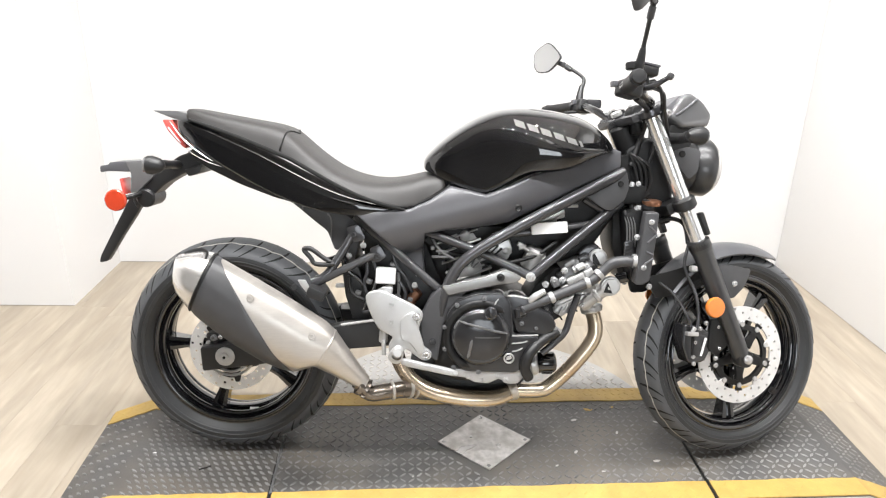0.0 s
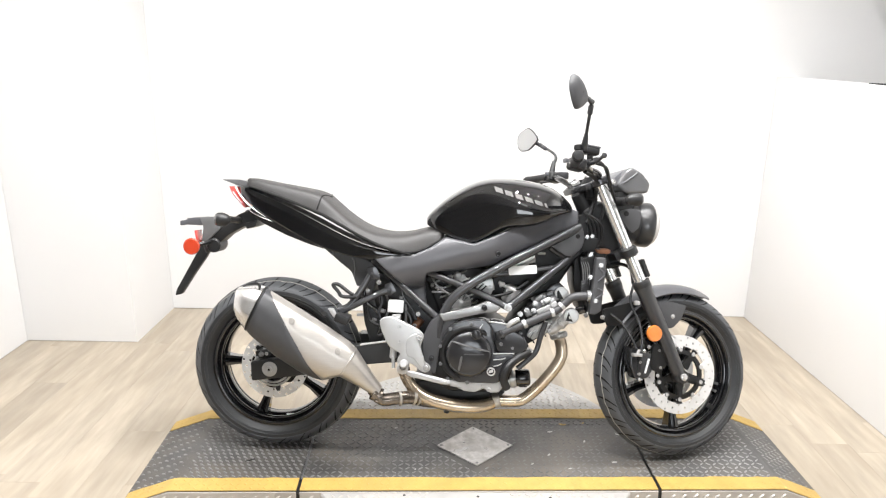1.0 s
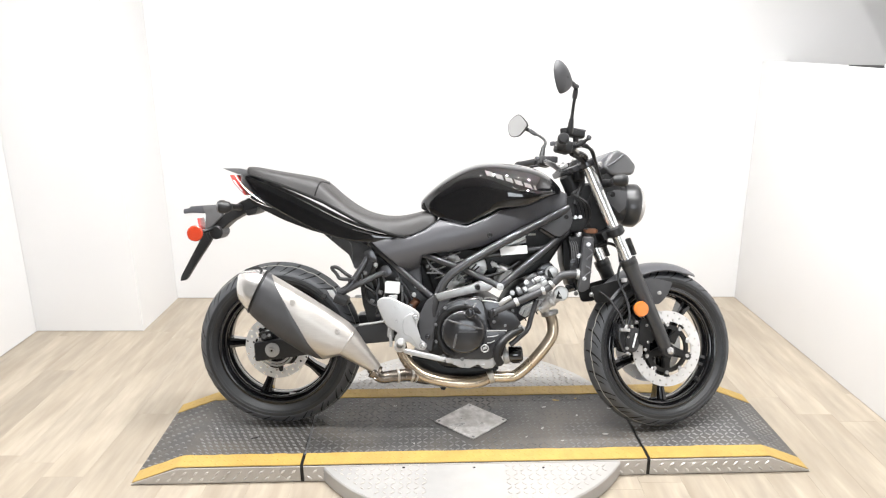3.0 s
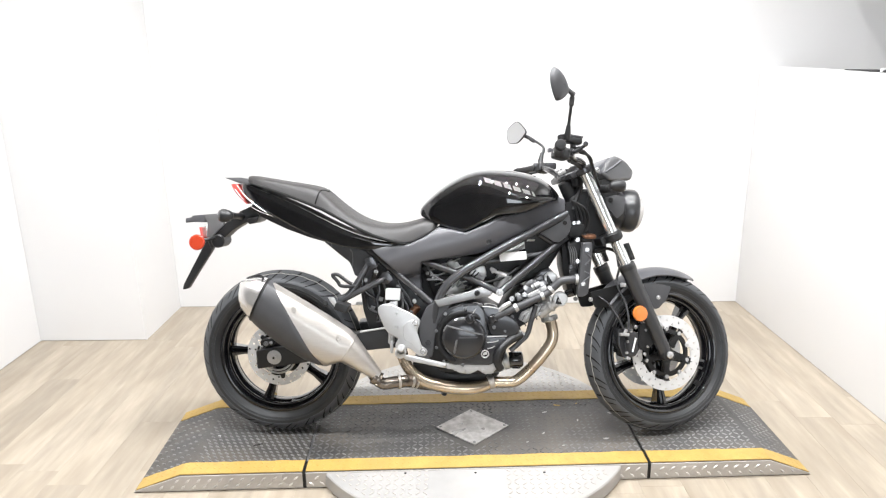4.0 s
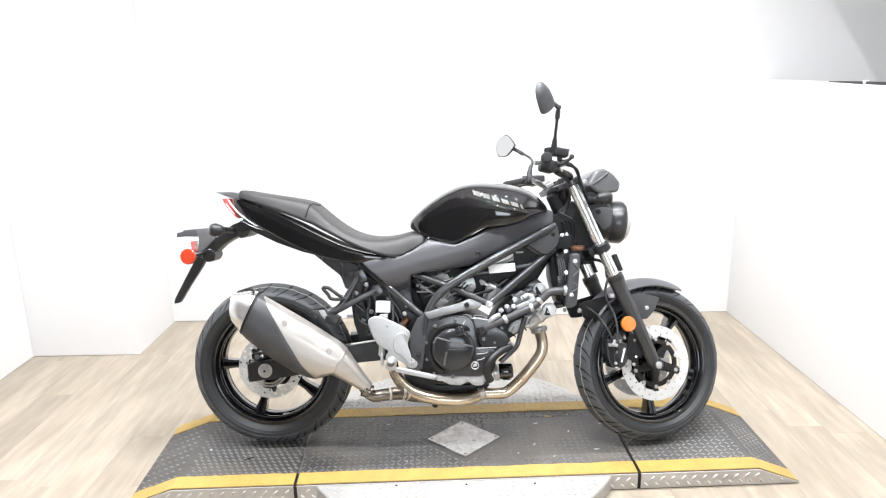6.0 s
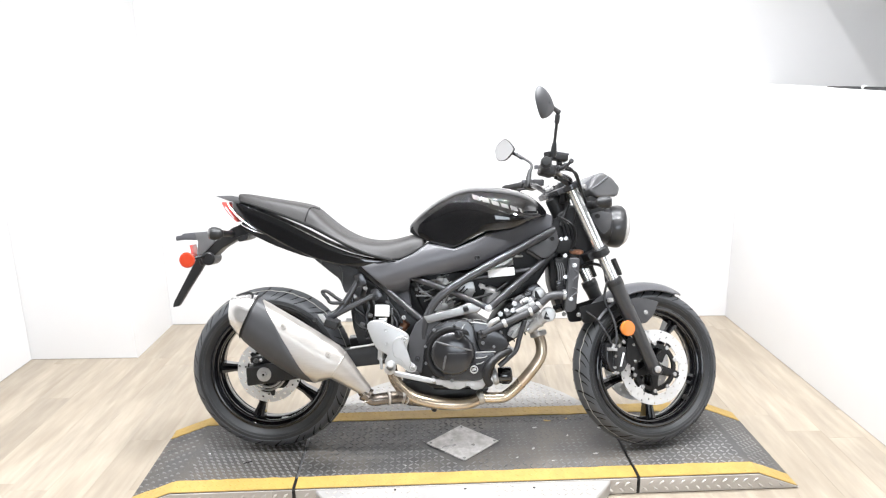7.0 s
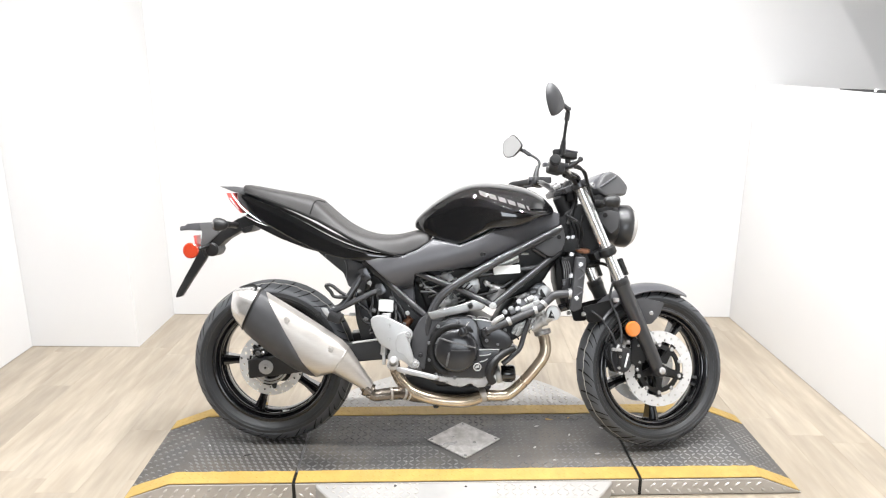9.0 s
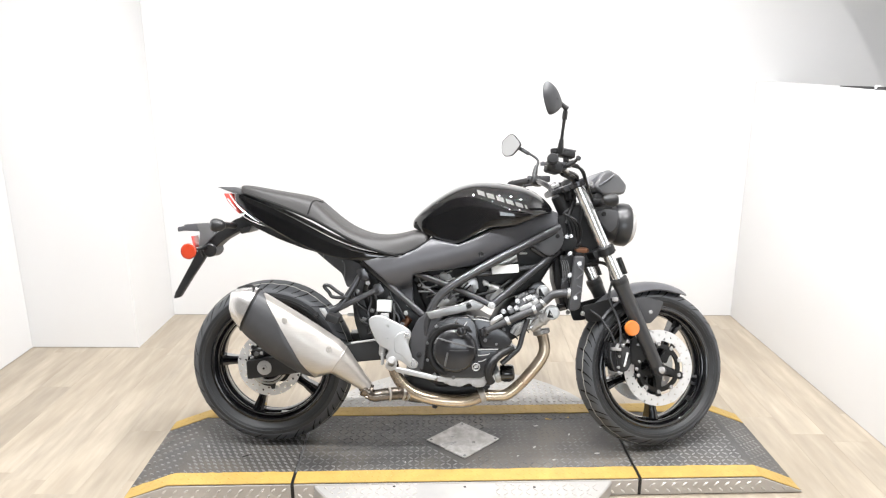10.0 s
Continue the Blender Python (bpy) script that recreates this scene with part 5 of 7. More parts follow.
# ---- frame ----
def both(name, pts, r, mat, label, n=14):
    for side in (NEAR, FAR):
        part(name, sweep([(x, -side * y, z) for x, y, z in pts], r, n), mat, bike, label)


both("frame_tube", [(0.366, -0.090, 0.838), (0.203, -0.125, 0.758), (0.055, -0.145, 0.679), (-0.030, -0.152, 0.628), (-0.083, -0.155, 0.580), (-0.114, -0.155, 0.514), (-0.124, -0.150, 0.450)], 0.0158, M_TUBE, "satin black main frame tube")
both("frame_tube", [(0.375, -0.060, 0.758), (0.332, -0.085, 0.728), (0.209, -0.120, 0.632), (0.116, -0.140, 0.556)], 0.0145, M_TUBE, "satin black frame tube")
both("frame_tube", [(0.119, -0.138, 0.555), (-0.017, -0.130, 0.617), (-0.165, -0.110, 0.670)], 0.0125, M_TUBE, "satin black frame tube")
both("frame_tube", [(0.295, -0.090, 0.696), (0.150, -0.100, 0.677), (0.011, -0.105, 0.658)], 0.0105, M_TUBE, "satin black cross tube")
both("frame_tube", [(0.315, -0.080, 0.730), (0.261, -0.090, 0.765)], 0.011, M_TUBE, "satin black cross tube")
both("subframe_tube", [(-0.362, -0.100, 0.710), (-0.259, -0.115, 0.624), (-0.134, -0.135, 0.518)], 0.0125, M_TUBE, "satin black seat frame tube")
both("peg_strut", [(-0.474, -0.135, 0.525), (-0.395, -0.130, 0.565), (-0.298, -0.118, 0.612)], 0.0110, M_TUBE, "satin black pillion peg strut")
both("peg_strut", [(-0.478, -0.135, 0.534), (-0.438, -0.130, 0.552), (-0.398, -0.120, 0.609), (-0.369, -0.112, 0.660)], 0.0115, M_TUBE, "satin black pillion peg strut")
part("grab_loop", sweep([(-0.414, -0.140, 0.584), (-0.440, -0.140, 0.582), (-0.467, -0.140, 0.585), (-0.477, -0.140, 0.600), (-0.494, -0.140, 0.620), (-0.491, -0.140, 0.626), (-0.474, -0.140, 0.624), (-0.442, -0.140, 0.600), (-0.424, -0.140, 0.590)], 0.0065, 10), M_PLASTIC, bike, "black wire loop")
for p, q in (((-0.363, -0.125, 0.663), 0.009), ((-0.300, -0.130, 0.606), 0.009), ((-0.338, -0.120, 0.633), 0.008)):
    part("frame_bolt", bolt_head(p, q, 0.006), M_TUBE if q > 0.0085 else M_BOLT, bike)
part("frame_bolt", bolt_head((0.114, -0.157, 0.559), 0.0125, 0.007), M_BOLT, bike, "bright frame bolt")
part("tube_gusset", prism(chamfered([(-0.385, 0.681), (-0.351, 0.692), (-0.331, 0.650), (-0.365, 0.639)], 0.006), -0.123, -0.108, 0.003), M_TUBE, bike)
part("tube_gusset", prism(chamfered([(-0.319, 0.628), (-0.292, 0.635), (-0.274, 0.604), (-0.301, 0.585), (-0.320, 0.594)], 0.006), -0.128, -0.110, 0.003), M_TUBE, bike)
part("tube_label", warp(prism(chamfered([(0.113, 0.700), (0.211, 0.706), (0.214, 0.676), (0.117, 0.668)], 0.003), -0.126, -0.122, 0.0008, 1), lambda v: v), M_WHITE, bike, "blank white paper label on the frame")
pivot = part("pivot_plate", prism(chamfered([(-0.179, 0.449), (-0.152, 0.506), (-0.113, 0.535), (-0.032, 0.545), (-0.091, 0.482), (-0.118, 0.426), (-0.127, 0.356), (-0.133, 0.320), (-0.164, 0.340), (-0.179, 0.401)], 0.008), -0.165, -0.125, 0.006, 3), M_SHIELD, bike, "dark grey cast frame plate")
arm = part("engine_mount", prism(chamfered([(-0.125, 0.534), (-0.003, 0.563), (0.044, 0.582), (0.090, 0.561), (0.075, 0.545), (0.028, 0.539), (-0.107, 0.507)], 0.006), -0.172, -0.145, 0.006, 3), M_ARM, bike, "silver-grey cast engine mount arm")
part("mount_bolt", bolt_head((0.032, -0.174, 0.560), 0.010, 0.006), M_BLOCK, arm)
part("pivot_bolt", bolt_head((-0.147, -0.168, 0.378), 0.009, 0.006), M_TUBE, pivot)
part("pivot_plate", prism(chamfered([(-0.179, 0.449), (-0.113, 0.535), (-0.032, 0.545), (-0.118, 0.426), (-0.133, 0.320), (-0.179, 0.401)], 0.008), 0.125, 0.160, 0.005), M_SHIELD, bike, "dark grey cast frame plate")

# swingarm and rear axle
for side in (NEAR, FAR):
    y0, y1 = sorted((side * 0.088, side * 0.128))
    arm_b = part("swingarm", prism(chamfered([(-0.165, 0.448), (-0.165, 0.356), (-0.261, 0.352), (-0.402, 0.338), (-0.529, 0.308), (-0.643, 0.290), (-0.788, 0.271), (-0.792, 0.340), (-0.650, 0.359), (-0.524, 0.390), (-0.400, 0.410), (-0.260, 0.427)], 0.006), y0, y1, 0.005, 3),
                   M_PLASTIC, bike, "matte black box-section swingarm")
    part("swingarm_top", sweep([((-0.400, 0.410)[0], side * 0.126, (-0.400, 0.410)[1]), ((-0.266, 0.431)[0], side * 0.126, (-0.266, 0.431)[1])], 0.004, 8), M_CAST, arm_b)
part("swingarm_bridge", block(-0.36, -0.30, -0.09, 0.09, 0.345, 0.40, 0.01), M_PLASTIC, bike)
washer = part("rear_axle", joined(rod((-0.7225, -0.140, 0.316), (-0.7225, 0.140, 0.316), 0.010), lathe([(0, -0.128), (0.026, -0.128), (0.027, -0.131), (0.022, -0.134), (0.014, -0.134), (0, -0.134)], (-0.7225, 0, 0.316), 32)), M_PAN, bike, "bright rear axle washer and nut")
part("axle_nut", lathe([(0.004, -0.134), (0.013, -0.134), (0.013, -0.141), (0.010, -0.143), (0.005, -0.142), (0.004, -0.138)], (-0.7225, 0, 0.316), 6, None, True), M_PAN, washer)
part("axle_bore", rod((-0.7225, -0.1412, 0.316), (-0.7225, -0.138, 0.316), 0.0048, 14), M_GROOVE, washer)
part("rear_caliper", prism(chamfered([(-0.780, 0.375), (-0.732, 0.382), (-0.727, 0.356), (-0.776, 0.345)], 0.006), -0.112, -0.055, 0.004), M_BLOCK, bike, "black rear brake caliper")
for p, q in (((-0.757, -0.114, 0.364), 0.009), ((-0.738, -0.114, 0.367), 0.006), ((-0.772, -0.114, 0.352), 0.005)):
    part("caliper_bolt", bolt_head(p, q, 0.005), M_BOLT if q < 0.008 else M_BRACKET, bike)

# rear shock, inner fender, battery box: the dark parts between seat and swingarm
part("inner_fender", prism(chamfered([(-0.536, 0.744), (-0.386, 0.709), (-0.341, 0.675), (-0.371, 0.566), (-0.404, 0.614), (-0.420, 0.611), (-0.440, 0.665), (-0.472, 0.690)], 0.008), -0.085, 0.085, 0.006), M_SHIELD, bike, "dark grey under-seat fender")
part("fender_rib", sweep([(-0.438, -0.090, 0.714), (-0.428, -0.090, 0.696), (-0.429, -0.090, 0.644)], 0.002, 8), M_BRACKET, bike)
part("fender_rib", sweep([(-0.505, -0.090, 0.744), (-0.506, -0.090, 0.723)], 0.002, 8), M_BRACKET, bike)
part("hugger", prism(chamfered([(-0.409, 0.612), (-0.371, 0.612), (-0.330, 0.482), (-0.323, 0.415), (-0.371, 0.406), (-0.394, 0.481)], 0.008), -0.080, 0.080, 0.006), M_PLASTIC, bike, "black inner rear fender")
part("battery_box", prism(chamfered([(-0.344, 0.665), (-0.266, 0.609), (-0.147, 0.491), (-0.168, 0.410), (-0.252, 0.409), (-0.340, 0.484)], 0.01), -0.060, 0.085, 0.008), M_PLASTIC, bike, "black battery box")
shock = part("shock_absorber", rod((-0.252, 0.000, 0.619), (-0.322, 0.000, 0.329), 0.020, 20), M_BLOCK, bike, "black rear shock absorber")
coil = []
a, b = Vector((-0.263, 0.000, 0.577)), Vector((-0.311, 0.000, 0.373))
for i in range(97):
    u = i / 96
    th = 2 * math.pi * 8 * u
    coil.append(a * (1 - u) + b * u + Vector((math.cos(th) * 0.031, math.sin(th) * 0.031, 0)))
part("spring", sweep(coil, 0.0058, 8, 1), M_TUBE, shock, "black coil spring")
part("brake_fluid_bottle", brick((0.054, 0.035, 0.042), (-0.277, -0.115, 0.549), 0.004, pose(0, 0, 0, 0, 3, 0), 3), M_WHITE, bike, "white brake fluid bottle")
part("bottle_hose", sweep([(-0.260, -0.115, 0.521), (-0.287, -0.120, 0.512), (-0.306, -0.120, 0.499)], 0.005, 10), M_ALLOY, bike)
part("bottle_pipe", sweep([(-0.243, -0.110, 0.556), (-0.242, -0.110, 0.516), (-0.244, -0.110, 0.484)], 0.0045, 8), M_BRACKET, bike)
part("heat_pipe", rod((-0.188, -0.090, 0.501), (-0.228, -0.090, 0.449), 0.016, 18), M_COPPER, bike, "brown heat-tinted rear header")
part("rear_hose", sweep([(-0.381, -0.100, 0.544), (-0.373, -0.100, 0.496), (-0.338, -0.110, 0.477)], 0.0055, 10), M_HOSE, bike)
for p in ((-0.198, -0.120, 0.523), (-0.380, -0.100, 0.600), (-0.190, -0.100, 0.552)):
    part("small_bolt", bolt_head(p, 0.008, 0.006), M_BOLT, bike)
part("connector", brick((0.026, 0.02, 0.010), (-0.410, -0.060, 0.506), 0.003), M_CAST, bike)
part("connector", brick((0.030, 0.02, 0.010), (-0.393, -0.060, 0.443), 0.003), M_CAST, bike)
part("pillion_peg", brick((0.05, 0.075, 0.030), (-0.459, -0.150, 0.510), 0.008, pose(0, 0, 0, 0, 20, 0)), M_PLASTIC, bike, "folded black pillion foot peg")
part("peg_plate", prism(chamfered([(-0.508, 0.547), (-0.487, 0.547), (-0.470, 0.516), (-0.482, 0.510), (-0.497, 0.528)], 0.003), -0.176, -0.168, 0.002), M_ALLOY, bike, "bright peg plate")
part("peg_pivot", rod((-0.521, -0.155, 0.522), (-0.526, -0.135, 0.516), 0.010), M_BLOCK, bike)

for pts, r, mat in (([(-0.259, -0.112, 0.608), (-0.247, -0.114, 0.574), (-0.223, -0.116, 0.543), (-0.205, -0.112, 0.501)], 0.0042, M_TUBE), ([(-0.242, -0.110, 0.532), (-0.224, -0.110, 0.500), (-0.230, -0.110, 0.458)], 0.005, M_TUBE),
                    ([(-0.337, -0.100, 0.605), (-0.328, -0.105, 0.562), (-0.338, -0.105, 0.520), (-0.320, -0.110, 0.474)], 0.0055, M_TUBE), ([(-0.314, -0.100, 0.589), (-0.304, -0.100, 0.545), (-0.314, -0.105, 0.498)], 0.004, M_BRACKET),
                    ([(-0.379, -0.100, 0.639), (-0.392, -0.100, 0.600), (-0.381, -0.100, 0.557), (-0.348, -0.100, 0.529), (-0.329, -0.105, 0.485), (-0.340, -0.105, 0.446)], 0.006, M_RIM), ([(-0.339, -0.112, 0.442), (-0.304, -0.115, 0.453), (-0.261, -0.118, 0.445)], 0.005, M_TUBE)):
    part("cable", sweep(pts, r, 10), mat, bike, "thin cable between seat frame and swingarm")
for p, s in (((-0.347, -0.100, 0.589), 0.016), ((-0.326, -0.100, 0.529), 0.020), ((-0.246, -0.105, 0.486), 0.018), ((-0.211, -0.110, 0.481), 0.014), ((-0.355, -0.100, 0.496), 0.016), ((-0.260, -0.105, 0.578), 0.013)):
    part("cable_joint", brick((s, 0.014, s * 0.7), p, 0.003, pose(0, 0, 0, 0, 20, 0)), M_BRACKET, bike)

part("inner_panel", prism(chamfered([(-0.192, 0.630), (-0.092, 0.638), (-0.067, 0.484), (-0.151, 0.463)], 0.008), -0.055, 0.06, 0.006), M_BLOCK, bike, "black inner panel behind the side cover")

# number plate carrier behind the seat
carrier = part("plate_carrier", prism(chamfered([(-0.787, 0.885), (-0.755, 0.850), (-0.791, 0.830), (-0.842, 0.814), (-0.896, 0.783), (-0.935, 0.748), (-0.979, 0.713), (-0.991, 0.744), (-0.940, 0.798), (-0.883, 0.839), (-0.856, 0.861)], 0.008), -0.040, 0.040, 0.008, 3), M_PLASTIC, bike, "black plastic number plate carrier")
part("mudguard_blade", prism(chamfered([(-0.998, 0.744), (-0.954, 0.745), (-0.980, 0.700), (-1.024, 0.636), (-1.072, 0.562), (-1.096, 0.557), (-1.091, 0.578), (-1.046, 0.659)], 0.005), -0.036, -0.012, 0.005), M_PLASTIC, bike, "black rear mudguard flap")
part("plate_bracket", prism(chamfered([(-0.998, 0.846), (-0.936, 0.850), (-0.922, 0.806), (-0.970, 0.760), (-0.990, 0.758), (-0.984, 0.810)], 0.005), -0.050, -0.02, 0.004), M_BRACKET, bike, "grey number plate bracket")
part("plate_lamp", prism(chamfered([(-1.070, 0.832), (-1.046, 0.836), (-1.044, 0.842), (-0.990, 0.846), (-0.990, 0.816), (-1.044, 0.818), (-1.070, 0.814)], 0.004), -0.045, 0.045, 0.004), M_GREY, bike, "grey plate lamp housing")
part("plate_reflector", brick((0.006, 0.06, 0.045), (-1.010, -0.020, 0.776), 0.002, pose(0, 0, 0, 0, -10, 0)), M_RED, bike, "thin red rear reflector")
part("carrier_knob", lathe([(0, 0.04), (0.024, 0.04), (0.026, 0.03), (0.026, -0.048), (0.021, -0.054), (0, -0.055)], (-0.948, 0.000, 0.745), 28), M_PLASTIC, bike)
part("carrier_lug", prism(chamfered([(-0.833, 0.826), (-0.783, 0.841), (-0.791, 0.817), (-0.822, 0.807)], 0.004), -0.06, 0.06, 0.004), M_PLASTIC, bike)
for side in (NEAR, FAR):
    sx, sz = (-0.877, 0.845)
    sig = part("turn_signal", sweep([(-0.855, side * 0.045, 0.838), (-0.856, side * 0.10, 0.842), (sx + 0.006, side * 0.145, sz)], [0.013, 0.011, 0.015], 14), M_PLASTIC, bike, "black rear turn signal")
    part("signal_body", lathe([(0, -0.032), (0.010, -0.030), (0.019, -0.020), (0.0245, 0.0), (0.0235, 0.012), (0, 0.014)], (sx, side * 0.165, sz), 28, toward((-1, 0, 0.05))), M_PLASTIC, sig)
    part("signal_lens", lathe([(0.023, 0.012), (0.020, 0.019), (0.010, 0.024), (0, 0.025)], (sx, side * 0.165, sz), 28, toward((-1, 0, 0.05))), M_SMOKE, sig, "smoked signal lens")
    rx, rz = (-1.006, 0.745)
    ref = part("side_reflector", lathe([(0, side * -0.004), (0.027, side * -0.004), (0.0295, 0), (0.0295, side * 0.006), (0.026, side * 0.010), (0, side * 0.011)], (rx, side * 0.10, rz), 36), M_REFLEX, bike, "round red-orange side reflector")
    part("reflector_stalk", sweep([((-0.959, 0.758)[0], side * 0.05, (-0.959, 0.758)[1]), ((-0.973, 0.753)[0], side * 0.08, (-0.973, 0.753)[1]), (rx, side * 0.095, rz)], 0.007, 10), M_PLASTIC, ref)

# ---- muffler and pipes ----
MUF_A, MUF_B = Vector((-0.336, -0.165, 0.246)), Vector((-0.827, -0.216, 0.566))
muf_way = (MUF_B - MUF_A).normalized()
muf_len = (MUF_B - MUF_A).length
muf_side = Vector((0, 1, 0)) - muf_way * muf_way.y
muf_side.normalize()
muf_up = muf_way.cross(muf_side).normalized()
if muf_up.z < 0:
    muf_up = -muf_up
MUF = [  # share of the length, half height, half width, lift of the middle
    (0.0, 0.024, 0.024, 0.008), (0.035, 0.0255, 0.025, 0.015), (0.13, 0.037, 0.036, 0.026), (0.215, 0.049, 0.047, 0.036), (0.25, 0.0535, 0.051, 0.0395), (0.31, 0.078, 0.055, 0.023),
    (0.45, 0.086, 0.057, 0.018), (0.62, 0.0855, 0.059, 0.0195), (0.80, 0.0775, 0.060, 0.0255), (0.88, 0.0705, 0.059, 0.0310), (0.94, 0.0590, 0.055, 0.0325), (1.0, 0.0330, 0.044, 0.0320)]
SECTION = [(1.0, -0.28), (0.94, 0.42), (0.60, 0.88), (0.10, 1.0), (-0.50, 1.0), (-1.0, 0.40), (-1.0, -0.50), (-0.40, -1.0), (0.36, -1.0), (0.84, -0.66)]  # outward and upward shares, a many-sided can


def facet(a):
    """How far the can's flat-sided section reaches at angle a."""
    best = 9.0
    for (x0, y0), (x1, y1) in zip(SECTION, SECTION[1:] + SECTION[:1]):
        c, d, ex, ey = math.cos(a), math.sin(a), x1 - x0, y1 - y0
        det = c * -ey + ex * d
        if abs(det) > 1e-9:
            reach, along = (x0 * -ey + ex * y0) / det, (c * y0 - d * x0) / det
            if reach > 0 and -1e-6 <= along <= 1 + 1e-6:
                best = min(best, reach)
    return best


FACETS = [sum(facet(radians(i + k)) for k in (-8, -4, 0, 4, 8)) / 5 for i in range(361)]


def muf_point(s, a, off=0.0):
    """On the muffler's skin: s along it from 0 to 1, a around it from its near side upward."""
    up, wide, shift = (float(np.interp(s, [m[0] for m in MUF], [m[k] for m in MUF])) for k in (1, 2, 3))
    flat = float(np.interp(math.degrees(a) % 360, range(361), FACETS))
    q = min(max((s - 0.06) / 0.18, 0), 1)  # round at the pipe, flat-sided past the cone
    reach = flat * q + 1 - q
    c, d = math.cos(a) * reach, math.sin(a) * reach
    return MUF_A + muf_way * (muf_len * s) - muf_side * (c * (wide + off)) + muf_up * (d * (up + off) + shift)


around = [2 * math.pi * i / 72 for i in range(72)]
muffler = part("muffler", skin([[muf_point(s, a) for a in around] for s in (0.0, 0.035, 0.09, 0.16, 0.215, 0.245, 0.255, 0.31, 0.36, 0.45, 0.55, 0.66, 0.78, 0.86, 0.90)]), M_MUFFLER, bike, "brushed steel muffler with a black heat shield", angle=22)
part("muffler_seam", skin([[muf_point(s, a, o) for a in around] for s, o in ((0.244, 0.0), (0.247, 0.0012), (0.253, 0.0012), (0.256, 0.0))], cap=False), M_MUFFLER, muffler)
rows = []
for i in range(41):
    a = radians(-118 + 214 * i / 40)
    up = (math.sin(a) + 1) / 2
    s0, s1 = 0.30 + 0.55 * up, 0.866 + 0.012 * up
    rows.append([muf_point(s0 + (s1 - s0) * j / 12, a, 0.006 if 0 < j < 12 else 0.001) for j in range(13)])
shield = part("heat_shield", skin(rows, cap=False, closed=False), M_SHIELD, muffler, "matte black heat shield")
rows = [[muf_point(s + 0.018 * math.sin(a), a, o) for a in around] for s, o in ((0.872, -0.002), (0.875, 0.0045), (0.884, 0.0045), (0.92, 0.003), (0.955, 0.001), (0.985, -0.003), (0.998, -0.010), (1.0, -0.018))]
cap = part("end_cap", skin(rows), M_POLISH, muffler, "polished steel end cap", angle=18)
rows = [[muf_point(s + 0.018 * math.sin(a), a, o) for a in around] for s, o in ((0.860, 0.004), (0.862, 0.0075), (0.871, 0.0075), (0.873, 0.004))]
part("end_cap_band", skin(rows, cap=False), M_BLOCK, cap, "black band behind the end cap")
part("outlet_lip", sweep([muf_point(s + 0.018 * math.sin(radians(a)), radians(a), o) for s, a, o in ((0.89, 62, 0.005), (0.90, 90, 0.006), (0.93, 108, 0.006), (0.965, 112, 0.004), (0.985, 104, 0.0))], [0.002, 0.0045, 0.0055, 0.005, 0.002], 10), M_BLOCK, cap, "black rim of the outlet")
part("outlet", rod(MUF_A + muf_way * (muf_len * 0.93) + muf_up * 0.02, MUF_A + muf_way * (muf_len * 0.975) + muf_up * 0.02, 0.028, 24), M_BLOCK, cap)
for s, a in ((0.657, 36), (0.341, 33)):
    p = muf_point(s, radians(a), 0.0)
    part("shield_bolt", bolt_head(p, 0.0112, 0.0025, (0, -1, 0.25)), M_MUFFLER, muffler)
part("pipe_clamp", joined(lathe([(0.022, -0.016), (0.0285, -0.014), (0.026, -0.004), (0.0285, 0.004), (0.0285, 0.012), (0.022, 0.014)], MUF_A + muf_way * 0.002, 28, toward(muf_way), True), rod(MUF_A + Vector((-0.004, -0.026, -0.018)), MUF_A + Vector((0.008, -0.026, -0.020)), 0.004)), M_PIPE, bike, "grey pipe clamp")
part("link_pipe", sweep([MUF_A + muf_way * 0.02 + muf_up * 0.006, (-0.318, -0.160, 0.226), (-0.272, -0.148, 0.226), (-0.212, -0.125, 0.224), (-0.150, -0.095, 0.205), (-0.006, -0.050, 0.193)], [0.022, 0.022, 0.0225, 0.0240, 0.0245, 0.024], 24), M_PIPE, bike, "heat-stained exhaust link pipe")
for p, q in (((-0.262, -0.145, 0.226), (-0.254, -0.142, 0.226)), ((-0.214, -0.126, 0.225), (-0.205, -0.122, 0.223)), ((-0.198, -0.119, 0.221), (-0.192, -0.116, 0.219))):
    part("pipe_band", rod(p, q, 0.0264, 24), M_MUFFLER, bike, "bright pipe band")
part("stand_foot", rod((-0.100, -0.060, 0.165), (-0.085, -0.055, 0.160), 0.014, 16), M_HOSE, bike, "black rubber stop under the pipe")
part("header_pipe", sweep([(0.307, -0.050, 0.440), (0.316, -0.060, 0.403), (0.314, -0.065, 0.365), (0.288, -0.070, 0.322), (0.234, -0.075, 0.259), (0.183, -0.080, 0.216), (0.146, -0.085, 0.209), (0.081, -0.090, 0.211)], 0.0215, 20), M_HEADER, bike, "heat-tinted front exhaust header")
part("collector", sweep([(0.091, -0.100, 0.217), (0.039, -0.115, 0.199), (-0.025, -0.125, 0.197), (-0.104, -0.125, 0.206), (-0.168, -0.120, 0.224), (-0.213, -0.110, 0.256), (-0.242, -0.100, 0.299), (-0.252, -0.085, 0.344)], [0.022, 0.0235, 0.0235, 0.0235, 0.023, 0.022, 0.021, 0.020], 20), M_HEADER, bike, "heat-tinted under-engine pipe")
part("pipe_joint", rod((0.094, -0.100, 0.217), (0.071, -0.104, 0.212), 0.027, 24), M_MUFFLER, bike)
part("header_flange", rod((0.303, -0.050, 0.454), (0.308, -0.053, 0.435), 0.032, 24), M_CAST, bike)

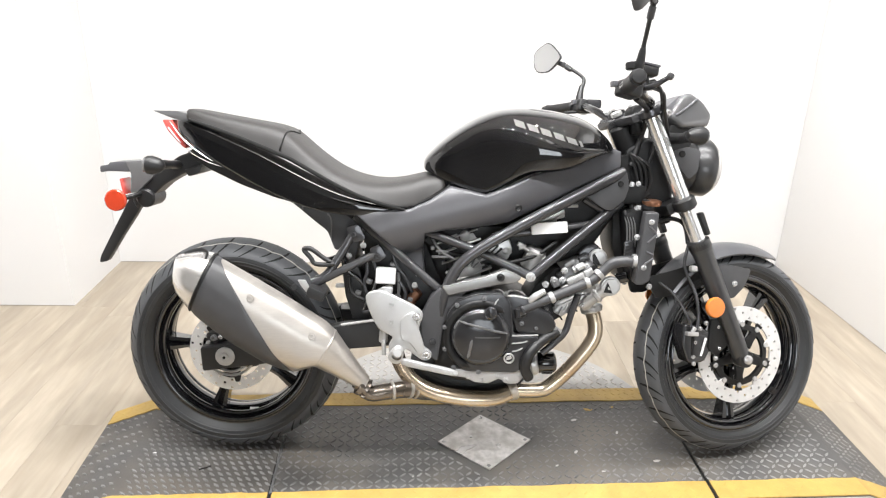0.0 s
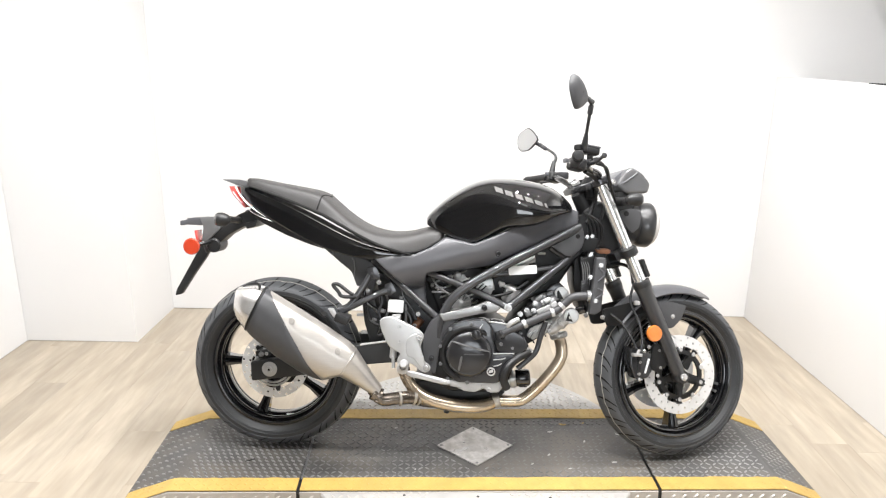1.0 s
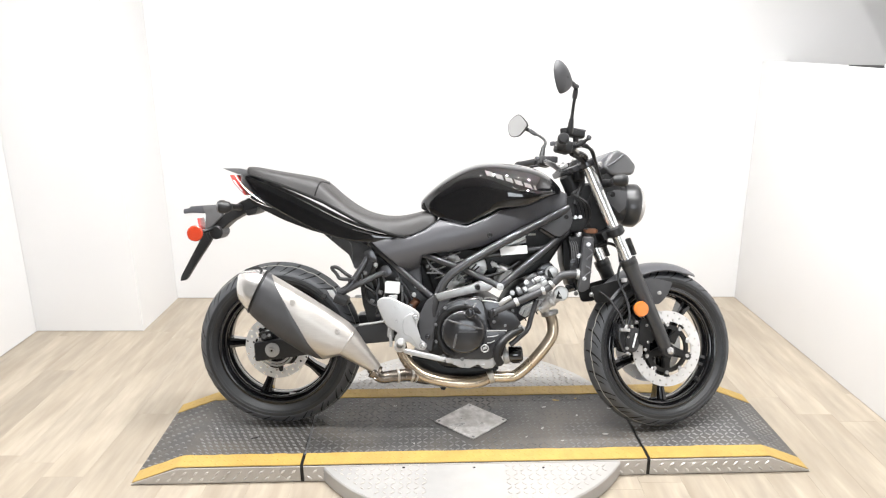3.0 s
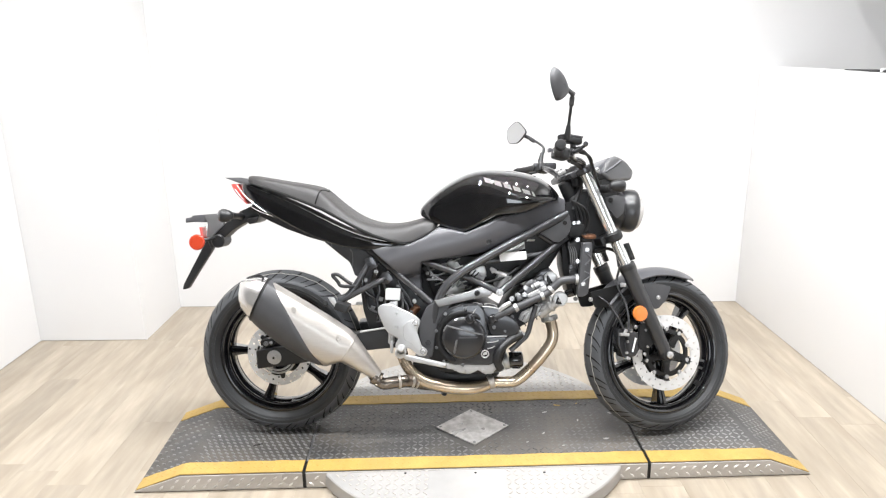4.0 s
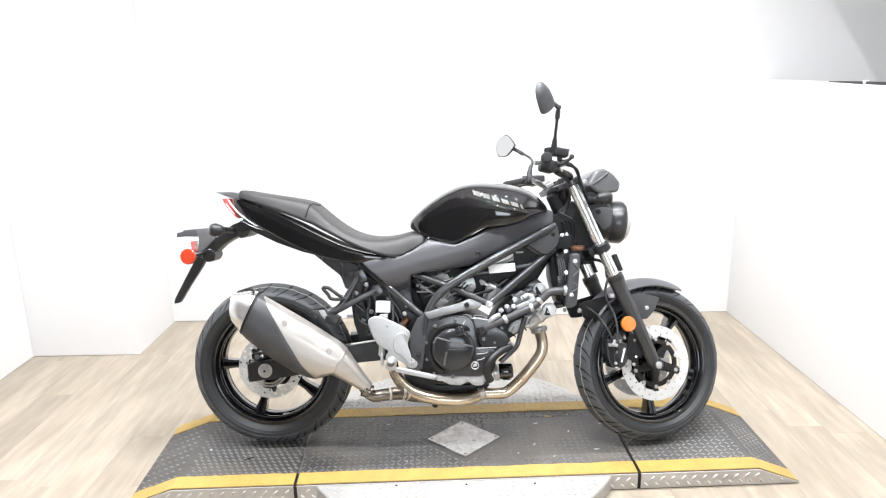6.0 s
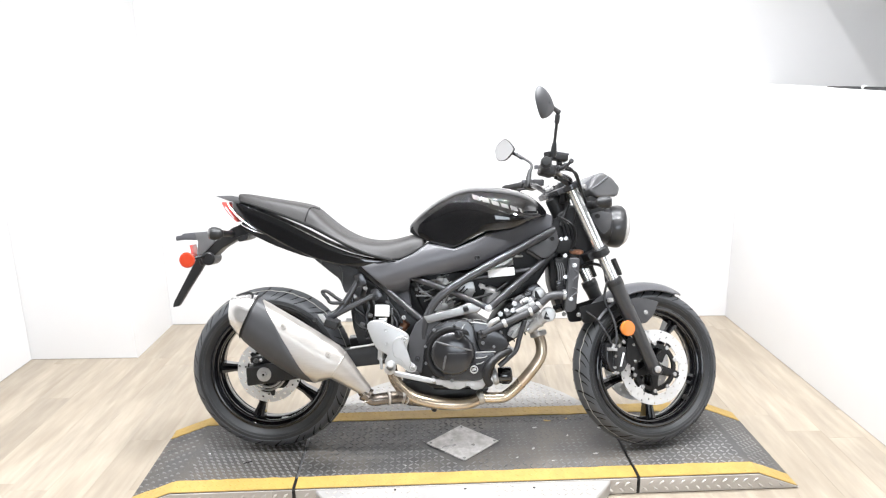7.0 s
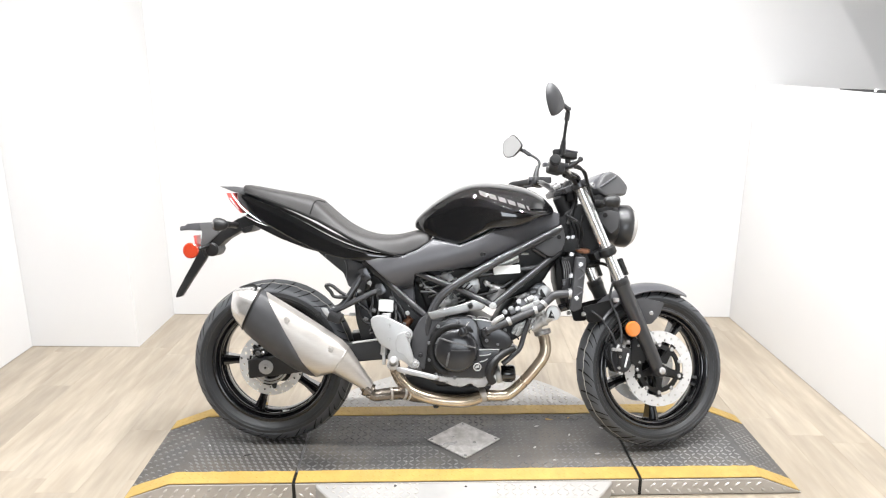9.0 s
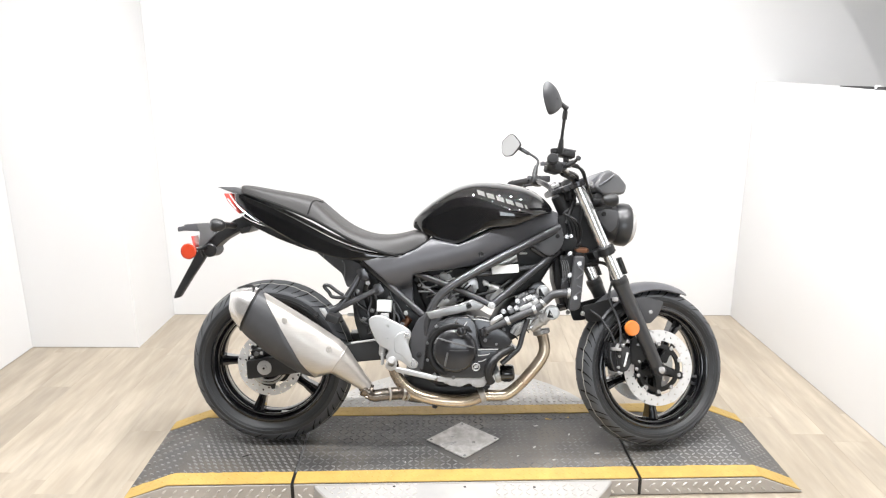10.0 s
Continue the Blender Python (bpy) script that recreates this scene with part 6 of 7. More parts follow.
# ---- foot rest ----
bracket = part("footrest_bracket", prism(rounded([(-0.325, 0.511), (-0.286, 0.526), (-0.236, 0.505), (-0.189, 0.481), (-0.173, 0.459), (-0.183, 0.425), (-0.177, 0.381), (-0.150, 0.356), (-0.155, 0.337), (-0.178, 0.336), (-0.218, 0.365), (-0.232, 0.336), (-0.256, 0.336), (-0.264, 0.375), (-0.255, 0.399), (-0.288, 0.418), (-0.311, 0.458)], 3), -0.196, -0.182, 0.005, 3), M_ALLOY, bike, "bright cast alloy footrest bracket")
part("bracket_rib", prism(rounded([(-0.233, 0.444), (-0.212, 0.466), (-0.192, 0.466), (-0.186, 0.432), (-0.168, 0.369), (-0.183, 0.353), (-0.207, 0.384), (-0.231, 0.397)], 3), -0.203, -0.195, 0.004, 3), M_ALLOY, bracket)
for p, q in (((-0.190, -0.205, 0.458), 0.0105), ((-0.163, -0.205, 0.354), 0.0105)):
    part("bracket_bolt", bolt_head(p, q, 0.007), M_BOLT, bracket)
for p in ((-0.256, -0.198, 0.491), (-0.257, -0.198, 0.443)):
    part("bracket_boss", lathe([(0.006, 0), (0.0075, -0.003), (0.005, -0.003), (0.004, 0)], p, 16, None, True), M_ALLOY, bracket)
peg = part("foot_peg", joined(rod((-0.245, -0.190, 0.345), (-0.235, -0.285, 0.386), 0.0125, 20), lathe([(0, 0.03), (0.017, 0.03), (0.020, 0.02), (0.020, -0.010), (0.014, -0.014), (0, -0.014)], (-0.244, -0.205, 0.351), 24)), M_ALLOY, bike, "bright alloy rider foot peg")
for i in range(5):
    part("peg_ridge", lathe([(0.0125, -0.004), (0.0150, 0), (0.0125, 0.004)], Vector((-0.238, -0.245, 0.371)) + Vector((0, -0.016 + i * 0.009, 0)), 18, None, True), M_ALLOY, peg)
part("brake_pedal", prism(chamfered([(-0.231, 0.343), (-0.207, 0.340), (-0.105, 0.317), (-0.081, 0.309), (-0.081, 0.295), (-0.108, 0.299), (-0.216, 0.322), (-0.231, 0.329)], 0.004), -0.212, -0.198, 0.004, 3), M_ALLOY, bike, "bright alloy brake pedal")
part("pedal_tip", rod((-0.085, -0.200, 0.300), (-0.086, -0.235, 0.315), 0.007), M_ALLOY, bike)
part("master_cylinder", rod((-0.278, -0.170, 0.417), (-0.281, -0.170, 0.376), 0.012), M_CAST, bike, "grey rear brake cylinder")
part("pedal_rod", rod((-0.279, -0.180, 0.386), (-0.278, -0.180, 0.344), 0.006), M_ALLOY, bike)
part("bracket_stud", brick((0.03, 0.02, 0.016), (-0.270, -0.170, 0.521), 0.004), M_ALLOY, bike)

# ---- engine ----
case = part("engine", prism(chamfered([(-0.107, 0.498), (0.032, 0.524), (0.167, 0.444), (0.125, 0.302), (0.105, 0.262), (-0.089, 0.260), (-0.145, 0.300), (-0.145, 0.433)], 0.02), -0.150, 0.15, 0.010, 3), M_BLOCK, bike, "black and grey twin-cylinder engine")
cover = part("crankcase_cover", prism(chamfered([(-0.112, 0.460), (-0.083, 0.500), (-0.033, 0.519), (0.038, 0.523), (0.060, 0.498), (0.071, 0.405), (0.137, 0.405), (0.143, 0.364), (0.107, 0.322), (0.080, 0.299), (-0.059, 0.301), (-0.096, 0.330), (-0.115, 0.381)], 0.010), -0.188, -0.14, 0.006, 3), M_ENGINE, case, "dark grey crankcase cover")
cc = Vector((-0.018, -0.200, 0.400))
clutch = part("clutch_cover", lathe([(0, 0.012), (0.080, 0.012), (0.0815, -0.002), (0.0805, -0.008), (0.076, -0.016), (0.068, -0.022), (0.056, -0.026), (0.040, -0.029), (0.020, -0.0305), (0, -0.031)], cc + Vector((0, 0.020, 0)), 72), M_ENGINE, case, "round glossy dark clutch cover")


# raised black band gives the gap round the clutch cover its shade
part("cover_shade_band", sweep([(cc.x + 0.0905 * math.cos(radians(a)), -0.1875, cc.z + 0.0905 * math.sin(radians(a))) for a in range(48, 262, 12)], [0.003] + [0.0105] * 16 + [0.003], 10, 2, 0.5), M_BLOCK, case, "black band painting the shaded gap round the clutch cover")


def on_dome(p, off=0.0):
    """A point laid on the clutch cover's dome."""
    q = math.hypot(p[0] - cc.x, p[1] - cc.z)
    return Vector((p[0], cc.y + 0.020 + float(np.interp(q, [0, 0.02, 0.04, 0.056, 0.068, 0.076, 0.0805], [-0.031, -0.0305, -0.029, -0.026, -0.022, -0.016, -0.008])) - off, p[1]))


# lines on the dome, made pale to paint the grooves' reflection
for p, q, w in (((-0.078, 0.447), (0.051, 0.414), 0.0034), ((-0.042, 0.398), (-0.052, 0.346), 0.0038), ((-0.078, 0.447), (-0.090, 0.425), 0.003)):
    part("cover_glint_line", sweep([on_dome((p[0] + (q[0] - p[0]) * k / 8, p[1] + (q[1] - p[1]) * k / 8)) for k in range(9)], [w * 0.5] + [w] * 7 + [w * 0.5], 8, 2), M_BRACKET, clutch, "pale line with the groove's reflection in its colour")
rows = [[on_dome(((-0.035, 0.407)[0] + ((0.033, 0.408)[0] - (-0.035, 0.407)[0]) * k / 8, (-0.035, 0.407)[1] - h), 0.0006) for k in range(9)] for h in (0, 0.002, 0.004)]
part("cover_lettering", skin(rows, cap=False, closed=False), M_BAR, clutch, "small worn lettering as a plain bar")
badge = part("cover_badge", lathe([(0.0105, 0.0), (0.0145, 0.0), (0.015, -0.003), (0.013, -0.0045), (0.0105, -0.003)], (0.059, -0.190, 0.342), 28, None, True), M_ALLOY, cover, "bright ring badge")
part("badge_mark", prism(chamfered([(-0.008, -0.006), (0.008, -0.002), (0.006, 0.008), (-0.006, 0.004)], 0.002), -0.003, 0.002, 0.001, 1), M_ALLOY, badge, "", pose(*(0.059, -0.190, 0.342)))
part("filler_plug", rod((0.009, -0.190, 0.470), (0.004, -0.225, 0.476), 0.017, 20), M_ENGINE, case, "dark grey oil filler plug")
part("plug_grip", brick((0.010, 0.012, 0.030), (0.005, -0.230, 0.479), 0.003, pose(0, 0, 0, 0, -20, 0)), M_ENGINE, case)
for p in ((-0.083, -0.190, 0.487), (-0.115, -0.188, 0.426), (-0.114, -0.188, 0.365), (-0.011, -0.190, 0.506), (0.045, -0.190, 0.520), (0.115, -0.165, 0.500), (-0.090, -0.188, 0.312), (-0.022, -0.188, 0.301), (0.092, -0.175, 0.435), (0.132, -0.170, 0.421), (0.159, -0.160, 0.471)):
    part("cover_bolt", bolt_head(p, 0.0062, 0.006), M_BRACKET, case)
for a, b, c in (((0.066, -0.190, 0.383), (0.096, -0.190, 0.386), (0.107, -0.190, 0.391)), ((0.067, -0.190, 0.361), (0.083, -0.190, 0.364), (0.095, -0.190, 0.371))):
    part("cover_rib", sweep([a, b, c], 0.0019, 8), M_CAST, cover)
# pale alloy line paints the light edge of the crankcase step
part("step_light_line", sweep([(0.066, -0.188, 0.404), (0.103, -0.188, 0.405), (0.137, -0.180, 0.404)], 0.0024, 8), M_CAST, cover)
upper = part("water_pump_cover", prism(chamfered([(0.044, 0.495), (0.058, 0.517), (0.103, 0.511), (0.126, 0.487), (0.172, 0.462), (0.189, 0.424), (0.160, 0.398), (0.079, 0.404), (0.063, 0.455)], 0.01), -0.172, -0.12, 0.007, 3), M_ENGINE, case, "dark grey pump cover")
# pale line painting the highlight on the pump cover's top edge
part("lip_highlight", sweep([(0.015, -0.190, 0.487), (0.032, -0.185, 0.509), (0.064, -0.180, 0.512), (0.109, -0.175, 0.504)], 0.0022, 8), M_CAST, upper)
pan = part("oil_pan", prism(chamfered([(-0.087, 0.305), (0.101, 0.310), (0.105, 0.290), (0.087, 0.267), (0.060, 0.264), (0.035, 0.280), (0.005, 0.266), (-0.032, 0.269), (-0.056, 0.282), (-0.081, 0.285)], 0.004), -0.183, 0.12, 0.006, 3), M_PAN, case, "bright cast oil pan")
part("pan_plug", bolt_head((0.053, -0.185, 0.278), 0.008, 0.006), M_CAST, pan)
for p in ((-0.050, -0.184, 0.283), (-0.011, -0.184, 0.277), (0.029, -0.184, 0.287), (0.090, -0.184, 0.284)):
    part("pan_bolt", bolt_head(p, 0.0045, 0.004), M_CAST, pan)
part("sump", prism(chamfered([(-0.089, 0.246), (0.119, 0.248), (0.080, 0.210), (-0.120, 0.208), (-0.185, 0.239), (-0.216, 0.279), (-0.105, 0.280)], 0.01), -0.10, 0.10, 0.008), M_BLOCK, case, "black sump")


def finned(name, a, b, w, d, n, mat, label, case):
    """A cylinder barrel from a to b: block with cooling fins square to its axis."""
    a, b = Vector(a), Vector(b)
    way = (b - a).normalized()
    tilt = math.degrees(math.atan2(way.x, way.z))
    t = pose(0, 0, 0, 0, tilt, 0)
    parts = [brick((w * 0.86, d * 0.86, (b - a).length), (a + b) / 2, 0.008, t)]
    core = part(name, joined(*parts), M_BLOCK, case, label)
    for i in range(n):
        p = a + (b - a) * ((i + 0.5) / n)
        part("fin", brick((w, d, 0.0045), p, 0.0018, t, 1), mat, core)
    return core


front = finned("front_cylinder", (0.120, -0.020, 0.418), (0.262, -0.020, 0.505), 0.085, 0.18, 7, M_BLOCK, "black finned front cylinder", case)
rear = finned("rear_cylinder", (-0.008, 0.000, 0.453), (-0.092, 0.000, 0.669), 0.125, 0.20, 8, M_CAST, "grey finned rear cylinder", case)
part("cylinder_jacket", prism(chamfered([(0.103, 0.450), (0.137, 0.516), (0.197, 0.570), (0.227, 0.557), (0.230, 0.492), (0.172, 0.426)], 0.010), -0.075, 0.07, 0.008), M_BLOCK, case, "black front cylinder jacket")
head = part("front_head", prism(chamfered([(0.196, 0.526), (0.217, 0.586), (0.270, 0.614), (0.293, 0.586), (0.289, 0.552), (0.221, 0.507)], 0.008), -0.120, 0.10, 0.008, 3), M_BRACKET, case, "grey cast front cylinder head")
lower_head = part("head_lower", prism(chamfered([(0.184, 0.456), (0.200, 0.480), (0.262, 0.511), (0.300, 0.538), (0.320, 0.520), (0.292, 0.482), (0.264, 0.473), (0.206, 0.441)], 0.006), -0.124, 0.10, 0.006, 3), M_CAST, head, "grey cast lower head")
part("head_flange", prism(chamfered([(0.182, 0.457), (0.194, 0.472), (0.268, 0.508), (0.272, 0.494), (0.206, 0.443)], 0.004), -0.136, -0.120, 0.003), M_CAST, lower_head, "bright head flange")
for k in range(5):
    part("head_fin", brick((0.0036, 0.010, 0.024), Vector((0.200, -0.138, 0.462)).lerp(Vector((0.262, -0.138, 0.494)), k / 4), 0.001, pose(0, 0, 0, 0, 28, 0), 1), M_ALLOY if k % 2 else M_BRACKET, lower_head)
part("cam_tube", joined(rod((0.258, -0.112, 0.470), (0.336, -0.128, 0.532), 0.0200, 28), rod((0.296, -0.120, 0.500), (0.306, -0.122, 0.508), 0.0235, 28)), M_CAST, lower_head, "grey cam housing tube")


def cap_plug(name, place, r, wedge, label):
    """A round cap with a turned rim, a raised land and a dark wedge-shaped recess."""
    cap = part(name, lathe([(0, 0.012), (r, 0.012), (r * 1.04, 0.008), (r * 1.04, -0.002), (r * 0.98, -0.006), (r * 0.88, -0.0065), (r * 0.86, -0.004), (r * 0.80, -0.004), (r * 0.78, -0.0065), (0, -0.007)], place, 40), M_ALLOY, head, label)
    part("plug_slot", prism([(x * r, z * r) for x, z in wedge], -0.0008, 0.0008, 0.0003, 1), M_BLOCK, cap, "dark wedge recess", pose(place[0], place[1] - 0.0074, place[2]))


cap_plug("cam_plug", (0.334, -0.138, 0.532), 0.0262, [(-0.72, -0.62), (0.20, -0.72), (-0.36, 0.52)], "round bright cam cover plug")
cap_plug("cam_plug", (0.304, -0.108, 0.603), 0.0238, [(-0.66, -0.60), (0.28, -0.74), (-0.50, 0.62), (-0.74, 0.40)], "round bright cam cover plug")
part("valve_cover", prism(chamfered([(0.248, 0.612), (0.270, 0.634), (0.300, 0.640), (0.318, 0.622), (0.300, 0.600), (0.262, 0.594)], 0.006), -0.098, 0.07, 0.006), M_ENGINE, head, "dark valve cover")
for p, size, turn, mat in (((0.240, -0.128, 0.550), (0.052, 0.020, 0.020), -28, M_CAST), ((0.275, -0.126, 0.566), (0.026, 0.024, 0.024), -28, M_CAST), ((0.222, -0.124, 0.530), (0.040, 0.018, 0.012), -28, M_CAST),
                           ((0.186, -0.124, 0.536), (0.022, 0.022, 0.022), -28, M_BRACKET), ((0.262, -0.116, 0.604), (0.030, 0.020, 0.018), -20, M_ENGINE), ((0.224, -0.122, 0.590), (0.034, 0.018, 0.014), -32, M_BRACKET)):
    part("head_casting", brick(size, p, 0.005, pose(0, 0, 0, 0, turn, 0), 3), mat, head)
part("sensor_barrel", rod((0.232, -0.130, 0.573), (0.262, -0.130, 0.589), 0.0095, 18), M_ALLOY, head, "bright sensor barrel")
part("sensor_collar", rod((0.238, -0.130, 0.576), (0.243, -0.130, 0.579), 0.0115, 18), M_BRACKET, head)
for p in ((0.196, -0.128, 0.560), (0.258, -0.132, 0.536), (0.292, -0.124, 0.580)):
    part("head_pocket", brick((0.016, 0.010, 0.014), p, 0.003, pose(0, 0, 0, 0, -25, 0)), M_BLOCK, head)
part("bright_elbow", sweep([(0.112, -0.166, 0.494), (0.128, -0.170, 0.510), (0.152, -0.164, 0.522)], [0.0085, 0.0100, 0.0085], 14), M_ALLOY, case, "bright alloy elbow above the pump cover")
rhead = part("rear_head", prism(chamfered([(-0.185, 0.644), (-0.093, 0.692), (0.061, 0.685), (0.070, 0.622), (0.017, 0.574), (-0.092, 0.573)], 0.012), -0.085, 0.085, 0.008, 3), M_BLOCK, case, "black rear cylinder head")
part("rear_casting", prism(chamfered([(-0.011, 0.614), (0.027, 0.645), (0.061, 0.651), (0.069, 0.621), (0.056, 0.593), (0.031, 0.591), (0.010, 0.605)], 0.005), -0.098, -0.06, 0.004), M_ALLOY, rhead, "bright cast side of the rear head")
part("rear_casting", prism(chamfered([(-0.111, 0.653), (-0.083, 0.663), (-0.074, 0.638), (-0.089, 0.635)], 0.003), -0.090, -0.06, 0.003), M_CAST, rhead)
part("rear_casting", prism(chamfered([(-0.068, 0.657), (-0.040, 0.666), (-0.028, 0.648), (-0.052, 0.638)], 0.003), -0.092, -0.06, 0.003), M_CAST, rhead)
for k in range(3):
    p, q = Vector((-0.012, -0.100, 0.607)), Vector((0.020, -0.100, 0.642))
    part("head_rib", rod(p + Vector((0.012 * k, 0, -0.004 * k)), q + Vector((0.010 * k, 0, -0.008 * k)), 0.0028, 8), M_BLOCK, rhead)
rear_dome = part("rear_dome", lathe([(0, 0), (0.036, 0), (0.034, -0.008), (0.016, -0.016), (0.010, -0.020), (0, -0.020)], (-0.048, -0.084, 0.563), 32), M_CAST, rhead, "ribbed grey casting")
for k in range(7):
    th = radians(20 + 23 * k)
    part("dome_rib", rod((-0.048 + 0.012 * math.cos(th), -0.104, 0.563 + 0.012 * math.sin(th)), (-0.048 + 0.044 * math.cos(th), -0.092, 0.563 + 0.044 * math.sin(th)), 0.0026, 8), M_ALLOY if k % 3 == 0 else M_BRACKET, rear_dome)
for p, q in (((0.051, -0.090, 0.618), 0.013), ((-0.062, -0.090, 0.658), 0.015), ((0.031, -0.080, 0.657), 0.014)):
    part("head_plug", lathe([(0, 0.006), (q, 0.006), (q, -0.006), (q * 0.7, -0.009), (0, -0.009)], p, 18), M_CAST if q > 0.0135 else M_ALLOY, rhead)
for i in range(6):
    a = Vector((-0.092, -0.090, 0.576)).lerp(Vector((-0.079, -0.090, 0.520)), i / 5)
    part("head_rib", rod(a, a + Vector((0.035, 0, 0.03)), 0.003, 8), M_ALLOY, rhead)
for i in range(5):
    a = Vector((-0.003, -0.086, 0.629)).lerp(Vector((0.046, -0.086, 0.636)), i / 4)
    part("head_rib", rod(a, a + Vector((0.022, 0, -0.026)), 0.003, 8), M_ALLOY, rhead)
air = part("airbox", prism(chamfered([(-0.178, 0.644), (0.002, 0.669), (0.217, 0.765), (0.347, 0.789), (0.358, 0.727), (0.287, 0.615), (0.163, 0.565), (0.036, 0.548), (-0.123, 0.514)], 0.015), -0.070, 0.075, 0.012, 3), M_BLOCK, bike, "black airbox")
part("intake_clip", brick((0.018, 0.012, 0.014), (0.090, -0.100, 0.637), 0.004, pose(0, 0, 0, 0, 25, 0)), M_ALLOY, air)
part("intake_clip", rod((0.098, -0.100, 0.629), (0.117, -0.100, 0.619), 0.006, 12), M_ALLOY, air)
part("throttle_body", rod((0.138, -0.090, 0.625), (0.118, -0.080, 0.567), 0.028, 24), M_CAST, air, "grey throttle body")
part("injector_rail", sweep([(0.128, -0.085, 0.702), (0.174, -0.085, 0.711), (0.208, -0.085, 0.730)], 0.007, 10), M_CAST, air)
part("intake_plate", prism(chamfered([(0.154, 0.720), (0.208, 0.739), (0.212, 0.711), (0.167, 0.698)], 0.003), -0.084, -0.072, 0.002), M_CAST, air)
part("intake_rib", rod((0.218, -0.085, 0.742), (0.246, -0.085, 0.743), 0.004, 8), M_CAST, air)
for p, b in (((0.085, -0.100, 0.627), (0.106, -0.100, 0.633)), ((0.110, -0.100, 0.608), (0.134, -0.100, 0.621)), ((0.135, -0.100, 0.586), (0.162, -0.100, 0.602)), ((0.149, -0.100, 0.692), (0.187, -0.100, 0.702))):
    part("wire_plug", rod(p, b, 0.007, 10), M_ALLOY, air)
part("wire", sweep([(0.029, -0.120, 0.584), (0.078, -0.120, 0.594), (0.136, -0.110, 0.611), (0.189, -0.100, 0.646)], 0.0055, 10), M_HOSE, bike, "black wire along the frame")
part("wire", sweep([(-0.138, -0.100, 0.625), (-0.092, -0.100, 0.607), (-0.046, -0.100, 0.610)], 0.005, 10), M_HOSE, bike)
part("wire", sweep([(-0.153, -0.100, 0.656), (-0.130, -0.110, 0.620), (-0.092, -0.110, 0.596)], 0.004, 10), M_BRACKET, bike)
part("bracket_small", brick((0.045, 0.01, 0.006), (-0.130, -0.110, 0.602), 0.002), M_BRACKET, bike)
part("bracket_small", brick((0.035, 0.01, 0.006), (-0.123, -0.110, 0.617), 0.002), M_BRACKET, bike)
for p in ((-0.187, -0.100, 0.559), (-0.172, -0.100, 0.549), (-0.150, -0.100, 0.625)):
    part("wire_clip", brick((0.012, 0.01, 0.012), p, 0.003), M_BRACKET, bike)

# cooling: pipe along the engine, hose to the radiator, clamps
pipe = part("coolant_pipe", sweep([(0.092, -0.165, 0.469), (0.148, -0.165, 0.495), (0.222, -0.160, 0.526), (0.281, -0.155, 0.552), (0.314, -0.150, 0.581), (0.339, -0.150, 0.600), (0.395, -0.150, 0.605)], [0.0128, 0.0130, 0.0130, 0.0132, 0.0140, 0.0150, 0.0150], 18), M_SHIELD, bike, "dark coolant hose along the engine")
part("pipe_flange", joined(rod((0.081, -0.160, 0.461), (0.101, -0.166, 0.473), 0.019, 20), rod((0.083, -0.172, 0.449), (0.079, -0.172, 0.477), 0.010, 14)), M_ENGINE, pipe)
for a, b in (((0.166, -0.164, 0.502), (0.178, -0.163, 0.508)), ((0.261, -0.157, 0.543), (0.273, -0.156, 0.547)), ((0.293, -0.154, 0.564), (0.302, -0.152, 0.573))):
    part("hose_clamp", rod(a, b, 0.0158, 24, 0.1), M_ALLOY, pipe, "bright hose clamp")
part("hose_clamp", lathe([(0.015, -0.006), (0.0190, -0.005), (0.0190, 0.005), (0.015, 0.006)], (0.391, -0.150, 0.605), 24, toward((1, 0, 0)), True), M_ALLOY, pipe, "bright hose clamp")
part("engine_stay", sweep([(0.246, -0.148, 0.512), (0.228, -0.148, 0.452), (0.214, -0.150, 0.405), (0.181, -0.160, 0.373), (0.150, -0.165, 0.348)], 0.0095, 12), M_TUBE, bike, "black engine stay tube")
part("lower_hose", sweep([(0.192, -0.150, 0.404), (0.148, -0.175, 0.386), (0.116, -0.195, 0.360), (0.103, -0.198, 0.332), (0.104, -0.195, 0.309), (0.115, -0.185, 0.285)], 0.0142, 16), M_HOSE, bike, "thick black lower hose")
part("hose_elbow", sweep([(0.129, -0.150, 0.436), (0.149, -0.155, 0.435), (0.191, -0.150, 0.408), (0.214, -0.140, 0.391)], 0.010, 14), M_CAST, bike, "grey coolant elbow")
part("elbow_clamp", brick((0.018, 0.03, 0.026), (0.164, -0.155, 0.425), 0.004), M_ALLOY, bike)
oil = part("oil_filter", lathe([(0, 0), (0.028, 0), (0.030, 0.004), (0.030, 0.045), (0.027, 0.050), (0.022, 0.053), (0, 0.053)], (0.150, -0.090, 0.295), 28, toward((1, 0, 0.05))), M_RIM, bike, "black oil filter")
for i in range(10):
    th = 2 * math.pi * i / 10
    part("filter_rib", brick((0.030, 0.004, 0.004), Vector((0.150, -0.090, 0.295)) + Vector((0.028, 0.0305 * math.cos(th), 0.0305 * math.sin(th))), 0.001, None, 1), M_RIM, oil)
part("filter_seat", rod((0.128, -0.090, 0.290), (0.150, -0.090, 0.295), 0.033, 28), M_ALLOY, bike, "bright oil filter seat")
for p in ((0.210, -0.130, 0.572), (0.205, -0.130, 0.547), (0.267, -0.130, 0.585), (0.159, -0.130, 0.533), (0.181, -0.130, 0.546), (0.260, -0.130, 0.478)):
    part("head_bolt", bolt_head(p, 0.0088, 0.008), M_BOLT, case)
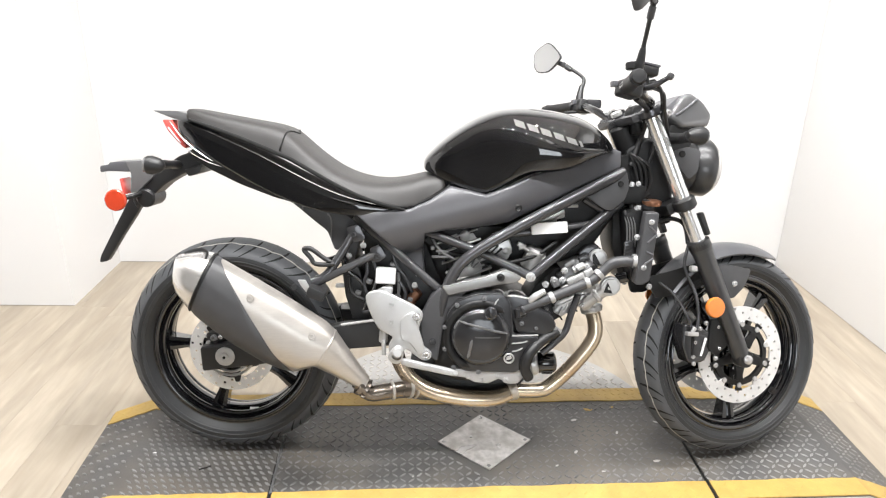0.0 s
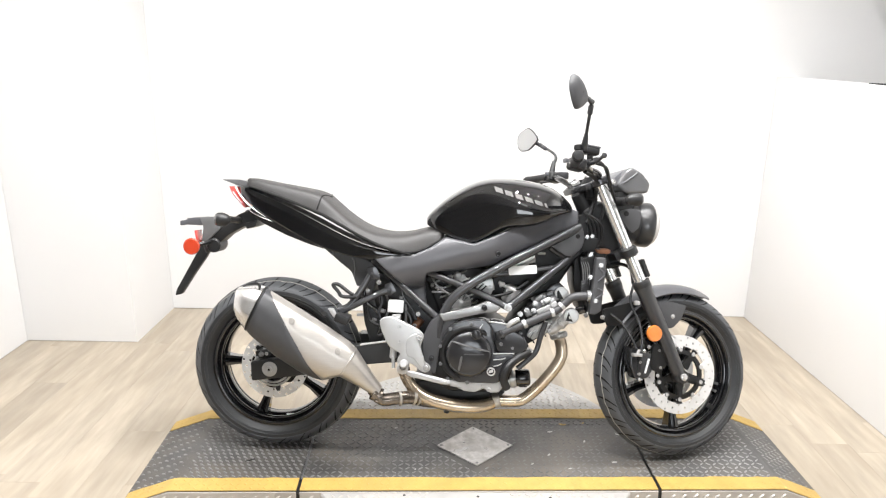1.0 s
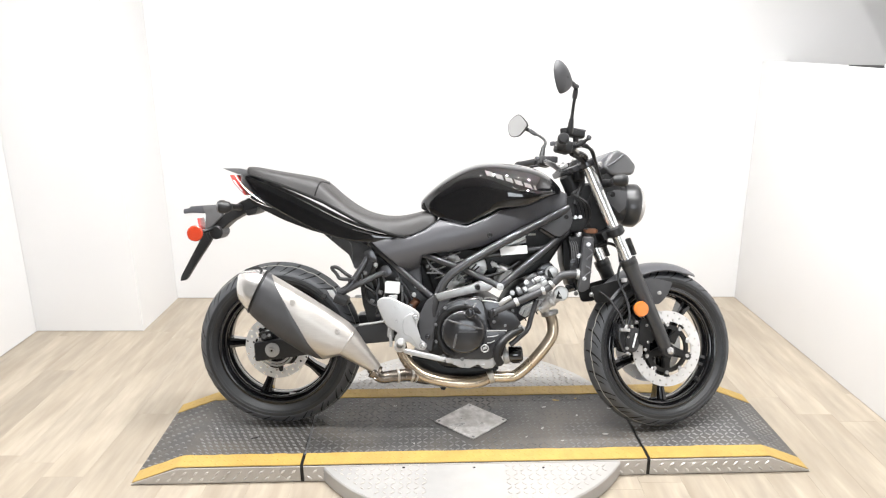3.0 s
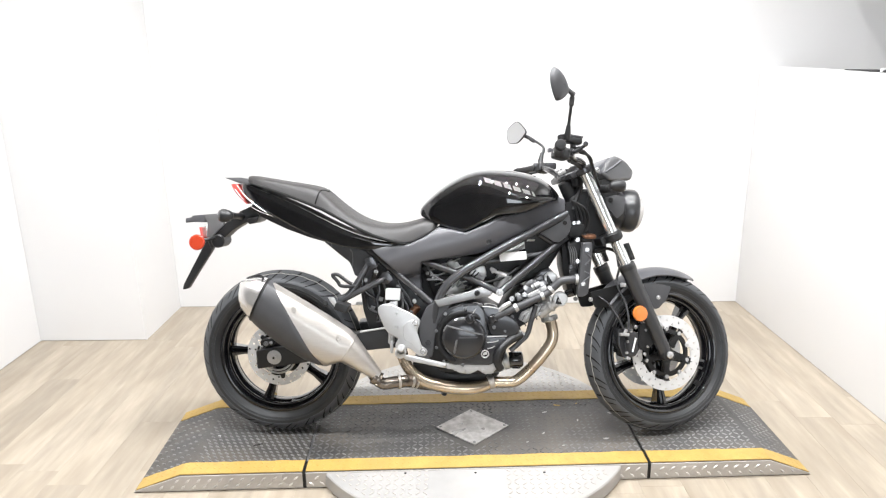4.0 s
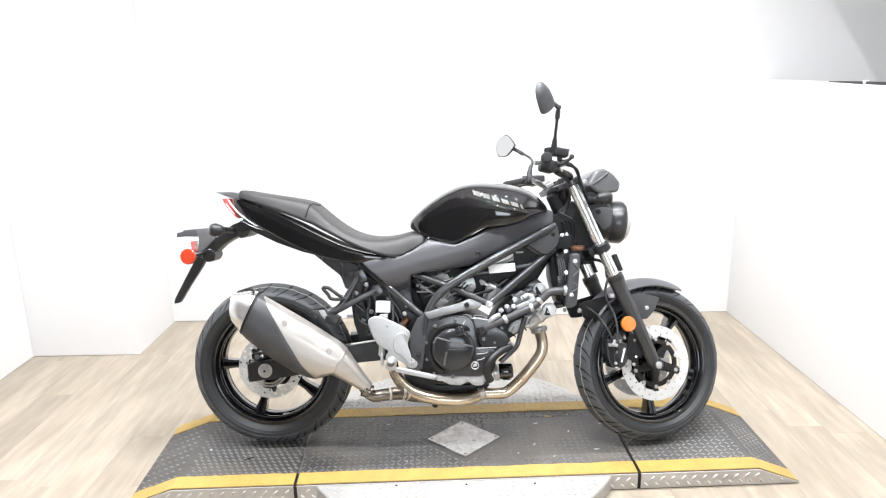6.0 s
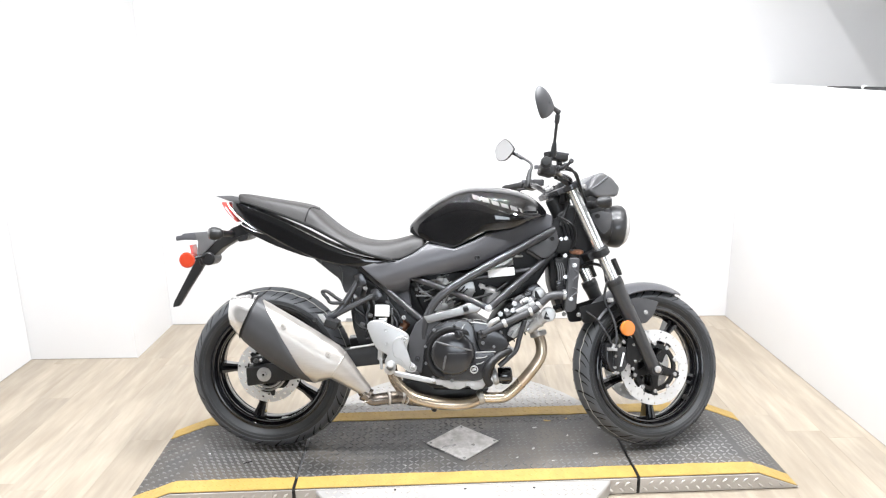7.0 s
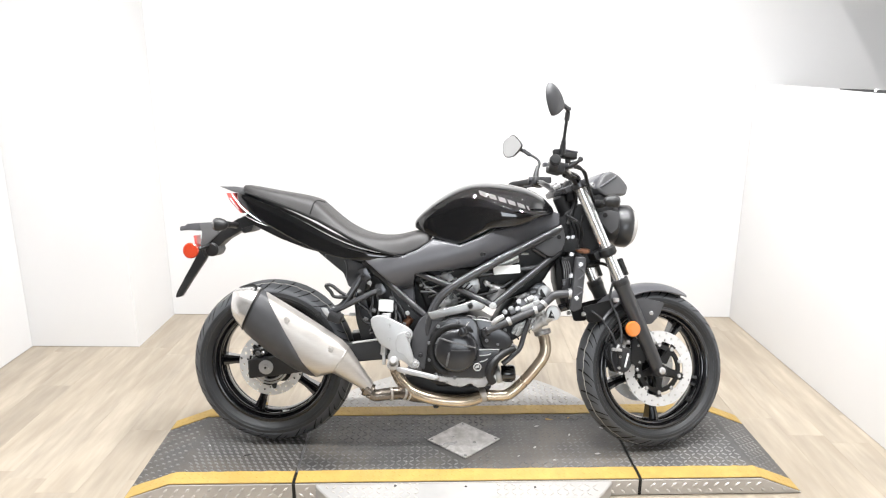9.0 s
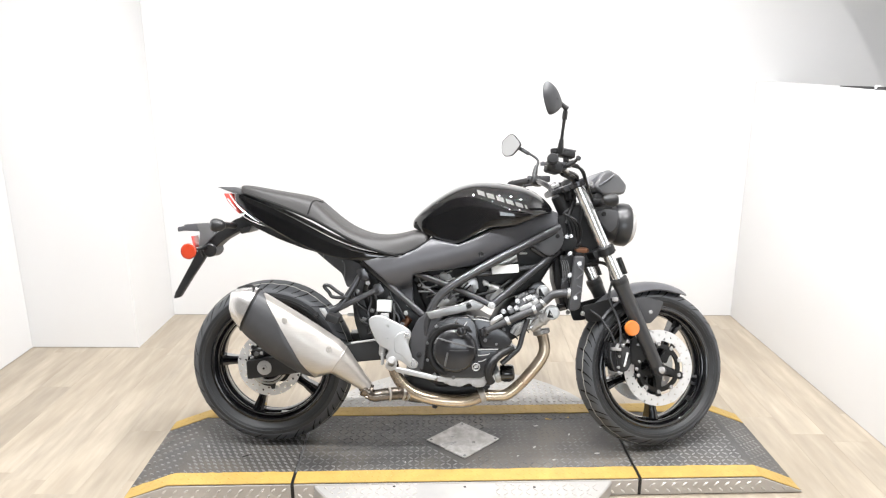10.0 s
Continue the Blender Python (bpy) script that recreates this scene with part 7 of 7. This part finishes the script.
part("water_neck", sweep([(0.286, -0.100, 0.461), (0.278, -0.110, 0.501), (0.298, -0.120, 0.530)], 0.014, 14), M_CAST, bike, "bright water neck")

# radiator
rad = part("radiator", prism(chamfered([(0.365, 0.729), (0.409, 0.743), (0.413, 0.722), (0.416, 0.550), (0.389, 0.547)], 0.006), -0.130, 0.150, 0.005), M_BLOCK, bike, "black radiator")
for k in range(4):
    x = 0.366 + 0.0075 * k
    part("core_rib", sweep([(x - 0.004, -0.133, 0.722), (x + 0.003, -0.135, 0.700), (x + 0.006, -0.135, 0.664), (x + 0.006, -0.134, 0.640)], [0.0010, 0.0021, 0.0021, 0.0010], 8), M_BRACKET, rad, "pale curved rib of the core")
for side in (NEAR, FAR):
    y = side * 0.165
    shroud = part("radiator_side", prism(chamfered([(0.408, 0.739), (0.443, 0.739), (0.441, 0.689), (0.430, 0.556), (0.410, 0.543), (0.389, 0.546), (0.395, 0.598)], 0.006), min(y - side * 0.03, y + side * 0.008), max(y - side * 0.03, y + side * 0.008), 0.004, 3), M_SHIELD, bike, "matte black radiator side panel")
    for a, b in (((0.419, 0.703), (0.438, 0.686)), ((0.439, 0.680), (0.417, 0.659)), ((0.416, 0.635), (0.434, 0.626)), ((0.435, 0.617), (0.412, 0.601))):
        part("panel_rib", rod((a[0], side * 0.173, a[1]), (b[0], side * 0.173, b[1]), 0.003, 8), M_GREY, shroud)
    for p in ((0.424, 0.714), (0.411, 0.592)):
        part("panel_bolt", bolt_head((p[0], side * 0.173, p[1]), 0.0075, 0.006, (0, side, 0)), M_BOLT, shroud)
part("radiator_bolt", bolt_head((0.395, -0.150, 0.670), 0.008, 0.006), M_BOLT, bike)
part("radiator_neck", rod((0.433, -0.100, 0.734), (0.439, -0.100, 0.764), 0.020, 20), M_BLOCK, bike)
part("radiator_cap", lathe([(0, 0), (0.024, 0), (0.026, 0.004), (0.026, 0.012), (0.018, 0.016), (0, 0.017)], (0.443, -0.100, 0.749), 24, toward((0, 0, 1))), M_COPPER, bike, "brown-red radiator cap")
part("horn", rod((0.358, -0.100, 0.544), (0.389, -0.110, 0.553), 0.015, 24), M_RIM, bike, "small black horn")
part("slot_plate", prism(chamfered([(0.365, 0.655), (0.387, 0.661), (0.387, 0.618), (0.366, 0.612)], 0.003), -0.142, -0.134, 0.002), M_TUBE, rad)
for k in range(4):
    part("slot", prism([(0.3675, 0.6205 + 0.009 * k), (0.3845, 0.6255 + 0.009 * k), (0.3845, 0.6300 + 0.009 * k), (0.3675, 0.6250 + 0.009 * k)], -0.1428, -0.1415, 0.0002, 1), M_GROOVE, rad)
for p in ((0.396, -0.140, 0.748), (0.389, -0.090, 0.805), (0.406, -0.090, 0.807), (0.397, -0.120, 0.743)):
    part("small_plug", bolt_head(p, 0.0065, 0.007), M_BOLT, bike)
part("head_loom", sweep([(0.380, -0.070, 0.793), (0.420, -0.060, 0.769), (0.445, -0.050, 0.776)], 0.009, 10), M_HOSE, bike)
part("head_loom", sweep([(0.392, -0.070, 0.763), (0.397, -0.080, 0.726), (0.385, -0.080, 0.687)], 0.009, 10), M_HOSE, bike)
part("loom_box", brick((0.06, 0.08, 0.05), (0.399, -0.050, 0.776), 0.008), M_BLOCK, bike, "black connector box")
for i in range(3):
    part("horn_rib", sweep([(0.365, -0.120, 0.737), ((0.374, -0.120, 0.695)[0] + 0.008 * i, -0.125, (0.374, -0.120, 0.695)[2]), (0.382, -0.120, 0.656)], 0.003, 8), M_TUBE, bike)

# ---- floor planks, last ----
rng = random.Random(11)
WIDE, GAP = 0.152, 0.0004
x = LEFT
while x < RIGHT + 0.22:
    x1 = min(x + WIDE, RIGHT + 0.22)
    y = FRONT - rng.random() * 1.1
    while y < BACK:
        long = 1.22
        y0, y1 = max(y, FRONT), min(y + long, BACK)
        y += long
        if y1 - y0 < 0.05:
            continue
        ob = part("plank", brick((x1 - x - GAP, y1 - y0 - GAP, 0.008), (0, 0, 0), 0.0003, None, 1), M_OAK, floor, "", pose((x + x1) / 2, (y0 + y1) / 2, FLOOR - 0.004))
    x += WIDE
